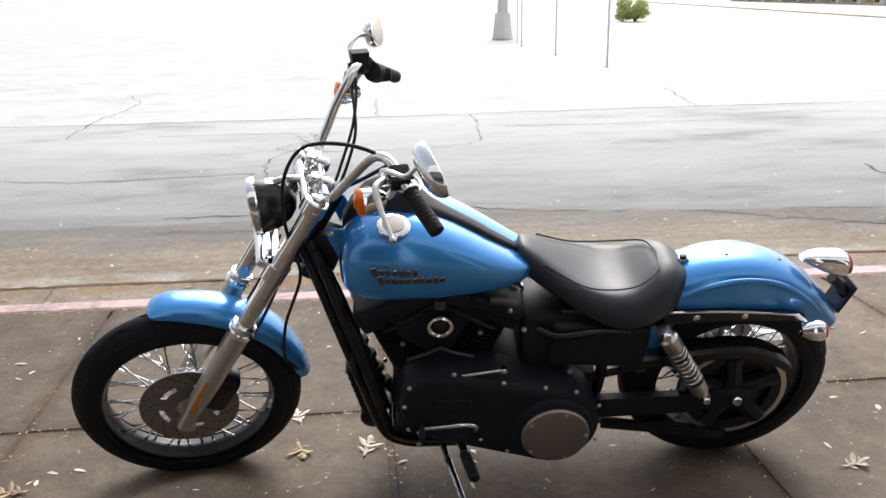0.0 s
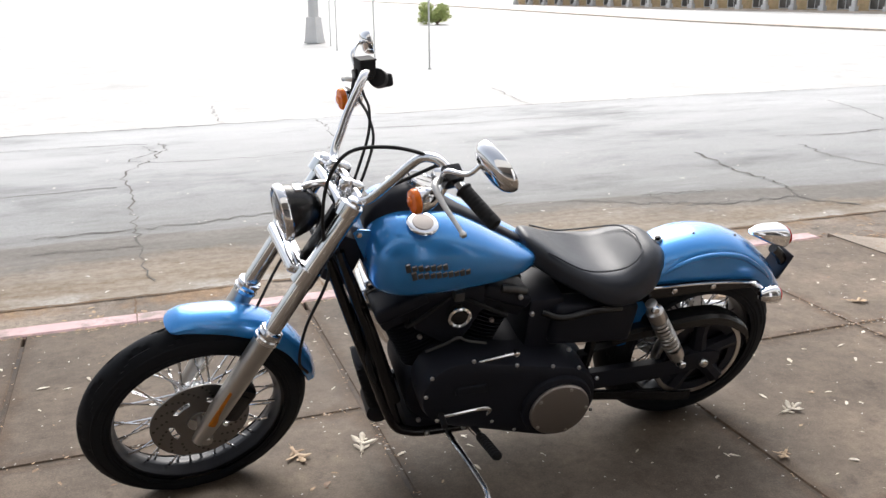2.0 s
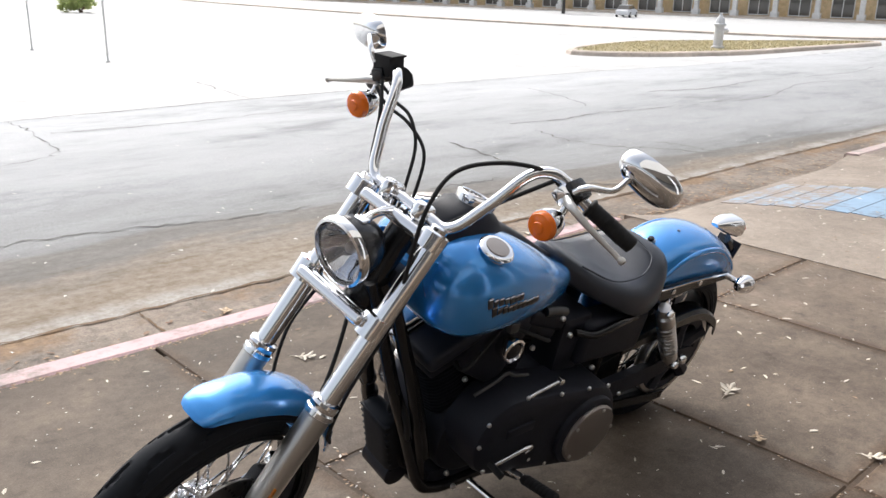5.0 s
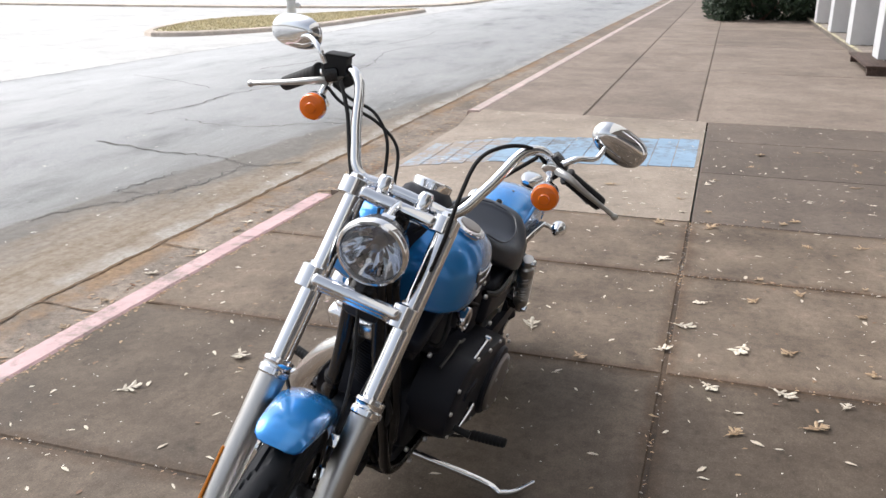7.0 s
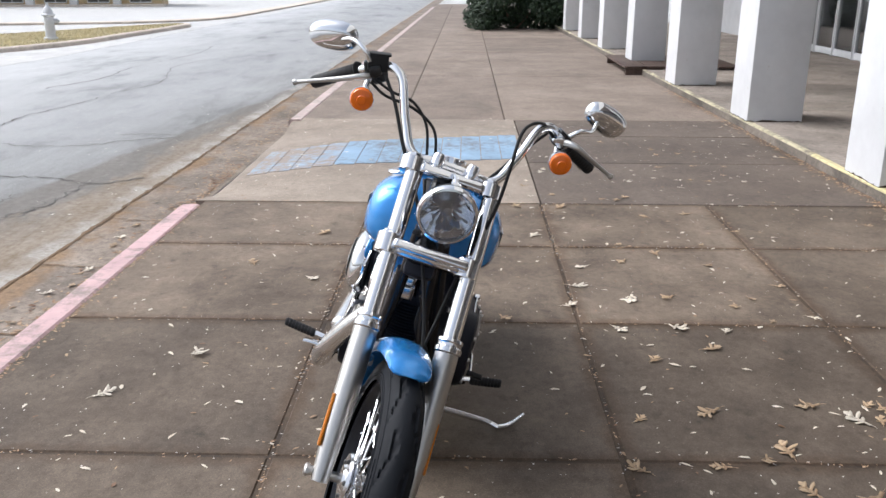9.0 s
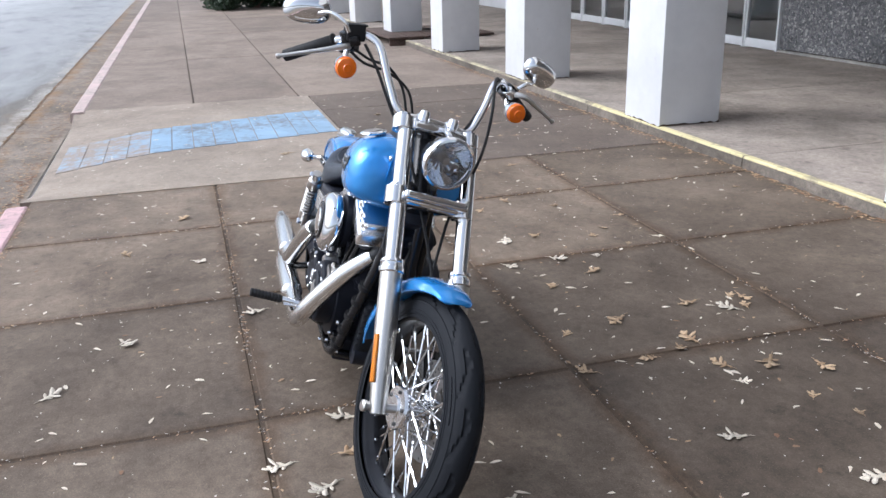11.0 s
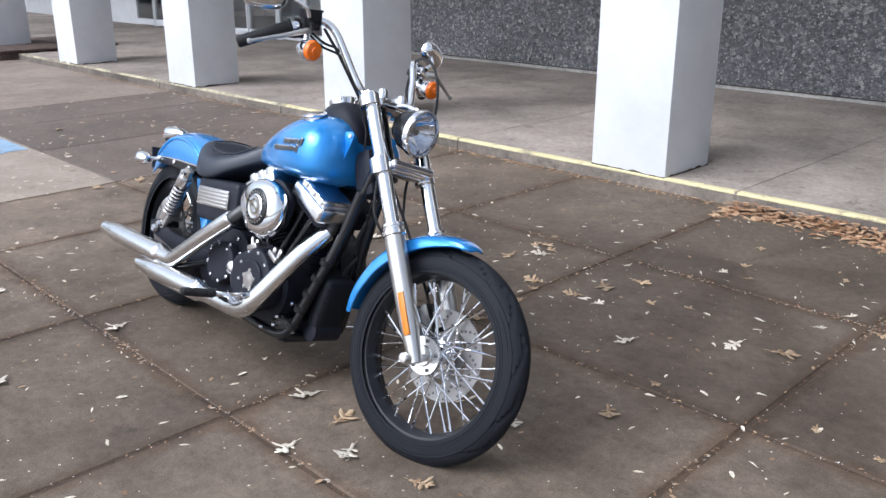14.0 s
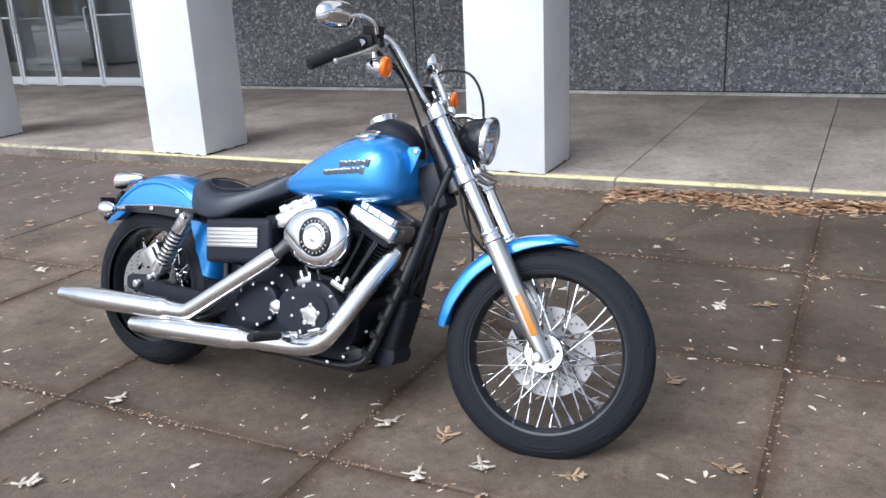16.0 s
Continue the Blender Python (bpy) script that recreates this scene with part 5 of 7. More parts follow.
rbox(bm, (-0.3385, -0.018, 0.590), (0.003, 0.084, 0.088), 0.001, turn_y(-22))
part("plate", bm, mat("faded_plate", (0.45, 0.47, 0.5), 0.45), pl, "pale rear plate")
bm = bmesh.new()
for k in range(6):
    rbox(bm, (-0.3405, -0.050 + 0.0128 * k, 0.590), (0.001, 0.009, 0.04), 0.0, turn_y(-22))
part("plate_bars", bm, M_DARK_STEEL, pl)
bm = bmesh.new()
tube(bm, [(-0.28, 0, 0.66), (-0.315, 0, 0.63), (-0.335, 0, 0.60)], 0.018, 8)
part("plate_bracket", bm, M_BLACK, pl)

# --- seat ---
def seat():
    xs = [0.672, 0.655, 0.60, 0.55, 0.50, 0.45, 0.40, 0.35, 0.305, 0.265, 0.225, 0.19, 0.172]
    top = [0.803, 0.822, 0.796, 0.766, 0.742, 0.726, 0.718, 0.722, 0.740, 0.757, 0.760, 0.741, 0.712]
    hw = [0.03, 0.06, 0.098, 0.125, 0.148, 0.165, 0.173, 0.172, 0.163, 0.147, 0.12, 0.08, 0.03]
    bot = [0.775, 0.76, 0.727, 0.70, 0.675, 0.65, 0.633, 0.628, 0.633, 0.643, 0.658, 0.678, 0.692]
    bm = bmesh.new()
    n = 26
    fx = np.linspace(0, 1, 40)
    src = np.linspace(0, 1, len(xs))

    def smooth(vals):
        q = smooth_path([(a, v, 0) for a, v in zip(src, vals)], 8)
        return np.interp(fx, [p.x for p in q], [p.y for p in q])

    X, T, H, B = smooth(xs), smooth(top), smooth(hw), smooth(bot)
    rings = []
    for x, t, h, b in zip(X, T, H, B):
        x, t, h, b = float(x), float(t), float(h), float(b)
        dish = 0.030 * math.exp(-((x - 0.42) / 0.10) ** 2)
        ring = []
        for k in range(n):
            a = 2 * math.pi * k / n
            cy, cz = math.cos(a), math.sin(a)
            y = h * math.copysign(abs(cy) ** 0.62, cy)
            if cz >= 0:
                crown = (t - b) * abs(cz) ** 0.55
                z = b + crown + dish * ((y / h) ** 2 - 0.35) * (abs(cz) ** 0.4)
            else:
                z = b - 0.018 * abs(cz) ** 0.6
            ring.append(V(x, y, z))
        rings.append(ring)
    loft(bm, rings)
    return part("seat", bm, M_SEAT, bike, "black vinyl solo seat with a dished middle", sharp=60)


st = seat()
for s in (1, -1):
    bm = bmesh.new()
    tube(bm, [(0.60, 0.083 * s, 0.788), (0.50, 0.118 * s, 0.740), (0.42, 0.128 * s, 0.729), (0.34, 0.12 * s, 0.735), (0.28, 0.08 * s, 0.757), (0.262, 0.0, 0.766)], 0.0028, 6)
    part("seam", bm, M_SEAT, st, "raised welt seam")

# --- tank ---
TANK_X = [0.628, 0.645, 0.69, 0.75, 0.83, 0.92, 1.0, 1.07, 1.115, 1.145, 1.162, 1.168]
TANK_TOP = [0.774, 0.790, 0.814, 0.850, 0.900, 0.947, 0.969, 0.968, 0.950, 0.922, 0.885, 0.85]
TANK_HW = [0.045, 0.085, 0.118, 0.146, 0.172, 0.193, 0.204, 0.205, 0.192, 0.167, 0.124, 0.06]
TANK_BOT = [0.752, 0.742, 0.732, 0.726, 0.722, 0.721, 0.723, 0.728, 0.736, 0.75, 0.772, 0.80]


def along(vals, n=44):
    q = smooth_path([(a, v, 0) for a, v in zip(np.linspace(0, 1, len(vals)), vals)], 8)
    return [float(v) for v in np.interp(np.linspace(0, 1, n), [p.x for p in q], [p.y for p in q])]


def tank_square(x):
    """How round the cross-section is: the tail is flat-topped, the front a dome."""
    return float(np.interp(x, [0.66, 0.96], [0.56, 0.76]))


def tank_ring(x, t, h, b, n=44):
    mid = b + (t - b) * 0.44
    e = tank_square(x)
    out = []
    for k in range(n):
        a = 2 * math.pi * k / n
        cy, cz = math.cos(a), math.sin(a)
        y = h * math.copysign(abs(cy) ** e, cy)
        z = mid + (t - mid) * abs(cz) ** e if cz >= 0 else mid - (mid - b) * abs(cz) ** 0.5
        if cz > 0:
            z -= 0.016 * math.exp(-(y / 0.04) ** 2) * min(1, h / 0.15)
        out.append((y, z))
    return out


def tank_side(x, z):
    """Half the tank's width at a place on its side."""
    h, t, b = (float(np.interp(x, TANK_X, v)) for v in (TANK_HW, TANK_TOP, TANK_BOT))
    e = tank_square(x)
    mid = b + (t - b) * 0.44
    k = ((z - mid) / (t - mid)) if z > mid else 0.0
    s_ = min(0.999, max(0.0, k)) ** (1 / e)
    return h * math.sqrt(1 - s_ * s_) ** e


bm = bmesh.new()
loft(bm, [[V(x, y, z) for y, z in tank_ring(x, t, h, b)] for x, t, h, b in zip(along(TANK_X), along(TANK_TOP), along(TANK_HW), along(TANK_BOT))])
tk = part("fuel_tank", bm, M_BLUE, bike, "metallic blue teardrop fuel tank", sharp=60)
for s in (1, -1):
    # thin blue tab with a bolt where the tank meets the frame neck
    bm = bmesh.new()
    loft(bm, [[V(x, (y + d) * s, z) for x, z in ((1.128, 0.80), (1.150, 0.795), (1.178, 0.865), (1.198, 0.918), (1.186, 0.93), (1.150, 0.925))] for y, d in ((0.088, 0.0), (0.088, 0.004))])
    part("tank_tab", bm, M_BLUE, tk, "blue mounting tab at the front of the tank")
    bolt(tk, (1.182, 0.092 * s, 0.915), (0, s, 0), 0.009, 0.008, M_CHROME)
for s, lab in ((1, "chrome fuel cap"), (-1, "chrome fuel gauge cap")):
    bm = bmesh.new()
    lathe(bm, [(-0.02, 0.036), (0.002, 0.036), (0.004, 0.043), (0.009, 0.045), (0.013, 0.042), (0.0142, 0.038), (0.0148, 0.03), (0.0155, 0.016), (0.0158, 0.001)], (1.016, 0.131 * s, 0.950), (-0.08, 0.30 * s, 1), 32)
    cap = part("fuel_cap", bm, M_CHROME, tk, lab)
    bm = bmesh.new()
    lathe(bm, [(0.0145, 0.030), (0.0172, 0.0295), (0.0178, 0.026), (0.0180, 0.001)], (1.016, 0.131 * s, 0.950), (-0.08, 0.30 * s, 1), 28)
    part("cap_face", bm, M_BRUSHED, cap, "dull round face of the cap")
    # badge: plain dark blocks with bright edges where the maker's lettering stands
    for x0, n, z0 in ((1.068, 7, 0.856), (1.050, 10, 0.832)):
        for k in range(n):
            x = x0 - k * 0.0178
            hh = 0.021 - 0.004 * (k % 2) + (0.007 if k == 0 else 0)
            z = z0 + 0.10 * (x - 1.0)
            y = s * (tank_side(x, z) + 0.0005)
            bm = bmesh.new()
            rbox(bm, (x, y, z), (0.0145, 0.005, hh), 0.0018, turn_y(14))
            part("badge_block", bm, M_DARK_STEEL, tk)
            bm = bmesh.new()
            rbox(bm, (x + 0.002, y + 0.0022 * s, z + hh / 2 - 0.0015), (0.0125, 0.002, 0.003), 0.0008, turn_y(14))
            part("badge_edge", bm, M_CHROME, tk)

# console and gauge
bm = bmesh.new()
xs = [0.645, 0.67, 0.72, 0.80, 0.87, 0.915, 0.95, 0.99, 1.04, 1.09, 1.13, 1.155]
zt = [0.792, 0.806, 0.836, 0.888, 0.928, 0.956, 0.992, 1.014, 1.022, 1.004, 0.962, 0.922]
hw = [0.016, 0.02, 0.024, 0.028, 0.033, 0.045, 0.06, 0.067, 0.066, 0.06, 0.05, 0.034]
zb = [0.775, 0.787, 0.812, 0.861, 0.90, 0.925, 0.938, 0.945, 0.94, 0.93, 0.91, 0.89]
rings = []
for x, t, h, b in zip(xs, zt, hw, zb):
    pts = [(-1.5, 0), (-1.12, 0.25), (-0.98, 0.6), (-0.8, 0.9), (-0.5, 1.0), (0.5, 1.0), (0.8, 0.9), (0.98, 0.6), (1.12, 0.25), (1.5, 0)]
    rings.append([V(x, a * h, b + (t - b) * c) for a, c in pts])
loft(bm, rings)
con = part("dash_console", bm, M_ENGINE, bike, "black dash console along the tank", sharp=60)
gax = V(-0.42, 0, 1).normalized()
gc = V(0.985, 0, 1.010)
bm = bmesh.new()
lathe(bm, [(-0.03, 0.046), (0.004, 0.052), (0.012, 0.052), (0.016, 0.048), (0.014, 0.044), (0.008, 0.043)], gc, gax, 36)
part("speedometer", bm, M_CHROME, con, "round speedometer with chrome bezel")
bm = bmesh.new()
lathe(bm, [(0.008, 0.044), (0.0095, 0.044), (0.0096, 0.001)], gc, gax, 32)
part("gauge_face", bm, M_WHITE_FACE, con, "pale gauge face")
bm = bmesh.new()
for k in range(14):
    a = math.radians(-130 + 20 * k)
    u = V(0, 1, 0)
    w = gax.cross(u)
    c = gc + gax * 0.0102 + 0.036 * (math.sin(a) * u + math.cos(a) * w)
    rbox(bm, c, (0.0025, 0.0025, 0.001), 0.0)
rbox(bm, gc + gax * 0.0105, (0.045, 0.003, 0.001), 0.0, turn_y(-22))
part("gauge_marks", bm, M_BLACK, con)

# --- front end (turned with the steering) ---
def fork_at(k, y):
    """A point on the fork leg's line, k metres up from the axle."""
    d = V(-math.sin(RAKE), 0, math.cos(RAKE))
    return V(1.668, y + 0.010 * max(0.0, 1 - k / 0.6), 0.318) + d * k


for s in (1, -1):
    y = 0.113 * s
    bm = bmesh.new()
    d = V(-math.sin(RAKE), 0, math.cos(RAKE))
    lathe(bm, [(-0.028, 0.006), (-0.026, 0.021), (0.0, 0.0235), (0.05, 0.0265), (0.10, 0.030), (0.20, 0.0318), (0.34, 0.0325), (0.375, 0.0325)], fork_at(0, y), d, 24)
    lg = part("fork_slider", bm, M_SATIN, bike, "satin aluminium fork slider", ST)
    bm = bmesh.new()
    lathe(bm, [(0.372, 0.0325), (0.376, 0.0365), (0.388, 0.037), (0.392, 0.033), (0.40, 0.033), (0.404, 0.0355), (0.412, 0.034), (0.416, 0.026)], fork_at(0, y), d, 24)
    part("dust_cover", bm, M_CHROME, lg, "chrome fork collar", ST)
    bm = bmesh.new()
    lathe(bm, [(0.41, 0.0245), (0.83, 0.0245), (0.835, 0.02)], fork_at(0, y), d, 24)
    part("fork_tube", bm, M_CHROME, bike, "chrome fork tube", ST)
    bm = bmesh.new()
    rbox(bm, fork_at(0.118, y) + V(0.004, 0.027 * s, 0.010), (0.022, 0.008, 0.135), 0.004, turn_y(-31))
    part("side_reflector", bm, M_REFLECTOR, lg, "long amber reflector", ST)
    bolt(lg, V(1.6599, 0.135 * s, 0.3055), (0, s, 0), 0.017, 0.012, M_STEEL, ST, "axle_end")
bm = bmesh.new()
tube(bm, [(1.6599, -0.14, 0.3055), (1.6599, 0.14, 0.3055)], 0.0125, 14, smooth=False)
part("front_axle", bm, M_STEEL, bike, m=ST)
# front caliper on the left leg
bm = bmesh.new()
cal = V(1.56, 0.075, 0.385)
rbox(bm, cal, (0.075, 0.075, 0.125), 0.016, turn_y(-35))
rbox(bm, cal + V(0.01, 0.034, 0.0), (0.05, 0.02, 0.10), 0.008, turn_y(-35))
part("front_caliper", bm, M_BLACK, bike, "black front brake caliper", ST)
# front fender
bm = bmesh.new()
pts = []
for a in (80.0, 80.8, 83, 88, 96, 110, 126, 142, 158, 167, 174):
    r = 0.374 + 0.004 * math.sin(math.radians((a - 77) * 1.8)) - 0.016 * max(0.0, (88 - a) / 8) ** 1.6
    pts.append((FW[0] + r * math.cos(math.radians(a)), FW[2] + r * math.sin(math.radians(a))))
loft(bm, fender(pts, [0.026, 0.042, 0.052, 0.058, 0.062, 0.065, 0.066, 0.065, 0.061, 0.056, 0.045], [0.008, 0.012, 0.018, 0.027, 0.036, 0.047, 0.052, 0.050, 0.046, 0.042, 0.034], crown=0.030))
ff = part("front_fender", bm, M_BLUE, bike, "metallic blue front fender", ST)
for s in (1, -1):
    bm = bmesh.new()
    rbox(bm, fork_at(0.30, 0.082 * s) + V(-0.012, 0, -0.01), (0.05, 0.034, 0.03), 0.006, turn_y(-31))
    rbox(bm, fork_at(0.21, 0.082 * s) + V(-0.02, 0, 0.0), (0.04, 0.034, 0.03), 0.006, turn_y(-31))
    part("fender_mount", bm, M_CHROME, ff, m=ST)

# triple clamps
for k, hh, mtl, lab in ((0.605, 0.05, M_CHROME, "chrome lower fork clamp"), (0.832, 0.038, M_CHROME, "chrome upper fork clamp")):
    bm = bmesh.new()
    d = V(-math.sin(RAKE), 0, math.cos(RAKE))
    for s in (1, -1):
        lathe(bm, [(-hh / 2 - 0.002, 0.026), (-hh / 2, 0.034), (hh / 2, 0.034), (hh / 2 + 0.004, 0.028)], fork_at(k, 0.113 * s), d, 24)
    rbox(bm, fork_at(k, 0) + V(0.006, 0, 0), (0.046 if k < 0.7 else 0.054, 0.19, hh * 0.8), 0.018 if k < 0.7 else 0.014, turn_y(-31.3), 4)
    tr = part("lower_fork_clamp" if k < 0.7 else "upper_fork_clamp", bm, mtl, bike, lab, ST)
    for s in (1, -1):
        bolt(tr, fork_at(k, 0.113 * s) + d * (hh / 2 + 0.002), d, 0.021, 0.014, M_CHROME, ST, "fork_cap")
# front trim bar across the lower clamp
bm = bmesh.new()
rbox(bm, fork_at(0.605, 0) + V(0.034, 0, 0.020), (0.026, 0.212, 0.028), 0.0125, turn_y(-31), 4)
part("clamp_cover", bm, M_CHROME, bike, "chrome cover bar across the fork", ST)
bm = bmesh.new()
d = V(-math.sin(RAKE), 0, math.cos(RAKE))
tube(bm, [fork_at(0.59, 0) - V(0.06, 0, 0.03), fork_at(0.84, 0) - V(0.06, 0, 0.03)], 0.036, 20, smooth=False)
part("steering_neck", bm, M_BLACK, bike, "black steering head")

# headlamp
M_REFL = mat("lamp_reflector", (0.86, 0.87, 0.90), 0.025, 1.0)
M_LENS.node_tree.nodes["Principled BSDF"].inputs["IOR"].default_value = 1.25
hl = V(1.372, 0, 0.972)


def lamp_turn(bm, profile, n, caps=True):
    """Turns a profile round the lamp's axis at the lamp's true size."""
    lathe(bm, [(d, r * 0.87) for d, r in profile], hl, hd, n, caps=caps)


hd = V(1, 0, -0.10).normalized()
bm = bmesh.new()
lamp_turn(bm, [(-0.098, 0.004), (-0.092, 0.03), (-0.075, 0.055), (-0.045, 0.076), (-0.01, 0.085), (0.004, 0.087)], 40, caps=False)
hb = part("headlamp", bm, M_BLACK, bike, "round black headlamp shell", ST)
bm = bmesh.new()
lamp_turn(bm, [(0.0, 0.088), (0.004, 0.093), (0.014, 0.094), (0.022, 0.09), (0.024, 0.083), (0.018, 0.081), (0.01, 0.082), (0.0, 0.088)], 44, caps=False)
part("headlamp_ring", bm, M_CHROME, hb, "chrome headlamp rim", ST)
bm = bmesh.new()
hu = V(0, 1, 0)
hw_ = hd.cross(hu)
rings = []
for r in np.linspace(0.0705, 0.012, 10):
    ring = []
    for k in range(60):
        a = 2 * math.pi * k / 60
        flute = 0.0011 * math.cos(15 * a + 4 * (r > 0.045)) * (r / 0.0705) * (1.0 if math.sin(a) * hw_.z < 0.2 else 0.45)
        ring.append(hl + hd * (0.008 - 0.060 * (1 - (r / 0.0705) ** 2) + flute) + hu * (r * math.cos(a)) + hw_ * (r * math.sin(a)))
    rings.append(ring)
loft(bm, rings, caps=False)
part("reflector", bm, M_REFL, hb, "bright fluted reflector", ST, sharp=12)
bm = bmesh.new()
lamp_turn(bm, [(-0.054, 0.018), (-0.014, 0.016), (-0.008, 0.013), (-0.006, 0.006), (-0.0058, 0.001)], 18)
part("bulb_shield", bm, M_STEEL, hb, m=ST)
bm = bmesh.new()
lamp_turn(bm, [(0.012, 0.081), (0.022, 0.07), (0.028, 0.045), (0.030, 0.003), (0.0275, 0.003), (0.0255, 0.045), (0.0195, 0.069), (0.0105, 0.079), (0.012, 0.081)], 36, caps=False)
part("headlamp_lens", bm, M_LENS, hb, "clear domed lens", ST)
bm = bmesh.new()
tube(bm, [hl + V(-0.03, 0, 0.066), hl + V(-0.07, 0, 0.076), hl + V(-0.12, 0, 0.072)], 0.0095, 10)
rbox(bm, hl + V(-0.03, 0, 0.070), (0.024, 0.03, 0.012), 0.004)
part("headlamp_bracket", bm, M_CHROME, hb, m=ST)

# handlebar, risers, controls
bar = []
half = [(1.205, 0.0, 1.052), (1.206, 0.07, 1.051), (1.203, 0.108, 1.049), (1.190, 0.135, 1.067), (1.166, 0.156, 1.105), (1.14, 0.178, 1.15), (1.098, 0.205, 1.212), (1.074, 0.232, 1.232), (1.055, 0.262, 1.228), (1.03, 0.315, 1.195)]
bm = bmesh.new()
tube(bm, [(0.945, -0.415, 1.105), (0.985, -0.375, 1.143)] + [(x, -y, z) for x, y, z in half[:0:-1]] + half + [(1.005, 0.372, 1.164), (0.99, 0.405, 1.145)], 0.0127, 14, 4)
part("handlebar", bm, M_CHROME, bike, "chrome tall pulled-back handlebar", ST)
for s in (1, -1):
    bm = bmesh.new()
    lathe(bm, [(0, 0.026), (0.012, 0.024), (0.035, 0.022), (0.04, 0.024)], (1.226, 0.05 * s, 1.005), (-0.38, 0, 0.92), 20)
    rbox(bm, (1.206, 0.05 * s, 1.052), (0.062, 0.036, 0.044), 0.018, turn_y(-24), 3)
    lathe(bm, [(0, 0.018), (0.024, 0.018), (0.032, 0.013), (0.034, 0.002)], (1.226, 0.05 * s, 1.052), (-0.2, 0, 0.98), 16)
    part("handlebar_riser", bm, M_CHROME, bike, "chrome handlebar riser", ST)

    def on(x, y, z):
        return V(x, y * s, z)

    g0 = on(1.026, 0.325, 1.191)
    g1 = on(0.981, 0.434, 1.144) if s > 0 else on(0.925, 0.436, 1.090)
    gdir = (g1 - g0).normalized()
    gl = (g1 - g0).length
    bm = bmesh.new()
    prof = [(0.0, 0.012), (0.002, 0.021), (0.006, 0.023), (0.012, 0.0185)]
    for k in range(9):
        u = 0.016 + k * (gl - 0.026) / 9
        prof += [(u, 0.0188), (u + 0.7 * (gl - 0.026) / 9, 0.019), (u + 0.85 * (gl - 0.026) / 9, 0.0183)]
    prof += [(gl - 0.009, 0.0188), (gl - 0.003, 0.018), (gl, 0.013), (gl + 0.001, 0.001)]
    lathe(bm, prof, g0, gdir, 20)
    part("grip", bm, M_GRIP, bike, "ribbed black rubber grip", ST)
    bm = bmesh.new()
    c = on(1.043, 0.292, 1.208)
    rbox(bm, c, (0.05, 0.048, 0.05), 0.010, Matrix.Rotation(radians(-28 * s), 3, "X"))
    sw = part("switch_housing", bm, M_BLACK, bike, "black switch housing", ST)
    for k in range(3):
        bm = bmesh.new()
        rbox(bm, c + V(-0.028, (0.012 - 0.012 * k) * s, 0.006 - 0.008 * k), (0.008, 0.009, 0.008), 0.002)
        part("switch_button", bm, M_GRIP, sw, m=ST)
    if s < 0:
        bm = bmesh.new()
        lathe(bm, [(-0.004, 0.012), (0.0, 0.027), (0.028, 0.028), (0.034, 0.024), (0.036, 0.018)], (1.022, -0.262, 1.203), gdir, 20)
        rbox(bm, (0.990, -0.282, 1.180), (0.05, 0.036, 0.040), 0.012, Matrix.Rotation(radians(28), 3, "X"))
        part("throttle_housing", bm, M_GRIP, bike, "black throttle housing", ST)
        bm = bmesh.new()
        rbox(bm, c + V(0.010, 0.008, 0.024), (0.05, 0.058, 0.05), 0.006, Matrix.Rotation(radians(14), 3, "X"))
        rbox(bm, c + V(0.010, 0.008, 0.047), (0.050, 0.058, 0.006), 0.002, Matrix.Rotation(radians(14), 3, "X"))
        part("brake_reservoir", bm, M_GRIP, bike, "black brake fluid reservoir", ST)
    # lever
    tip = V(1.089, 0.466, 1.164) if s > 0 else V(1.041, -0.483, 1.094)
    q = c + (V(0.060, 0.035, 0.004) if s > 0 else V(0.042, -0.03, -0.03))
    bm = bmesh.new()
    tube(bm, [c + V(0.03, 0.0, 0.0 if s > 0 else -0.02), q, q.lerp(tip, 0.35) + V(0.005, 0, 0), q.lerp(tip, 0.7) + V(0.002, 0, 0), tip], [0.010, 0.0095, 0.0072, 0.006, 0.0055], 10)
    lathe(bm, [(-0.008, 0.002), (-0.006, 0.007), (0, 0.009), (0.006, 0.007), (0.008, 0.002)], tip, (tip - q).normalized(), 12)
    part("hand_lever", bm, M_SATIN, bike, "polished hand lever", ST)
    bm = bmesh.new()
    rbox(bm, c + V(0.03, -0.008 * s, 0.0), (0.03, 0.036, 0.034), 0.008, Matrix.Rotation(radians(-28 * s), 3, "X"))
    part("lever_perch", bm, M_CHROME if s > 0 else M_BLACK, bike, m=ST)
    # mirror
    mc = on(0.993, 0.404, 1.304) if s > 0 else on(0.984, 0.432, 1.246)
    bm = bmesh.new()
    tube(bm, [c + V(0.03, 0.015 * s, 0.02), c + V(0.03, 0.04 * s, 0.045), c + V(0.0, 0.08 * s, 0.055), mc + V(0.02, -0.02 * s, -0.006)], [0.008, 0.007, 0.006, 0.006], 10)
    ms = part("mirror_stem", bm, M_CHROME, bike, "chrome mirror stem", ST)
    mk = 1.12
    mx = V(-1, -0.14 if s > 0 else 0.28, 0.26).normalized()
    my = V(-0.25 * s, 1, -0.28 * s).normalized()
    my = (my - mx * my.dot(mx)).normalized()
    mz = mx.cross(my)
    bm = bmesh.new()
    rings = []
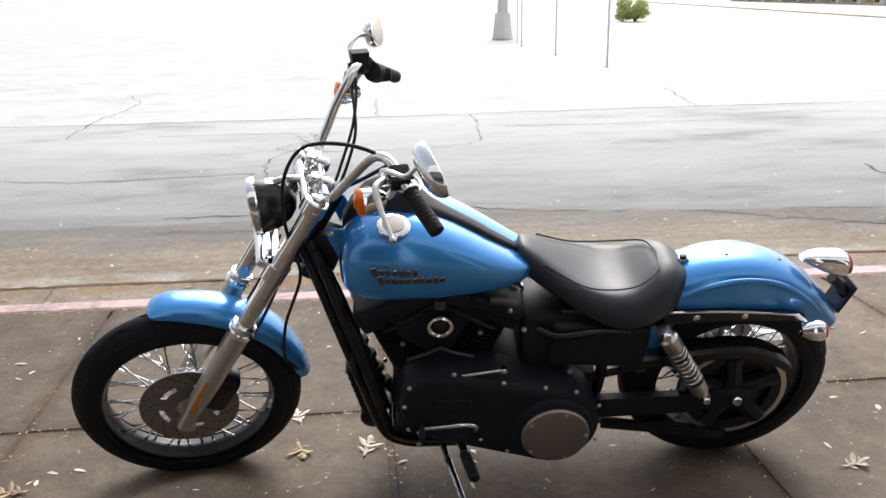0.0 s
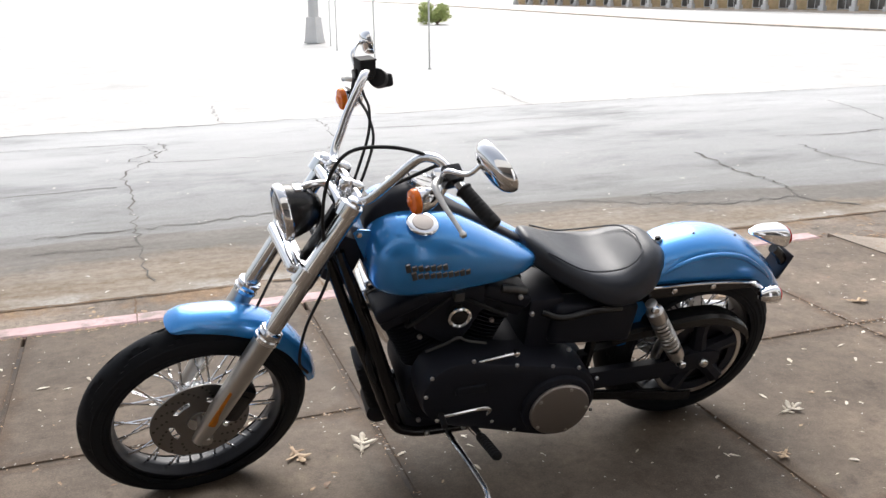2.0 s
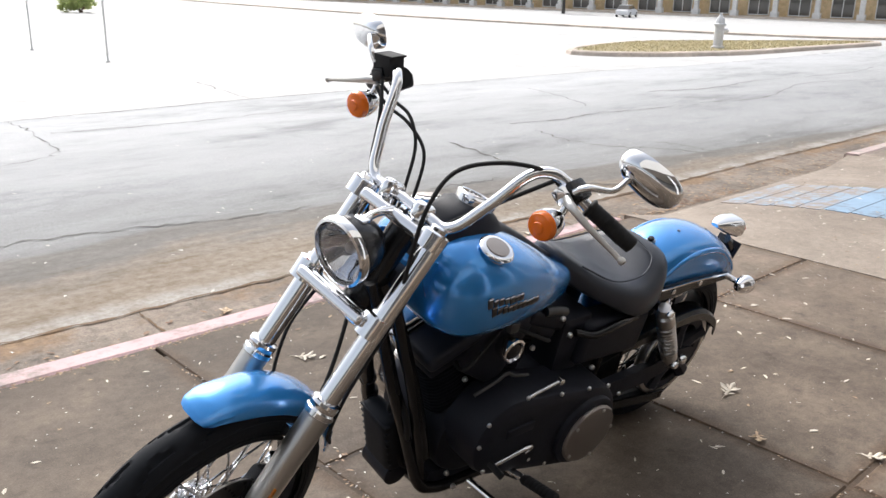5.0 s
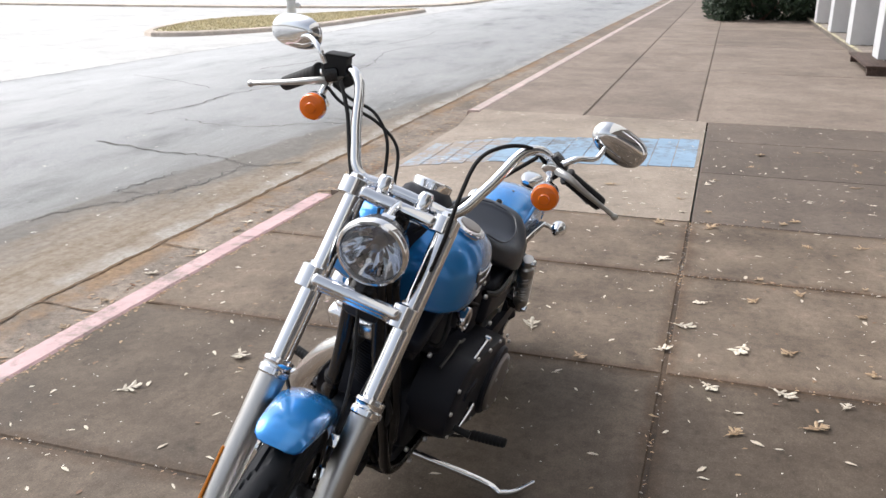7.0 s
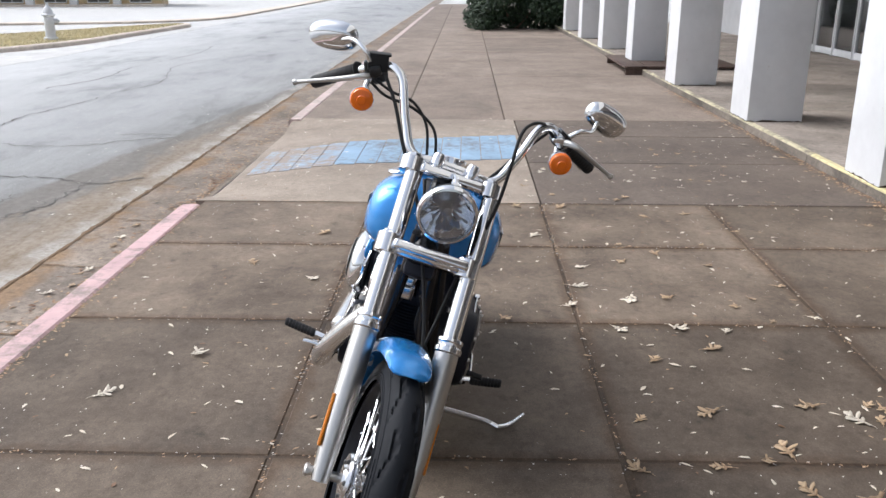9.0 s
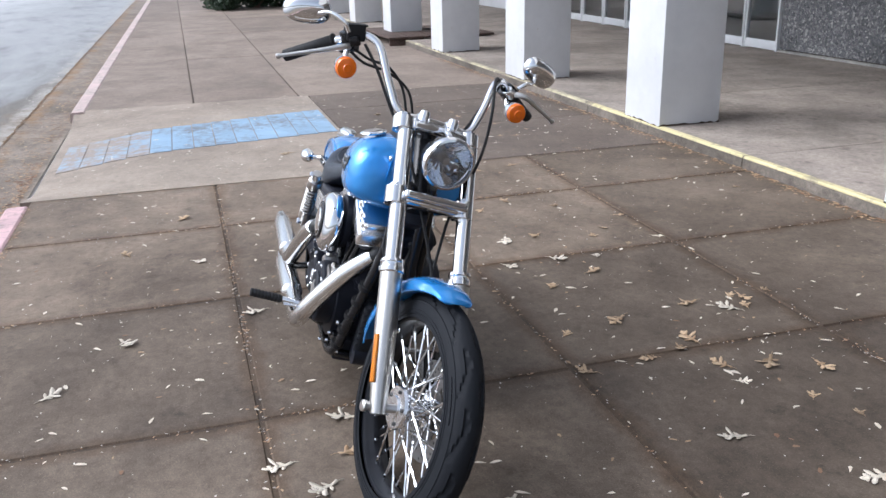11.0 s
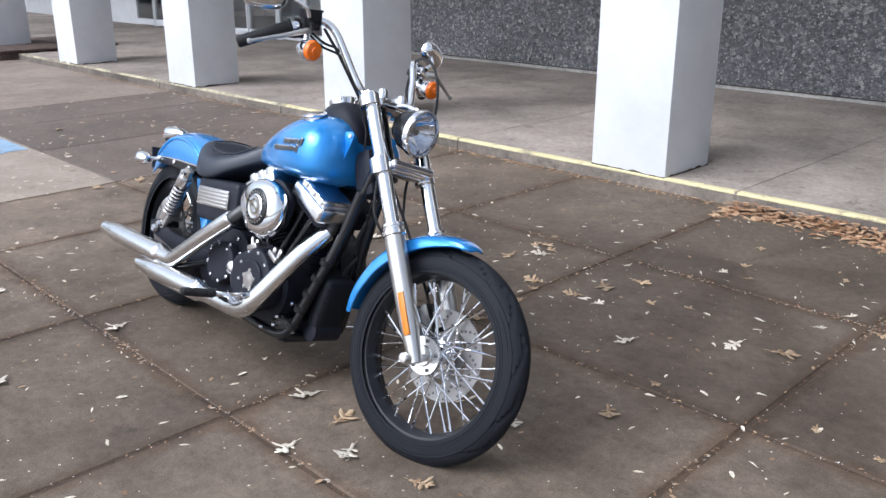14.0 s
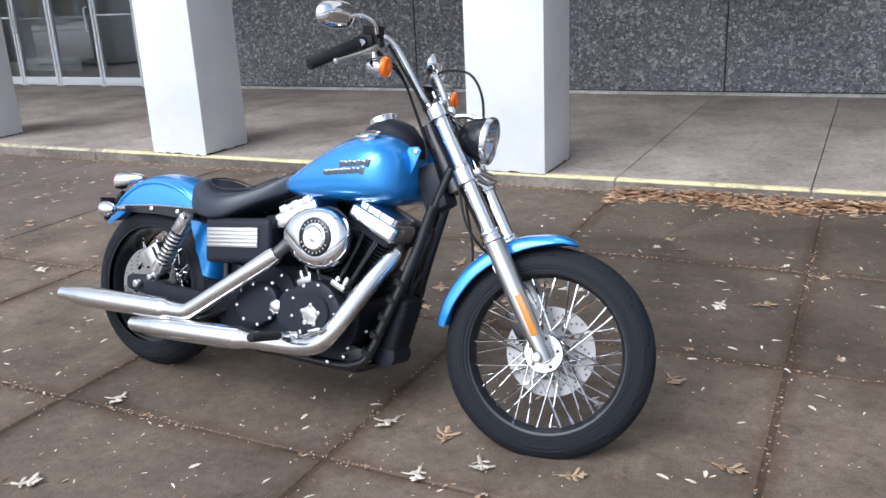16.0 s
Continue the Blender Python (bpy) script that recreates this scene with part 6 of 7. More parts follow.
    for dd, f in ((-0.030, 0.15), (-0.029, 0.40), (-0.026, 0.66), (-0.019, 0.86), (-0.008, 0.97), (0.0, 1.0), (0.006, 1.0), (0.008, 0.95)):
        ring = []
        for k in range(28):
            a = 2 * math.pi * k / 28
            r1 = mk * 0.066 * (1 + 0.12 * math.cos(a))
            cq = math.copysign(abs(math.cos(a)) ** 0.8, math.cos(a))
            sq = math.copysign(abs(math.sin(a)) ** 0.8, math.sin(a))
            ring.append(mc + mx * dd + my * (r1 * cq * f) + mz * (mk * 0.037 * sq * f * (1 + 0.16 * math.cos(a))))
        rings.append(ring)
    loft(bm, rings)
    part("mirror_shell", bm, M_CHROME, ms, "chrome teardrop mirror", ST)
    bm = bmesh.new()
    loft(bm, [[mc + mx * dd + my * (mk * 0.066 * (1 + 0.12 * math.cos(a)) * math.cos(a) * 0.9) + mz * (mk * 0.036 * math.sin(a) * 0.9 * (1 + 0.18 * math.cos(a))) for a in (2 * math.pi * k / 28 for k in range(28))] for dd in (0.0082, 0.0092)])
    part("mirror_glass", bm, M_CHROME, ms, m=ST)
    # turn signal
    tc = on(1.126, 0.297, 1.156) if s > 0 else on(1.103, 0.296, 1.128)
    bm = bmesh.new()
    tube(bm, [c + V(0.01, 0.0, -0.02), c + V(0.025, 0.002 * s, -0.045), tc + V(-0.03, 0, 0.006)], 0.009, 10)
    ts = part("signal_stalk", bm, M_CHROME, bike, "chrome signal stalk", ST)
    bm = bmesh.new()
    lathe(bm, [(-0.052, 0.003), (-0.048, 0.016), (-0.03, 0.028), (-0.01, 0.033), (0.004, 0.034), (0.006, 0.031)], tc, (1, 0, -0.05), 26)
    part("signal_shell", bm, M_CHROME, ts, "chrome turn signal shell", ST)
    bm = bmesh.new()
    lathe(bm, [(0.004, 0.0325), (0.014, 0.0325), (0.02, 0.029), (0.024, 0.016), (0.025, 0.001)], tc, (1, 0, -0.05), 26)
    lathe(bm, [(0.024, 0.014), (0.0275, 0.012), (0.028, 0.002)], tc, (1, 0, -0.05), 16)
    part("signal_lens", bm, M_AMBER, ts, "amber lens", ST)


# cables: some follow the steering
def cable(pts, r, name="cable", label="", m=ST, material=None):
    bm = bmesh.new()
    tube(bm, pts, r, 8, 6)
    part(name, bm, material or M_GRIP, bike, label, m)


cable([(1.05, 0.27, 1.205), (1.085, 0.225, 1.236), (1.165, 0.17, 1.24), (1.25, 0.13, 1.215), (1.30, 0.125, 1.14), (1.315, 0.13, 1.03), (1.305, 0.125, 0.92), (1.29, 0.11, 0.80), (1.345, 0.09, 0.62), (1.36, 0.075, 0.47), (1.33, 0.06, 0.40)], 0.0048, "clutch_cable", "black clutch cable looping over the bar")
cable([(1.075, -0.285, 1.175), (1.085, -0.235, 1.155), (1.09, -0.15, 1.150), (1.10, -0.075, 1.115), (1.13, -0.045, 1.04), (1.17, -0.03, 0.95), (1.19, -0.03, 0.88)], 0.0042, "throttle_cable", "black throttle cable")
cable([(1.07, -0.275, 1.185), (1.075, -0.22, 1.17), (1.085, -0.155, 1.165), (1.105, -0.10, 1.12), (1.14, -0.07, 1.04), (1.18, -0.045, 0.95)], 0.0042, "throttle_cable", "black throttle cable")
cable([(1.095, -0.255, 1.21), (1.13, -0.205, 1.15), (1.185, -0.15, 1.06), (1.25, -0.06, 0.93), (1.31, 0.0, 0.80), (1.40, 0.06, 0.64), (1.50, 0.08, 0.50), (1.55, 0.08, 0.43)], 0.005, "brake_hose", "black front brake hose")
cable([(1.06, 0.245, 1.215), (1.12, 0.175, 1.135), (1.18, 0.12, 1.07), (1.22, 0.05, 0.98)], 0.005, "wiring", "black control wiring")
cable([(1.33, -0.09, 0.80), (1.38, -0.11, 0.68), (1.45, -0.06, 0.60), (1.50, 0.02, 0.62)], 0.0045, "brake_hose")
# --- frame ---
def black_tube(name, pts, r, label="", n=12):
    bm = bmesh.new()
    tube(bm, pts, r, n)
    return part(name, bm, M_BLACK, bike, label)


for s in (1, -1):
    black_tube("down_tube", [(1.285, 0.03 * s, 0.87), (1.245, 0.036 * s, 0.76), (1.19, 0.052 * s, 0.58), (1.125, 0.082 * s, 0.38), (1.07, 0.106 * s, 0.22), (1.02, 0.115 * s, 0.178), (0.92, 0.118 * s, 0.166), (0.6, 0.118 * s, 0.175), (0.46, 0.112 * s, 0.22), (0.42, 0.105 * s, 0.34), (0.40, 0.10 * s, 0.52), (0.36, 0.10 * s, 0.60)], 0.0165, "black frame rail")
black_tube("backbone", [(1.27, 0, 0.86), (1.0, 0, 0.80), (0.7, 0, 0.74), (0.42, 0, 0.65)], 0.026, "black frame backbone")
black_tube("cross_tube", [(1.035, -0.11, 0.18), (1.04, 0, 0.172), (1.035, 0.11, 0.18)], 0.015)
# box in front of the engine
bm = bmesh.new()
rbox(bm, (1.125, 0.0, 0.325), (0.065, 0.125, 0.20), 0.03, turn_y(14), 4)
reg = part("voltage_regulator", bm, M_RUBBER, bike, "black finned regulator ahead of the engine")
for k in range(8):
    bm = bmesh.new()
    rbox(bm, (1.168 - 0.0065 * k, 0.0, 0.405 - 0.024 * k), (0.016, 0.12, 0.006), 0.002, turn_y(14))
    part("fin", bm, M_RUBBER, reg)
for k, (y, b) in enumerate(((0.045, 0.025), (0.07, -0.03))):
    bm = bmesh.new()
    tube(bm, [(1.20, y * 0.6, 0.66), (1.165 + b * 0.3, y + b, 0.54), (1.14, y - b, 0.43), (1.10 + b * 0.4, y + b * 0.6, 0.28), (1.05, y, 0.20)], 0.0075 + 0.002 * (k % 2), 8)
    part("hose", bm, M_GRIP, bike, "black hose between the frame tubes")
black_tube("wiring_loom", [(1.25, 0.03, 0.86), (1.205, 0.05, 0.76), (1.15, 0.075, 0.60), (1.10, 0.095, 0.44), (1.06, 0.10, 0.30)], 0.018, "black wrapped wiring beside the frame")
black_tube("wiring_loom", [(1.23, 0.05, 0.84), (1.19, 0.07, 0.70), (1.14, 0.09, 0.54), (1.09, 0.10, 0.36), (1.05, 0.10, 0.20)], 0.015)
for k in range(5):
    bm = bmesh.new()
    p = V(1.154 - 0.022 * k, -0.074 - 0.008 * k, 0.475 - 0.062 * k)
    lathe(bm, [(-0.010, 0.019), (-0.009, 0.0235), (0.009, 0.0235), (0.010, 0.019)], p, V(0.34, 0.02, 1), 14)
    part("cable_clip", bm, M_GRIP, bike)
black_tube("cable_conduit", [(1.235, -0.045, 0.74), (1.192, -0.056, 0.58), (1.147, -0.076, 0.44), (1.098, -0.098, 0.30)], 0.0185, "black conduit strapped to the frame tube")
bm = bmesh.new()
rbox(bm, (1.215, 0.0, 0.80), (0.09, 0.09, 0.16), 0.02, turn_y(-25))
part("neck_gusset", bm, M_ENGINE, bike, "black frame gusset behind the steering head")
bm = bmesh.new()
lathe(bm, [(-0.06, 0.02), (-0.055, 0.04), (0.055, 0.04), (0.06, 0.02)], (1.10, 0.0, 0.215), (0, 1, 0), 24)
part("oil_filter", bm, M_ENGINE, bike, "black oil filter")

# --- engine ---
CR = V(0.895, 0, 0.29)
bm = bmesh.new()
hull_plate(bm, [(0.90, 0.33, 0.135), (0.84, 0.33, 0.14)], -0.13, 0.12, 0.02)
part("crankcase", bm, M_ENGINE, bike, "black crankcase of the V-twin engine")
bm = bmesh.new()
rbox(bm, (0.80, 0, 0.185), (0.46, 0.22, 0.085), 0.02)
part("oil_pan", bm, M_ENGINE, bike)
bm = bmesh.new()
hull_plate(bm, [(0.57, 0.33, 0.13), (0.66, 0.35, 0.12), (0.50, 0.31, 0.10)], -0.14, 0.11, 0.02)
part("gearbox", bm, M_ENGINE, bike, "black gearbox")
for name_, ang in (("front_cylinder", 23.0), ("rear_cylinder", -23.0)):
    ax = V(math.sin(radians(ang)), 0, math.cos(radians(ang)))
    bm = bmesh.new()
    nf = 15
    prof_rings = []
    R3 = turn_y(ang)
    for k in range(nf):
        d0 = 0.155 + k * 0.0135
        for dd, hs in ((0, 0.062), (0.002, 0.084), (0.005, 0.084), (0.007, 0.062), (0.0125, 0.062)):
            ring = []
            for q in range(28):
                a = 2 * math.pi * q / 28
                ca, sa = math.cos(a), math.sin(a)
                f = hs / max(abs(ca), abs(sa)) ** 0.45
                ring.append(CR + ax * (d0 + dd) + R3 @ V(f * ca, f * sa * 1.05, 0))
            prof_rings.append(ring)
    loft(bm, prof_rings)
    cyl = part(name_, bm, M_ENGINE, bike, "black finned cylinder", sharp=25)
    bm = bmesh.new()
    rbox(bm, CR + ax * 0.375, (0.165, 0.23, 0.045), 0.014, R3)
    part("cylinder_head", bm, M_ENGINE, cyl)
    bm = bmesh.new()
    rbox(bm, CR + ax * 0.412 + V(0, 0.068, 0), (0.168, 0.12, 0.048), 0.016, R3, 3)
    part("rocker_box_end", bm, M_ENGINE, cyl)
    bm = bmesh.new()
    rbox(bm, CR + ax * 0.408 + V(0, -0.066, 0), (0.196, 0.140, 0.058), 0.016, R3, 3)
    rbox(bm, CR + ax * 0.443 + V(0, -0.060, 0), (0.160, 0.124, 0.034), 0.014, R3, 3)
    for k in range(3):
        rbox(bm, CR + ax * 0.440 + R3 @ V(-0.055 + 0.055 * k, -0.118, 0), (0.036, 0.020, 0.040), 0.009, R3, 3)
    rk = part("rocker_cover", bm, M_ROCKER, cyl, "chrome rocker cover")
    for sx in (-0.068, 0.068):
        for sy in (-0.105, -0.02):
            bolt(rk, CR + ax * 0.436 + R3 @ V(sx, sy, 0), ax, 0.008, 0.008, M_CHROME)
    # pushrod tubes on the right
    for k in (-1, 1):
        bm = bmesh.new()
        b0 = CR + V(0.10 * math.sin(radians(ang)) * 1.2 + 0.022 * k, -0.125, 0.125)
        tube(bm, [b0, CR + ax * 0.37 + R3 @ V(0.03 * k, -0.10, 0)], 0.0105, 12, smooth=False)
        part("pushrod_tube", bm, M_BLACK, cyl, "pushrod tube")
    # lifter block
    bm = bmesh.new()
    rbox(bm, CR + V(0.18 * math.sin(radians(ang)), -0.15, 0.155), (0.062, 0.05, 0.022), 0.007, R3)
    for dx in (-0.018, 0.018):
        lathe(bm, [(0, 0.0095), (0.022, 0.0095), (0.028, 0.006)], CR + V(0.18 * math.sin(radians(ang)) + dx, -0.155, 0.16), ax, 12)
    part("lifter_block", bm, M_STEEL, cyl, "chrome lifter cover")
    # spark plug and lead
    bm = bmesh.new()
    tube(bm, [CR + ax * 0.36 + R3 @ V(0.0, 0.10, 0), CR + ax * 0.365 + R3 @ V(0.0, 0.155, 0.005), V(0.90, 0.12, 0.70)], 0.006, 8)
    part("plug_lead", bm, M_GRIP, cyl)
# intake manifold
bm = bmesh.new()
tube(bm, [(0.80, -0.02, 0.62), (0.895, -0.03, 0.63), (0.99, -0.02, 0.62)], 0.026, 12)
tube(bm, [(0.895, -0.03, 0.63), (0.895, -0.12, 0.62), (0.895, -0.18, 0.615)], 0.034, 14)
part("intake_manifold", bm, M_DARK_STEEL, bike)

# cam cover and gear cover on the right
bm = bmesh.new()
hull_plate(bm, [(0.885, 0.355, 0.098), (0.90, 0.335, 0.10), (0.80, 0.33, 0.085)], -0.12, -0.185, 0.014)
cam_cover = part("cam_cover", bm, M_ENGINE, bike, "black cam cover with a silver emblem")
bm = bmesh.new()
lathe(bm, [(0, 0.07), (0.008, 0.07), (0.012, 0.066), (0.0125, 0.002)], (0.882, -0.184, 0.340), (0, -1, 0), 32)
part("timer_cover", bm, M_ENGINE, cam_cover)
bm = bmesh.new()
for k in range(5):
    a = 2 * math.pi * k / 5 + math.pi / 2
    lathe(bm, [(0, 0.0085), (0.004, 0.008), (0.005, 0.004)], (0.880 + 0.034 * math.cos(a), -0.197, 0.335 + 0.034 * math.sin(a)), (0, -1, 0), 10)
lathe(bm, [(0, 0.031), (0.003, 0.031), (0.004, 0.028), (0.003, 0.024), (0.004, 0.02), (0.0045, 0.002)], (0.880, -0.197, 0.335), (0, -1, 0), 28)
part("emblem", bm, M_STEEL, cam_cover, "silver five-pointed emblem")
for k in range(9):
    a = 2 * math.pi * k / 9
    bolt(cam_cover, (0.882 + 0.091 * math.cos(a), -0.184, 0.35 + 0.09 * math.sin(a)), (0, -1, 0), 0.007, 0.007, M_CHROME)
bm = bmesh.new()
hull_plate(bm, [(0.605, 0.33, 0.082), (0.65, 0.345, 0.07)], -0.13, -0.178, 0.012)
gear_cover = part("gear_cover", bm, M_ENGINE, bike, "black gearbox side cover")
for k in range(8):
    a = 2 * math.pi * k / 8 + 0.2
    bolt(gear_cover, (0.622 + 0.085 * math.cos(a), -0.176, 0.335 + 0.072 * math.sin(a)), (0, -1, 0), 0.0075, 0.007, M_CHROME)
bm = bmesh.new()
lathe(bm, [(0, 0.026), (0.018, 0.026), (0.024, 0.018), (0.025, 0.002)], (0.715, -0.165, 0.338), (0, -1, 0), 20)
part("starter_end", bm, M_CHROME, gear_cover, "chrome cap")

# primary cover on the left
bm = bmesh.new()
hull_plate(bm, [(0.89, 0.398, 0.125), (0.57, 0.313, 0.142)], 0.10, 0.231, 0.026)
prim = part("primary_cover", bm, M_ENGINE, bike, "black primary drive cover")
bm = bmesh.new()
hull_plate(bm, [(0.57, 0.31, 0.118)], 0.222, 0.247, 0.01)
part("clutch_boss", bm, M_ENGINE, prim)
bm = bmesh.new()
lathe(bm, [(0, 0.099), (0.008, 0.1), (0.014, 0.096), (0.0165, 0.085), (0.018, 0.002)], (0.565, 0.245, 0.305), (0, 1, 0), 48)
part("derby_cover", bm, M_BRUSHED, prim, "round brushed metal clutch cover")
for k in range(5):
    a = 2 * math.pi * k / 5 + 0.6
    bolt(prim, (0.565 + 0.088 * math.cos(a), 0.261, 0.305 + 0.088 * math.sin(a)), (0, 1, 0), 0.006, 0.004)
for x, z in ((0.985, 0.47), (1.0, 0.40), (0.96, 0.30), (0.86, 0.515), (0.78, 0.265), (0.72, 0.478), (0.60, 0.455), (0.44, 0.38), (0.44, 0.25), (0.70, 0.215), (0.51, 0.435)):
    bolt(prim, (x, 0.227, z + 0.013), (0, 1, 0), 0.0065, 0.007, M_STEEL)
bm = bmesh.new()
rbox(bm, (0.86, 0.233, 0.423), (0.10, 0.012, 0.03), 0.004, turn_y(0))
part("inspection_cover", bm, M_ENGINE, prim)

# cover plate, horn and brackets on the left
bm = bmesh.new()
hull_plate(bm, [(0.83, 0.68, 0.045), (0.97, 0.69, 0.045), (0.90, 0.56, 0.05), (0.99, 0.60, 0.03)], 0.06, 0.125, 0.02)
part("left_engine_cover", bm, M_ENGINE, bike, "black cover between the cylinders")
bm = bmesh.new()
lathe(bm, [(-0.05, 0.02), (-0.03, 0.034), (0.0, 0.037), (0.006, 0.036), (0.009, 0.03), (0.005, 0.024), (0.001, 0.022)], (0.895, 0.165, 0.648), (0, 1, 0), 32)
hn = part("horn", bm, M_CHROME, bike, "round horn with a chrome ring")
bm = bmesh.new()
lathe(bm, [(0.0, 0.024), (0.006, 0.022), (0.009, 0.012), (0.010, 0.002)], (0.895, 0.165, 0.648), (0, 1, 0), 24)
part("horn_centre", bm, M_BLACK, hn)
bm = bmesh.new()
rbox(bm, (0.895, 0.13, 0.71), (0.03, 0.05, 0.03), 0.004)
part("horn_bracket", bm, M_DARK_STEEL, hn)
bm = bmesh.new()
tube(bm, [(0.99, 0.16, 0.53), (0.93, 0.165, 0.555), (0.895, 0.168, 0.575), (0.86, 0.165, 0.555), (0.80, 0.16, 0.535)], 0.0045, 8)
part("shift_bracket_wire", bm, M_DARK_STEEL, bike)
bm = bmesh.new()
tube(bm, [(0.84, 0.212, 0.507), (0.72, 0.212, 0.524)], 0.0055, 10, smooth=False)
lathe(bm, [(-0.012, 0.004), (-0.008, 0.01), (0.008, 0.01), (0.012, 0.004)], (0.72, 0.212, 0.524), (0, 1, 0), 12)
part("shift_rod", bm, M_CHROME, bike, "chrome gear linkage rod")

# --- air cleaner ---
ac = V(0.893, -0.160, 0.612)
bm = bmesh.new()
rings = []
for dy, f in ((0.0, 0.86), (0.004, 0.95), (0.012, 1.0), (0.034, 1.0), (0.049, 0.94), (0.060, 0.80), (0.065, 0.64)):
    ring = []
    for k in range(44):
        a = 2 * math.pi * k / 44
        ca, sa = math.cos(a), math.sin(a)
        fwd_r, back_r = 0.113, 0.158
        x = (fwd_r if ca > 0 else back_r) * ca
        z = 0.099 * math.copysign(abs(sa) ** (0.9 if ca > 0 else 1.12), sa) + (0.012 * sa if sa < 0 else 0)
        ring.append(ac + V(x * (f if ca > 0 else 0.25 * f + 0.75 * f * f), -dy, z * f - 0.008))
    rings.append(ring)
loft(bm, rings)
acl = part("air_cleaner", bm, M_CHROME, bike, "rounded chrome air cleaner cover", sharp=60)
c = ac + V(0.004, -0.063, -0.008)
bm = bmesh.new()
lathe(bm, [(0, 0.066), (0.005, 0.066), (0.008, 0.062), (0.009, 0.045)], c, (0, -1, 0), 40)
part("insert_ring", bm, M_BLACK, acl, "black ring with raised lettering bars")
for k in range(22):
    if k % 11 in (0, 10):
        continue
    a = 2 * math.pi * k / 22 + 0.14
    bm = bmesh.new()
    rbox(bm, c + V(0.054 * math.cos(a), -0.0088, 0.054 * math.sin(a)), (0.003, 0.0016, 0.0075), 0.0, turn_y(90 - math.degrees(a)))
    part("ring_bar", bm, M_STEEL, acl)
bm = bmesh.new()
lathe(bm, [(0.004, 0.046), (0.010, 0.046), (0.013, 0.04), (0.011, 0.03), (0.013, 0.014), (0.0135, 0.001)], c, (0, -1, 0), 32)
part("insert_centre", bm, M_CHROME, acl, "polished round centre")
bm = bmesh.new()
lathe(bm, [(0.0, 0.09), (0.02, 0.095), (0.04, 0.06)], (0.893, -0.130, 0.612), (0, -1, 0), 30)
part("backing_plate", bm, M_ENGINE, acl)

# --- exhausts ---
M_CHROME_SOFT = smudged("hazed_chrome", (0.80, 0.80, 0.80), 0.12, 1.0, 0.14)


def exhaust(name, pts, rs, tip0, tip1, label):
    bm = bmesh.new()
    tube(bm, pts, rs, 22, 7)
    e = part(name, bm, M_CHROME_SOFT, bike, label)
    bm = bmesh.new()
    d = (Vector(tip1) - Vector(tip0))
    L = d.length
    lathe(bm, [(-0.03, 0.030), (0.0, 0.034), (0.012, 0.036), (0.018, 0.0405), (0.03, 0.042), (L * 0.55, 0.042), (L - 0.145, 0.0415), (L - 0.13, 0.040), (L - 0.02, 0.027), (L, 0.0265), (L + 0.001, 0.022), (L - 0.05, 0.021), (L - 0.051, 0.001)], tip0, d, 28)
    part("muffler", bm, M_CHROME_SOFT, e, "slash tapered steel muffler")
    return e


ex1 = exhaust("rear_exhaust", [(0.735, -0.218, 0.528), (0.72, -0.221, 0.516), (0.64, -0.228, 0.46), (0.48, -0.23, 0.355), (0.385, -0.23, 0.293), (0.34, -0.23, 0.272), (0.25, -0.23, 0.268)], [0.029, 0.031, 0.032, 0.032, 0.032, 0.032, 0.032], (0.26, -0.228, 0.268), (-0.345, -0.222, 0.246), "chrome rear exhaust pipe sweeping back")
ex2 = exhaust("front_exhaust", [(1.122, -0.064, 0.572), (1.110, -0.088, 0.545), (1.085, -0.135, 0.486), (1.045, -0.190, 0.390), (1.005, -0.228, 0.308), (0.955, -0.240, 0.254), (0.87, -0.235, 0.232), (0.72, -0.23, 0.222), (0.62, -0.23, 0.217)], [0.028, 0.030, 0.032, 0.032, 0.032, 0.032, 0.032, 0.032, 0.032], (0.63, -0.23, 0.217), (0.075, -0.23, 0.186), "chrome front exhaust pipe running low")
for e, pts in ((ex1, [(0.76, -0.09, 0.62), (0.762, -0.15, 0.60), (0.752, -0.20, 0.555), (0.725, -0.219, 0.52)]), (ex2, [(1.06, -0.035, 0.625), (1.10, -0.04, 0.615), (1.120, -0.060, 0.580), (1.108, -0.092, 0.54)])):
    bm = bmesh.new()
    tube(bm, pts, 0.022, 14)
    part("header_pipe", bm, M_DARK_STEEL, e, "heat-dulled header pipe")
for e, pts in ((ex1, [(0.70, -0.245, 0.485), (0.48, -0.255, 0.34), (0.36, -0.255, 0.262)]), (ex2, [(1.085, -0.163, 0.48), (1.045, -0.217, 0.385), (1.01, -0.255, 0.30)])):
    bm = bmesh.new()
    tube(bm, pts, 0.003, 6)
    part("shield_clamp", bm, M_STEEL, e)
black_tube("exhaust_bracket", [(0.45, -0.13, 0.29), (0.40, -0.19, 0.26), (0.33, -0.215, 0.235)], 0.014)

# --- side covers ---
bm = bmesh.new()
rbox(bm, (0.50, -0.115, 0.548), (0.31, 0.10, 0.165), 0.022, turn_y(-5), 3)
bb = part("battery_cover", bm, M_ENGINE, bike, "black side box with a ribbed chrome panel")
bm = bmesh.new()
rbox(bm, (0.485, -0.168, 0.558), (0.24, 0.012, 0.072), 0.004, turn_y(-5))
rp = part("side_panel", bm, M_STEEL, bb, "ribbed polished panel")
for k in range(5):
    bm = bmesh.new()
    rbox(bm, (0.485, -0.1745, 0.530 + 0.0135 * k), (0.232, 0.006, 0.008), 0.0025, turn_y(-5))
    part("rib", bm, M_STEEL, rp)
bm = bmesh.new()
rbox(bm, (0.44, 0.11, 0.545), (0.29, 0.09, 0.15), 0.026, turn_y(-5), 3)
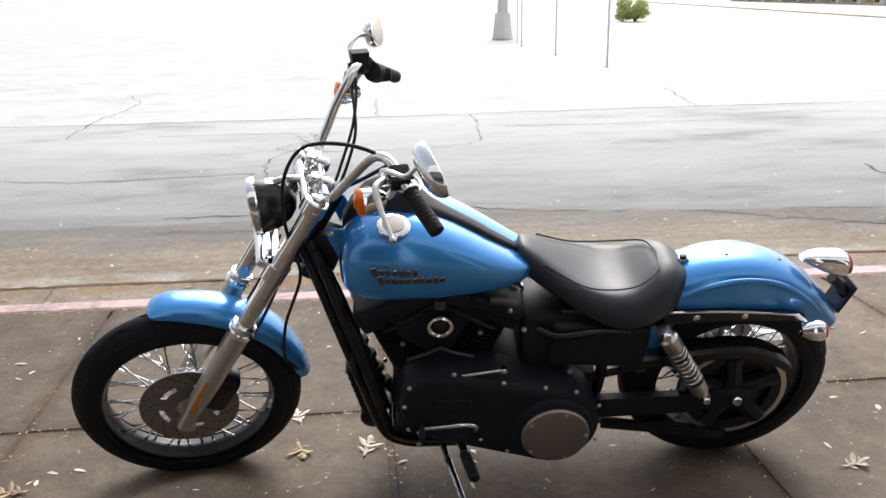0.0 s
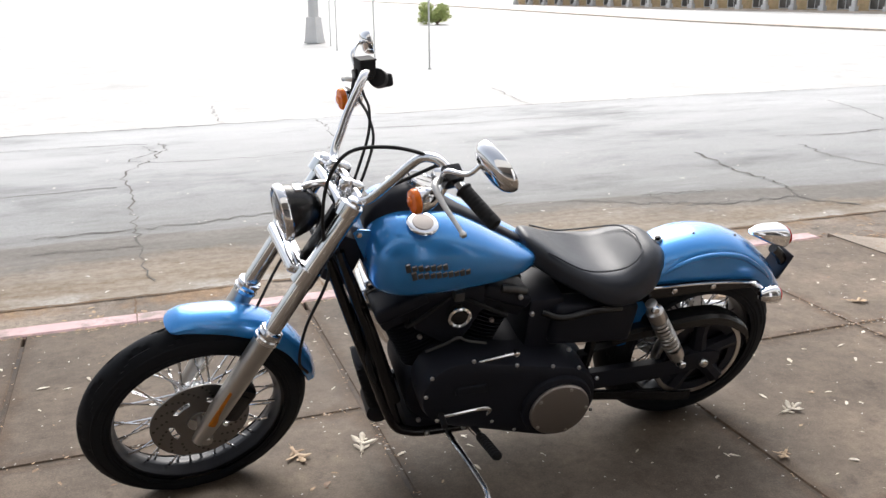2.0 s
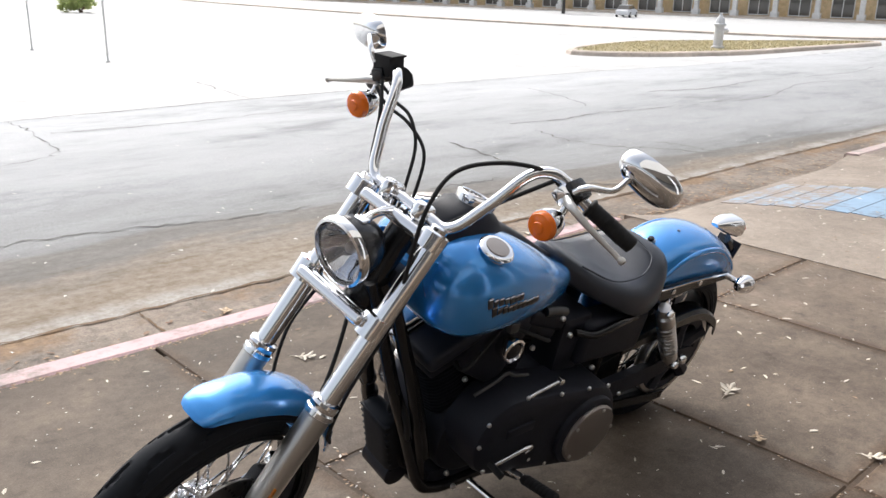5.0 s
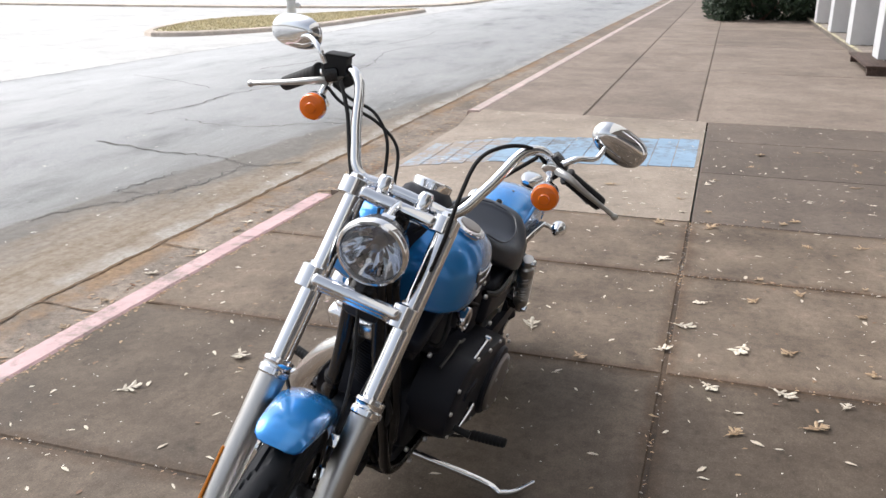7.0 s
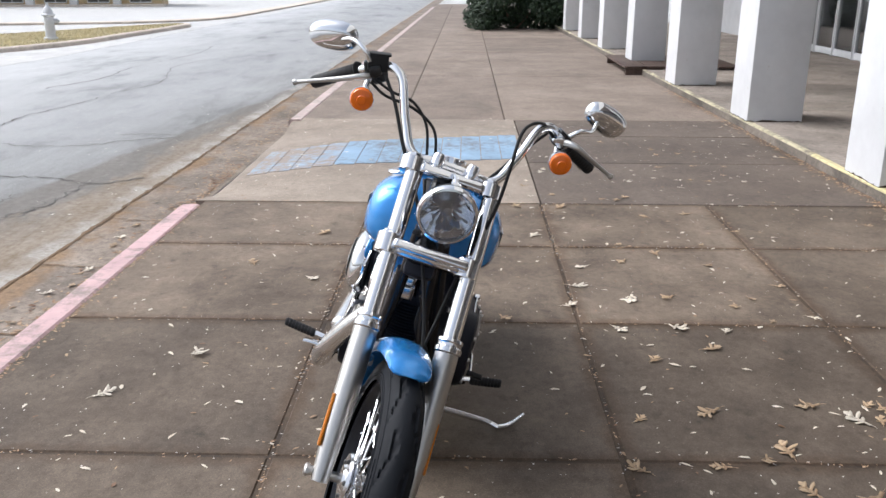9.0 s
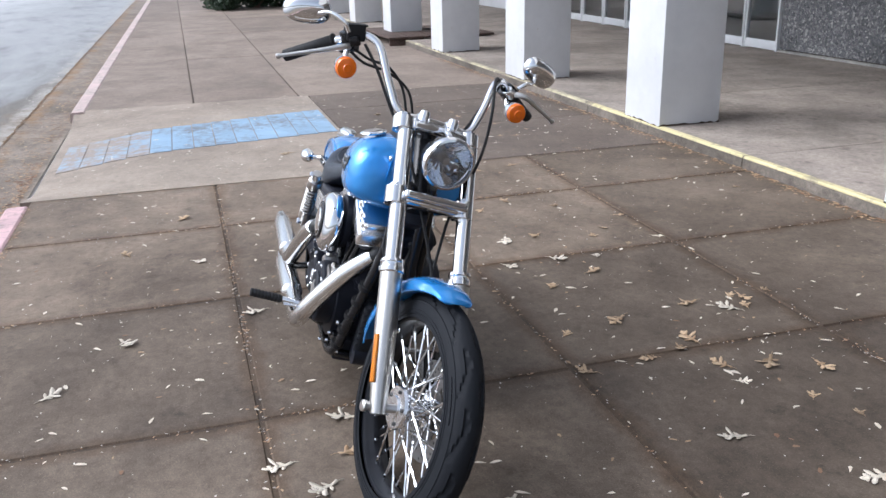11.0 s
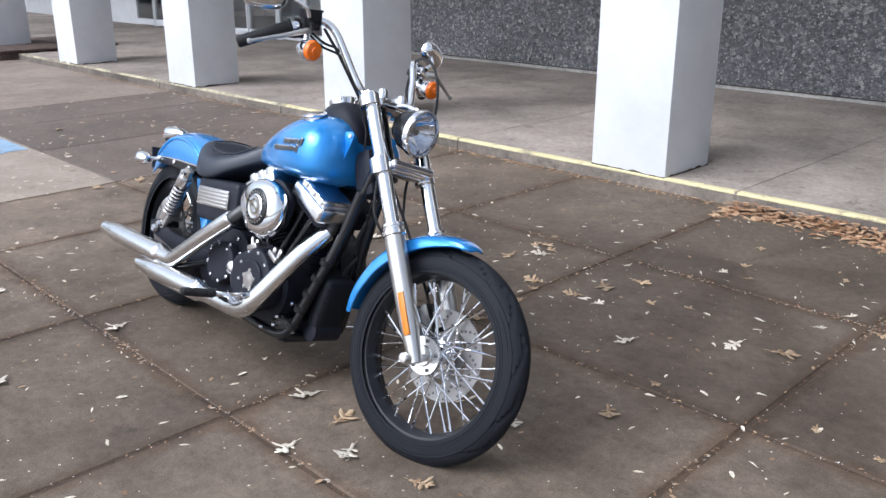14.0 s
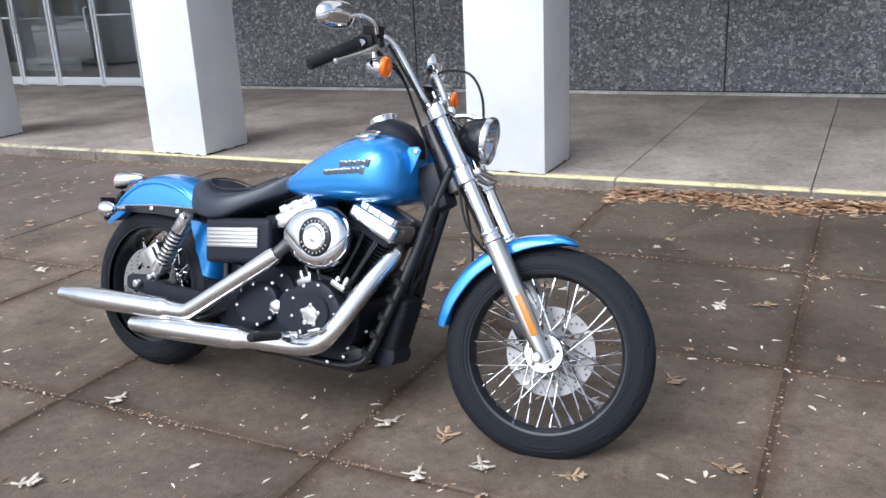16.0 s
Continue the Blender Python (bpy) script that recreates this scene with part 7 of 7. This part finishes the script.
part("left_side_cover", bm, M_ENGINE, bike, "black left side cover")
bm = bmesh.new()
rbox(bm, (0.60, 0.03, 0.55), (0.12, 0.20, 0.20), 0.02)
part("oil_tank_box", bm, M_ENGINE, bike)
black_tube("hose", [(0.62, 0.14, 0.61), (0.56, 0.165, 0.60), (0.46, 0.168, 0.615), (0.36, 0.15, 0.60)], 0.012, "black hose under the seat")
bm = bmesh.new()
tube(bm, [(0.755, 0.125, 0.705), (0.71, 0.13, 0.70), (0.68, 0.13, 0.69)], 0.013, 12)
part("ignition_coil", bm, M_DARK_STEEL, bike, "dull metal ignition coil")

# --- controls and stand ---
def peg(root, end, label):
    bm = bmesh.new()
    r, e = Vector(root), Vector(end)
    d = (e - r)
    L = d.length
    prof = [(0.0, 0.008), (0.01, 0.014)]
    for k in range(8):
        prof += [(0.016 + k * (L - 0.02) / 8, 0.0165), (0.022 + k * (L - 0.02) / 8, 0.0165), (0.0235 + k * (L - 0.02) / 8, 0.0145)]
    prof += [(L, 0.016), (L + 0.005, 0.012), (L + 0.006, 0.001)]
    lathe(bm, prof, r, d, 14)
    p = part("foot_peg", bm, M_GRIP, bike, label)
    bm = bmesh.new()
    tube(bm, [r - d.normalized() * 0.06, r - d.normalized() * 0.02, r + d.normalized() * 0.012], 0.011, 10)
    part("peg_mount", bm, M_CHROME, p)
    return p


peg((0.832, 0.262, 0.262), (0.81, 0.372, 0.272), "black rubber foot peg")
peg((0.832, -0.285, 0.268), (0.802, -0.40, 0.268), "black rubber foot peg")
bm = bmesh.new()
tube(bm, [(0.835, 0.13, 0.20), (0.835, 0.20, 0.235), (0.833, 0.25, 0.258)], 0.013, 10)
part("peg_bracket", bm, M_BLACK, bike)
bm = bmesh.new()
tube(bm, [(0.835, -0.13, 0.20), (0.835, -0.20, 0.235), (0.833, -0.27, 0.262)], 0.013, 10)
part("peg_bracket", bm, M_BLACK, bike)
bm = bmesh.new()
tube(bm, [(0.80, 0.222, 0.303), (0.795, 0.238, 0.338), (0.83, 0.247, 0.354), (0.90, 0.25, 0.351), (0.955, 0.25, 0.346)], [0.008, 0.008, 0.007, 0.006, 0.006], 10)
lv = part("shift_lever", bm, M_CHROME, bike, "bent chrome gear lever")
bm = bmesh.new()
tube(bm, [(0.952, 0.24, 0.346), (0.954, 0.29, 0.344)], 0.010, 12, smooth=False)
part("toe_peg", bm, M_GRIP, lv)
bm = bmesh.new()
tube(bm, [(0.85, -0.21, 0.262), (0.90, -0.245, 0.272), (0.965, -0.26, 0.30)], [0.008, 0.007, 0.007], 10)
rbox(bm, (0.978, -0.275, 0.308), (0.05, 0.06, 0.012), 0.005, turn_y(-18))
part("brake_pedal", bm, M_CHROME, bike, "chrome brake pedal")
# stand: reaches down to the paving on the left side
inv = BIKE.inverted()


def under(x, y, z):
    return inv @ V(x, y, z)


bm = bmesh.new()
tube(bm, [(0.90, 0.10, 0.165), (0.885, 0.14, 0.155), under(0.685, 1.955, 0.038), under(0.68, 1.90, 0.013)], [0.013, 0.012, 0.011, 0.010], 10)
sd = part("side_stand", bm, M_CHROME, bike, "chrome side stand planted on the paving")
bm = bmesh.new()
tube(bm, [under(0.68, 1.905, 0.012), under(0.70, 1.86, 0.012), under(0.735, 1.805, 0.036)], [0.010, 0.010, 0.007], 10)
part("stand_foot", bm, M_CHROME, sd)

# small fixings and brackets low on the frame
bm = bmesh.new()
rbox(bm, (1.0, -0.105, 0.215), (0.10, 0.03, 0.07), 0.008, turn_y(20))
part("engine_mount", bm, M_BLACK, bike, "black front engine mount")
for x, y, z in ((1.0, -0.125, 0.235), (0.985, -0.125, 0.2), (0.93, -0.14, 0.176), (0.80, -0.14, 0.186), (0.77, -0.14, 0.186), (0.66, -0.14, 0.186), (1.06, -0.115, 0.30), (1.07, -0.10, 0.20), (1.075, -0.1, 0.245), (0.70, -0.18, 0.42), (0.73, -0.17, 0.45), (0.76, -0.17, 0.40), (0.55, -0.17, 0.42)):
    bolt(bike, (x, y, z), (0, -1, 0), 0.008, 0.010, M_CHROME)
for x, y, z in ((0.99, 0.13, 0.235), (0.96, 0.14, 0.18), (0.84, 0.14, 0.186), (0.78, 0.13, 0.60), (0.66, 0.15, 0.62), (0.52, 0.16, 0.47), (1.0, 0.12, 0.56), (0.70, 0.14, 0.68)):
    bolt(bike, (x, y, z), (0, 1, 0), 0.008, 0.010, M_STEEL)
# ---- fallen leaves and grit ----
def oak_leaf(seed, L=0.11):
    """A lobed, curled dry leaf: a narrow blade with rounded side lobes and a tip lobe."""
    rng = random.Random(seed)
    curl, cup, twist = rng.uniform(0.08, 0.3), rng.uniform(0.1, 0.45), rng.uniform(-0.3, 0.3)

    def z(x, y):
        return L * (0.05 + curl * x * x + cup * y * y + twist * x * y + 0.02 * math.sin(13 * x + 7 * y + seed))

    bm = bmesh.new()

    def strip_of(base, ang, length, w):
        """One lobe: a tapered strip with a round, slightly toothed end."""
        ca, sa = math.cos(ang), math.sin(ang)
        rows = []
        for u, k in ((0.0, 0.9), (0.25, 0.75), (0.5, 0.95), (0.68, 1.0), (0.86, 0.6), (1.0, 0.08)):
            row = []
            for v in (-1, 0, 1):
                px = base + ca * length * u - sa * w * k * v
                py = sa * length * u + ca * w * k * v
                row.append(bm.verts.new((L * px, L * py, z(px, py))))
            rows.append(row)
        for a, b in zip(rows, rows[1:]):
            for q in range(2):
                bm.faces.new((a[q], a[q + 1], b[q + 1], b[q]))

    strip_of(-0.45, 0.0, 0.75, 0.07)
    strip_of(0.22, rng.uniform(-0.15, 0.15), 0.34, 0.095)
    for base, ln, w in ((-0.22, 0.30, 0.06), (0.02, 0.46, 0.078), (0.22, 0.26, 0.055)):
        for s in (1, -1):
            strip_of(base + rng.uniform(-0.03, 0.03), s * rng.uniform(0.8, 1.25), ln * rng.uniform(0.8, 1.15), w * rng.uniform(0.85, 1.2))
    r = bmesh.ops.extrude_face_region(bm, geom=bm.faces[:])
    bmesh.ops.translate(bm, vec=(0, 0, 0.0008), verts=[v for v in r["geom"] if isinstance(v, bmesh.types.BMVert)])
    tube(bm, [(-0.44 * L, 0, z(-0.44, 0)), (-0.58 * L, 0.02 * L, 0.10 * L), (-0.70 * L, 0.03 * L, 0.08 * L)], 0.001, 5, 3)
    bmesh.ops.recalc_face_normals(bm, faces=bm.faces[:])
    me = bpy.data.meshes.new("oak_leaf")
    bm.to_mesh(me)
    bm.free()
    me.shade_smooth()
    return me


LEAVES = []
for sd_ in range(5):
    for mtl in (M_LEAF, M_LEAF_PALE):
        me = oak_leaf(sd_ + 1)
        me.materials.append(mtl)
        LEAVES.append(me)


def drop_leaf(x, y, z, pale, rng, size=1.0):
    me = LEAVES[2 * rng.randrange(5) + (1 if pale else 0)]
    ob = new("oak_leaf", me)
    s = size * rng.uniform(0.75, 1.15)
    ob.matrix_basis = pose(x, y, z - 0.001, rng.uniform(-6, 6), rng.uniform(-6, 6), rng.uniform(0, 360)) @ Matrix.Diagonal((s, s, s, 1))
    tagged(ob, "pale curled dry oak leaf on the paving" if pale else "tan lobed dry oak leaf on the paving", "leaf", "fallen oak leaves")


rng = random.Random(11)
PALE = [(1.98, 1.2), (1.6, 1.32), (1.89, 1.51), (2.16, 1.44), (1.96, 2.08), (1.29, 3.14), (1.62, 1.05), (3.05, 1.6), (1.45, 2.6), (0.17, 2.64), (0.41, 2.39), (-0.97, -0.72),
        (0.01, 2.52), (0.79, 0.6), (-0.13, 1.2), (2.23, 2.82), (0.91, 3.39), (-0.23, 2.01), (-0.46, 0.93)]
TAN = [(2.57, 1.14), (1.72, 1.83), (1.4, 0.96), (3.72, 1.37), (3.93, 0.95), (3.73, 1.66), (3.58, 0.55), (5.04, 0.41), (5.96, 1.03), (4.6, 2.07), (2.72, 0.93), (2.01, 1.01),
       (-0.64, 0.86), (-0.42, 1.73), (-0.69, 2.26), (-0.27, 2.47), (0.19, 2.4), (4.02, 0.88), (0.57, 0.93), (0.33, 0.94), (0.28, 0.76), (0.19, 0.59), (0.46, 1.18), (0.89, 0.74),
       (0.87, 0.47), (0.83, 1.12), (1.28, 1.23), (0.44, 1.45), (2.48, 3.19), (3.06, 2.89)]
for x, y in PALE:
    drop_leaf(x, y, 0.002, True, rng, 0.92)
for x, y in TAN:
    drop_leaf(x, y, 0.002, False, rng, 0.9)
for _ in range(70):
    drop_leaf(rng.uniform(-1.8, 6.5), rng.uniform(-0.8, 1.6), 0.002, rng.random() < 0.3, rng, 0.6)
for _ in range(16):
    x = rng.uniform(-0.5, 3.6)
    d = rng.uniform(0.17, 0.42)
    drop_leaf(x, kerb_y(x) + d, street_z(x, kerb_y(x) + d) + 0.008, rng.random() < 0.2, rng, 0.8)


def scatter(name, label, category, material, n, place, lo, hi, seed, lift=0.002, oval=0.45):
    r = random.Random(seed)
    verts, faces = [], []
    for _ in range(n):
        x, y, z = place(r)
        a = r.uniform(0, 2 * math.pi)
        s = r.uniform(lo, hi)
        w = s * r.uniform(oval * 0.7, oval * 1.3)
        ca, sa = math.cos(a), math.sin(a)
        tilt = r.uniform(-0.25, 0.25)
        b = len(verts)
        for u, v, h in ((-1, 0, 0.10), (-0.35, 0.9, 0.28), (0.5, 0.7, 0.22), (1, 0, 0.05), (0.4, -0.75, 0.25), (-0.4, -0.85, 0.18)):
            u, v = u * r.uniform(0.75, 1.2), v * r.uniform(0.6, 1.25)
            verts.append((x + ca * u * s - sa * v * w, y + sa * u * s + ca * v * w, z + lift + (h + tilt * u * 0.2) * s * 0.5))
        faces.append(tuple(range(b, b + 6)))
    me = bpy.data.meshes.new(name)
    me.from_pydata(verts, [], faces)
    me.materials.append(material)
    ob = new(name, me)
    tagged(ob, label, category, kind="stuff")


def on_slabs(r):
    return r.uniform(-2.5, 7.5), r.uniform(-0.9, 3.75), 0.0


def in_joints(r):
    while True:
        if r.random() < 0.5:
            x, y = r.choice(XJ[6:]) + r.gauss(0, 0.011), r.uniform(-0.9, 3.7)
        else:
            x, y = r.uniform(-2.4, 3.8), r.choice((0.35, 1.49, 2.66)) + r.gauss(0, 0.011)
        # gathered in some stretches, swept clean in others
        if r.random() < 0.12 + 0.9 * max(0.0, math.sin(3.1 * x + 1.7 * y) * math.sin(2.3 * y - 4.1 * x + 1.0)) ** 1.5:
            return x, y, 0.0


def porch_foot(r):
    x = r.uniform(-2.2, 10)
    return x, edge_y(x) + 0.01 + abs(r.gauss(0, 0.05)), 0.0


def pile(r):
    x = r.uniform(-2.2, 0.55)
    d = abs(r.gauss(0, 0.10)) * (0.6 + 0.7 * abs(math.sin(3 * x)))
    return x, edge_y(x) + 0.03 + d, r.uniform(0, 0.055) * max(0.0, 1 - d / 0.16)


def kerb_foot(r):
    x = r.uniform(-3, 24)
    d = 0.16 + abs(r.gauss(0, 0.13))
    return x, kerb_y(x) + d, street_z(x, kerb_y(x) + d) + 0.004


def kerb_back(r):
    x = r.uniform(-3, 3.7)
    return x, kerb_y(x) - 0.004 - abs(r.gauss(0, 0.022)), 0.0


def kerb_face(r):
    x = r.uniform(-2.5, 5.5)
    d = 0.155 + abs(r.gauss(0, 0.05)) * (0.4 + abs(math.sin(2.1 * x)))
    return x, kerb_y(x) + d, street_z(x, kerb_y(x) + d) + 0.004


def on_road(r):
    x = r.uniform(-4, 16)
    y = kerb_y(x) + 0.3 + 4.5 * r.random() ** 1.8
    return x, y, street_z(x, y)


scatter("leaf_litter", "scattered brown leaf scraps over the paving", "litter", M_LITTER, 520, on_slabs, 0.006, 0.018, 3)
scatter("pale_litter", "small pale narrow dry leaves over the paving", "litter", M_LEAF_PALE, 760, on_slabs, 0.008, 0.027, 4, 0.002, 0.34)
scatter("grit", "fine pale grit over the paving", "grit", M_GRIT, 2600, on_slabs, 0.002, 0.005, 8, 0.001, 0.8)
scatter("joint_litter", "brown leaf scraps caught in the slab joints", "litter", M_LITTER, 1700, in_joints, 0.003, 0.010, 5)
scatter("joint_grit", "pale grit and leaf bits caught in the slab joints", "litter", M_GRIT, 900, in_joints, 0.003, 0.009, 12)
scatter("porch_litter", "pale leaf scraps along the foot of the porch", "litter", M_LITTER, 1300, porch_foot, 0.008, 0.025, 6)
scatter("leaf_pile", "drift of rusty dry leaves against the porch edge", "leaves", M_DRIFT, 1650, pile, 0.012, 0.042, 7)
scatter("gutter_litter", "leaf litter lying in the gutter along the kerb", "litter", M_LITTER, 2600, kerb_foot, 0.006, 0.026, 9)
scatter("road_litter", "small pale scraps lying on the street", "litter", M_GRIT, 500, on_road, 0.006, 0.022, 10)
scatter("kerb_litter", "brown leaf crumbs along the back of the kerb", "litter", M_LITTER, 700, kerb_back, 0.005, 0.015, 13)
scatter("gutter_leaves", "rusty leaves gathered against the kerb face", "leaves", M_DRIFT, 1000, kerb_face, 0.008, 0.028, 14)
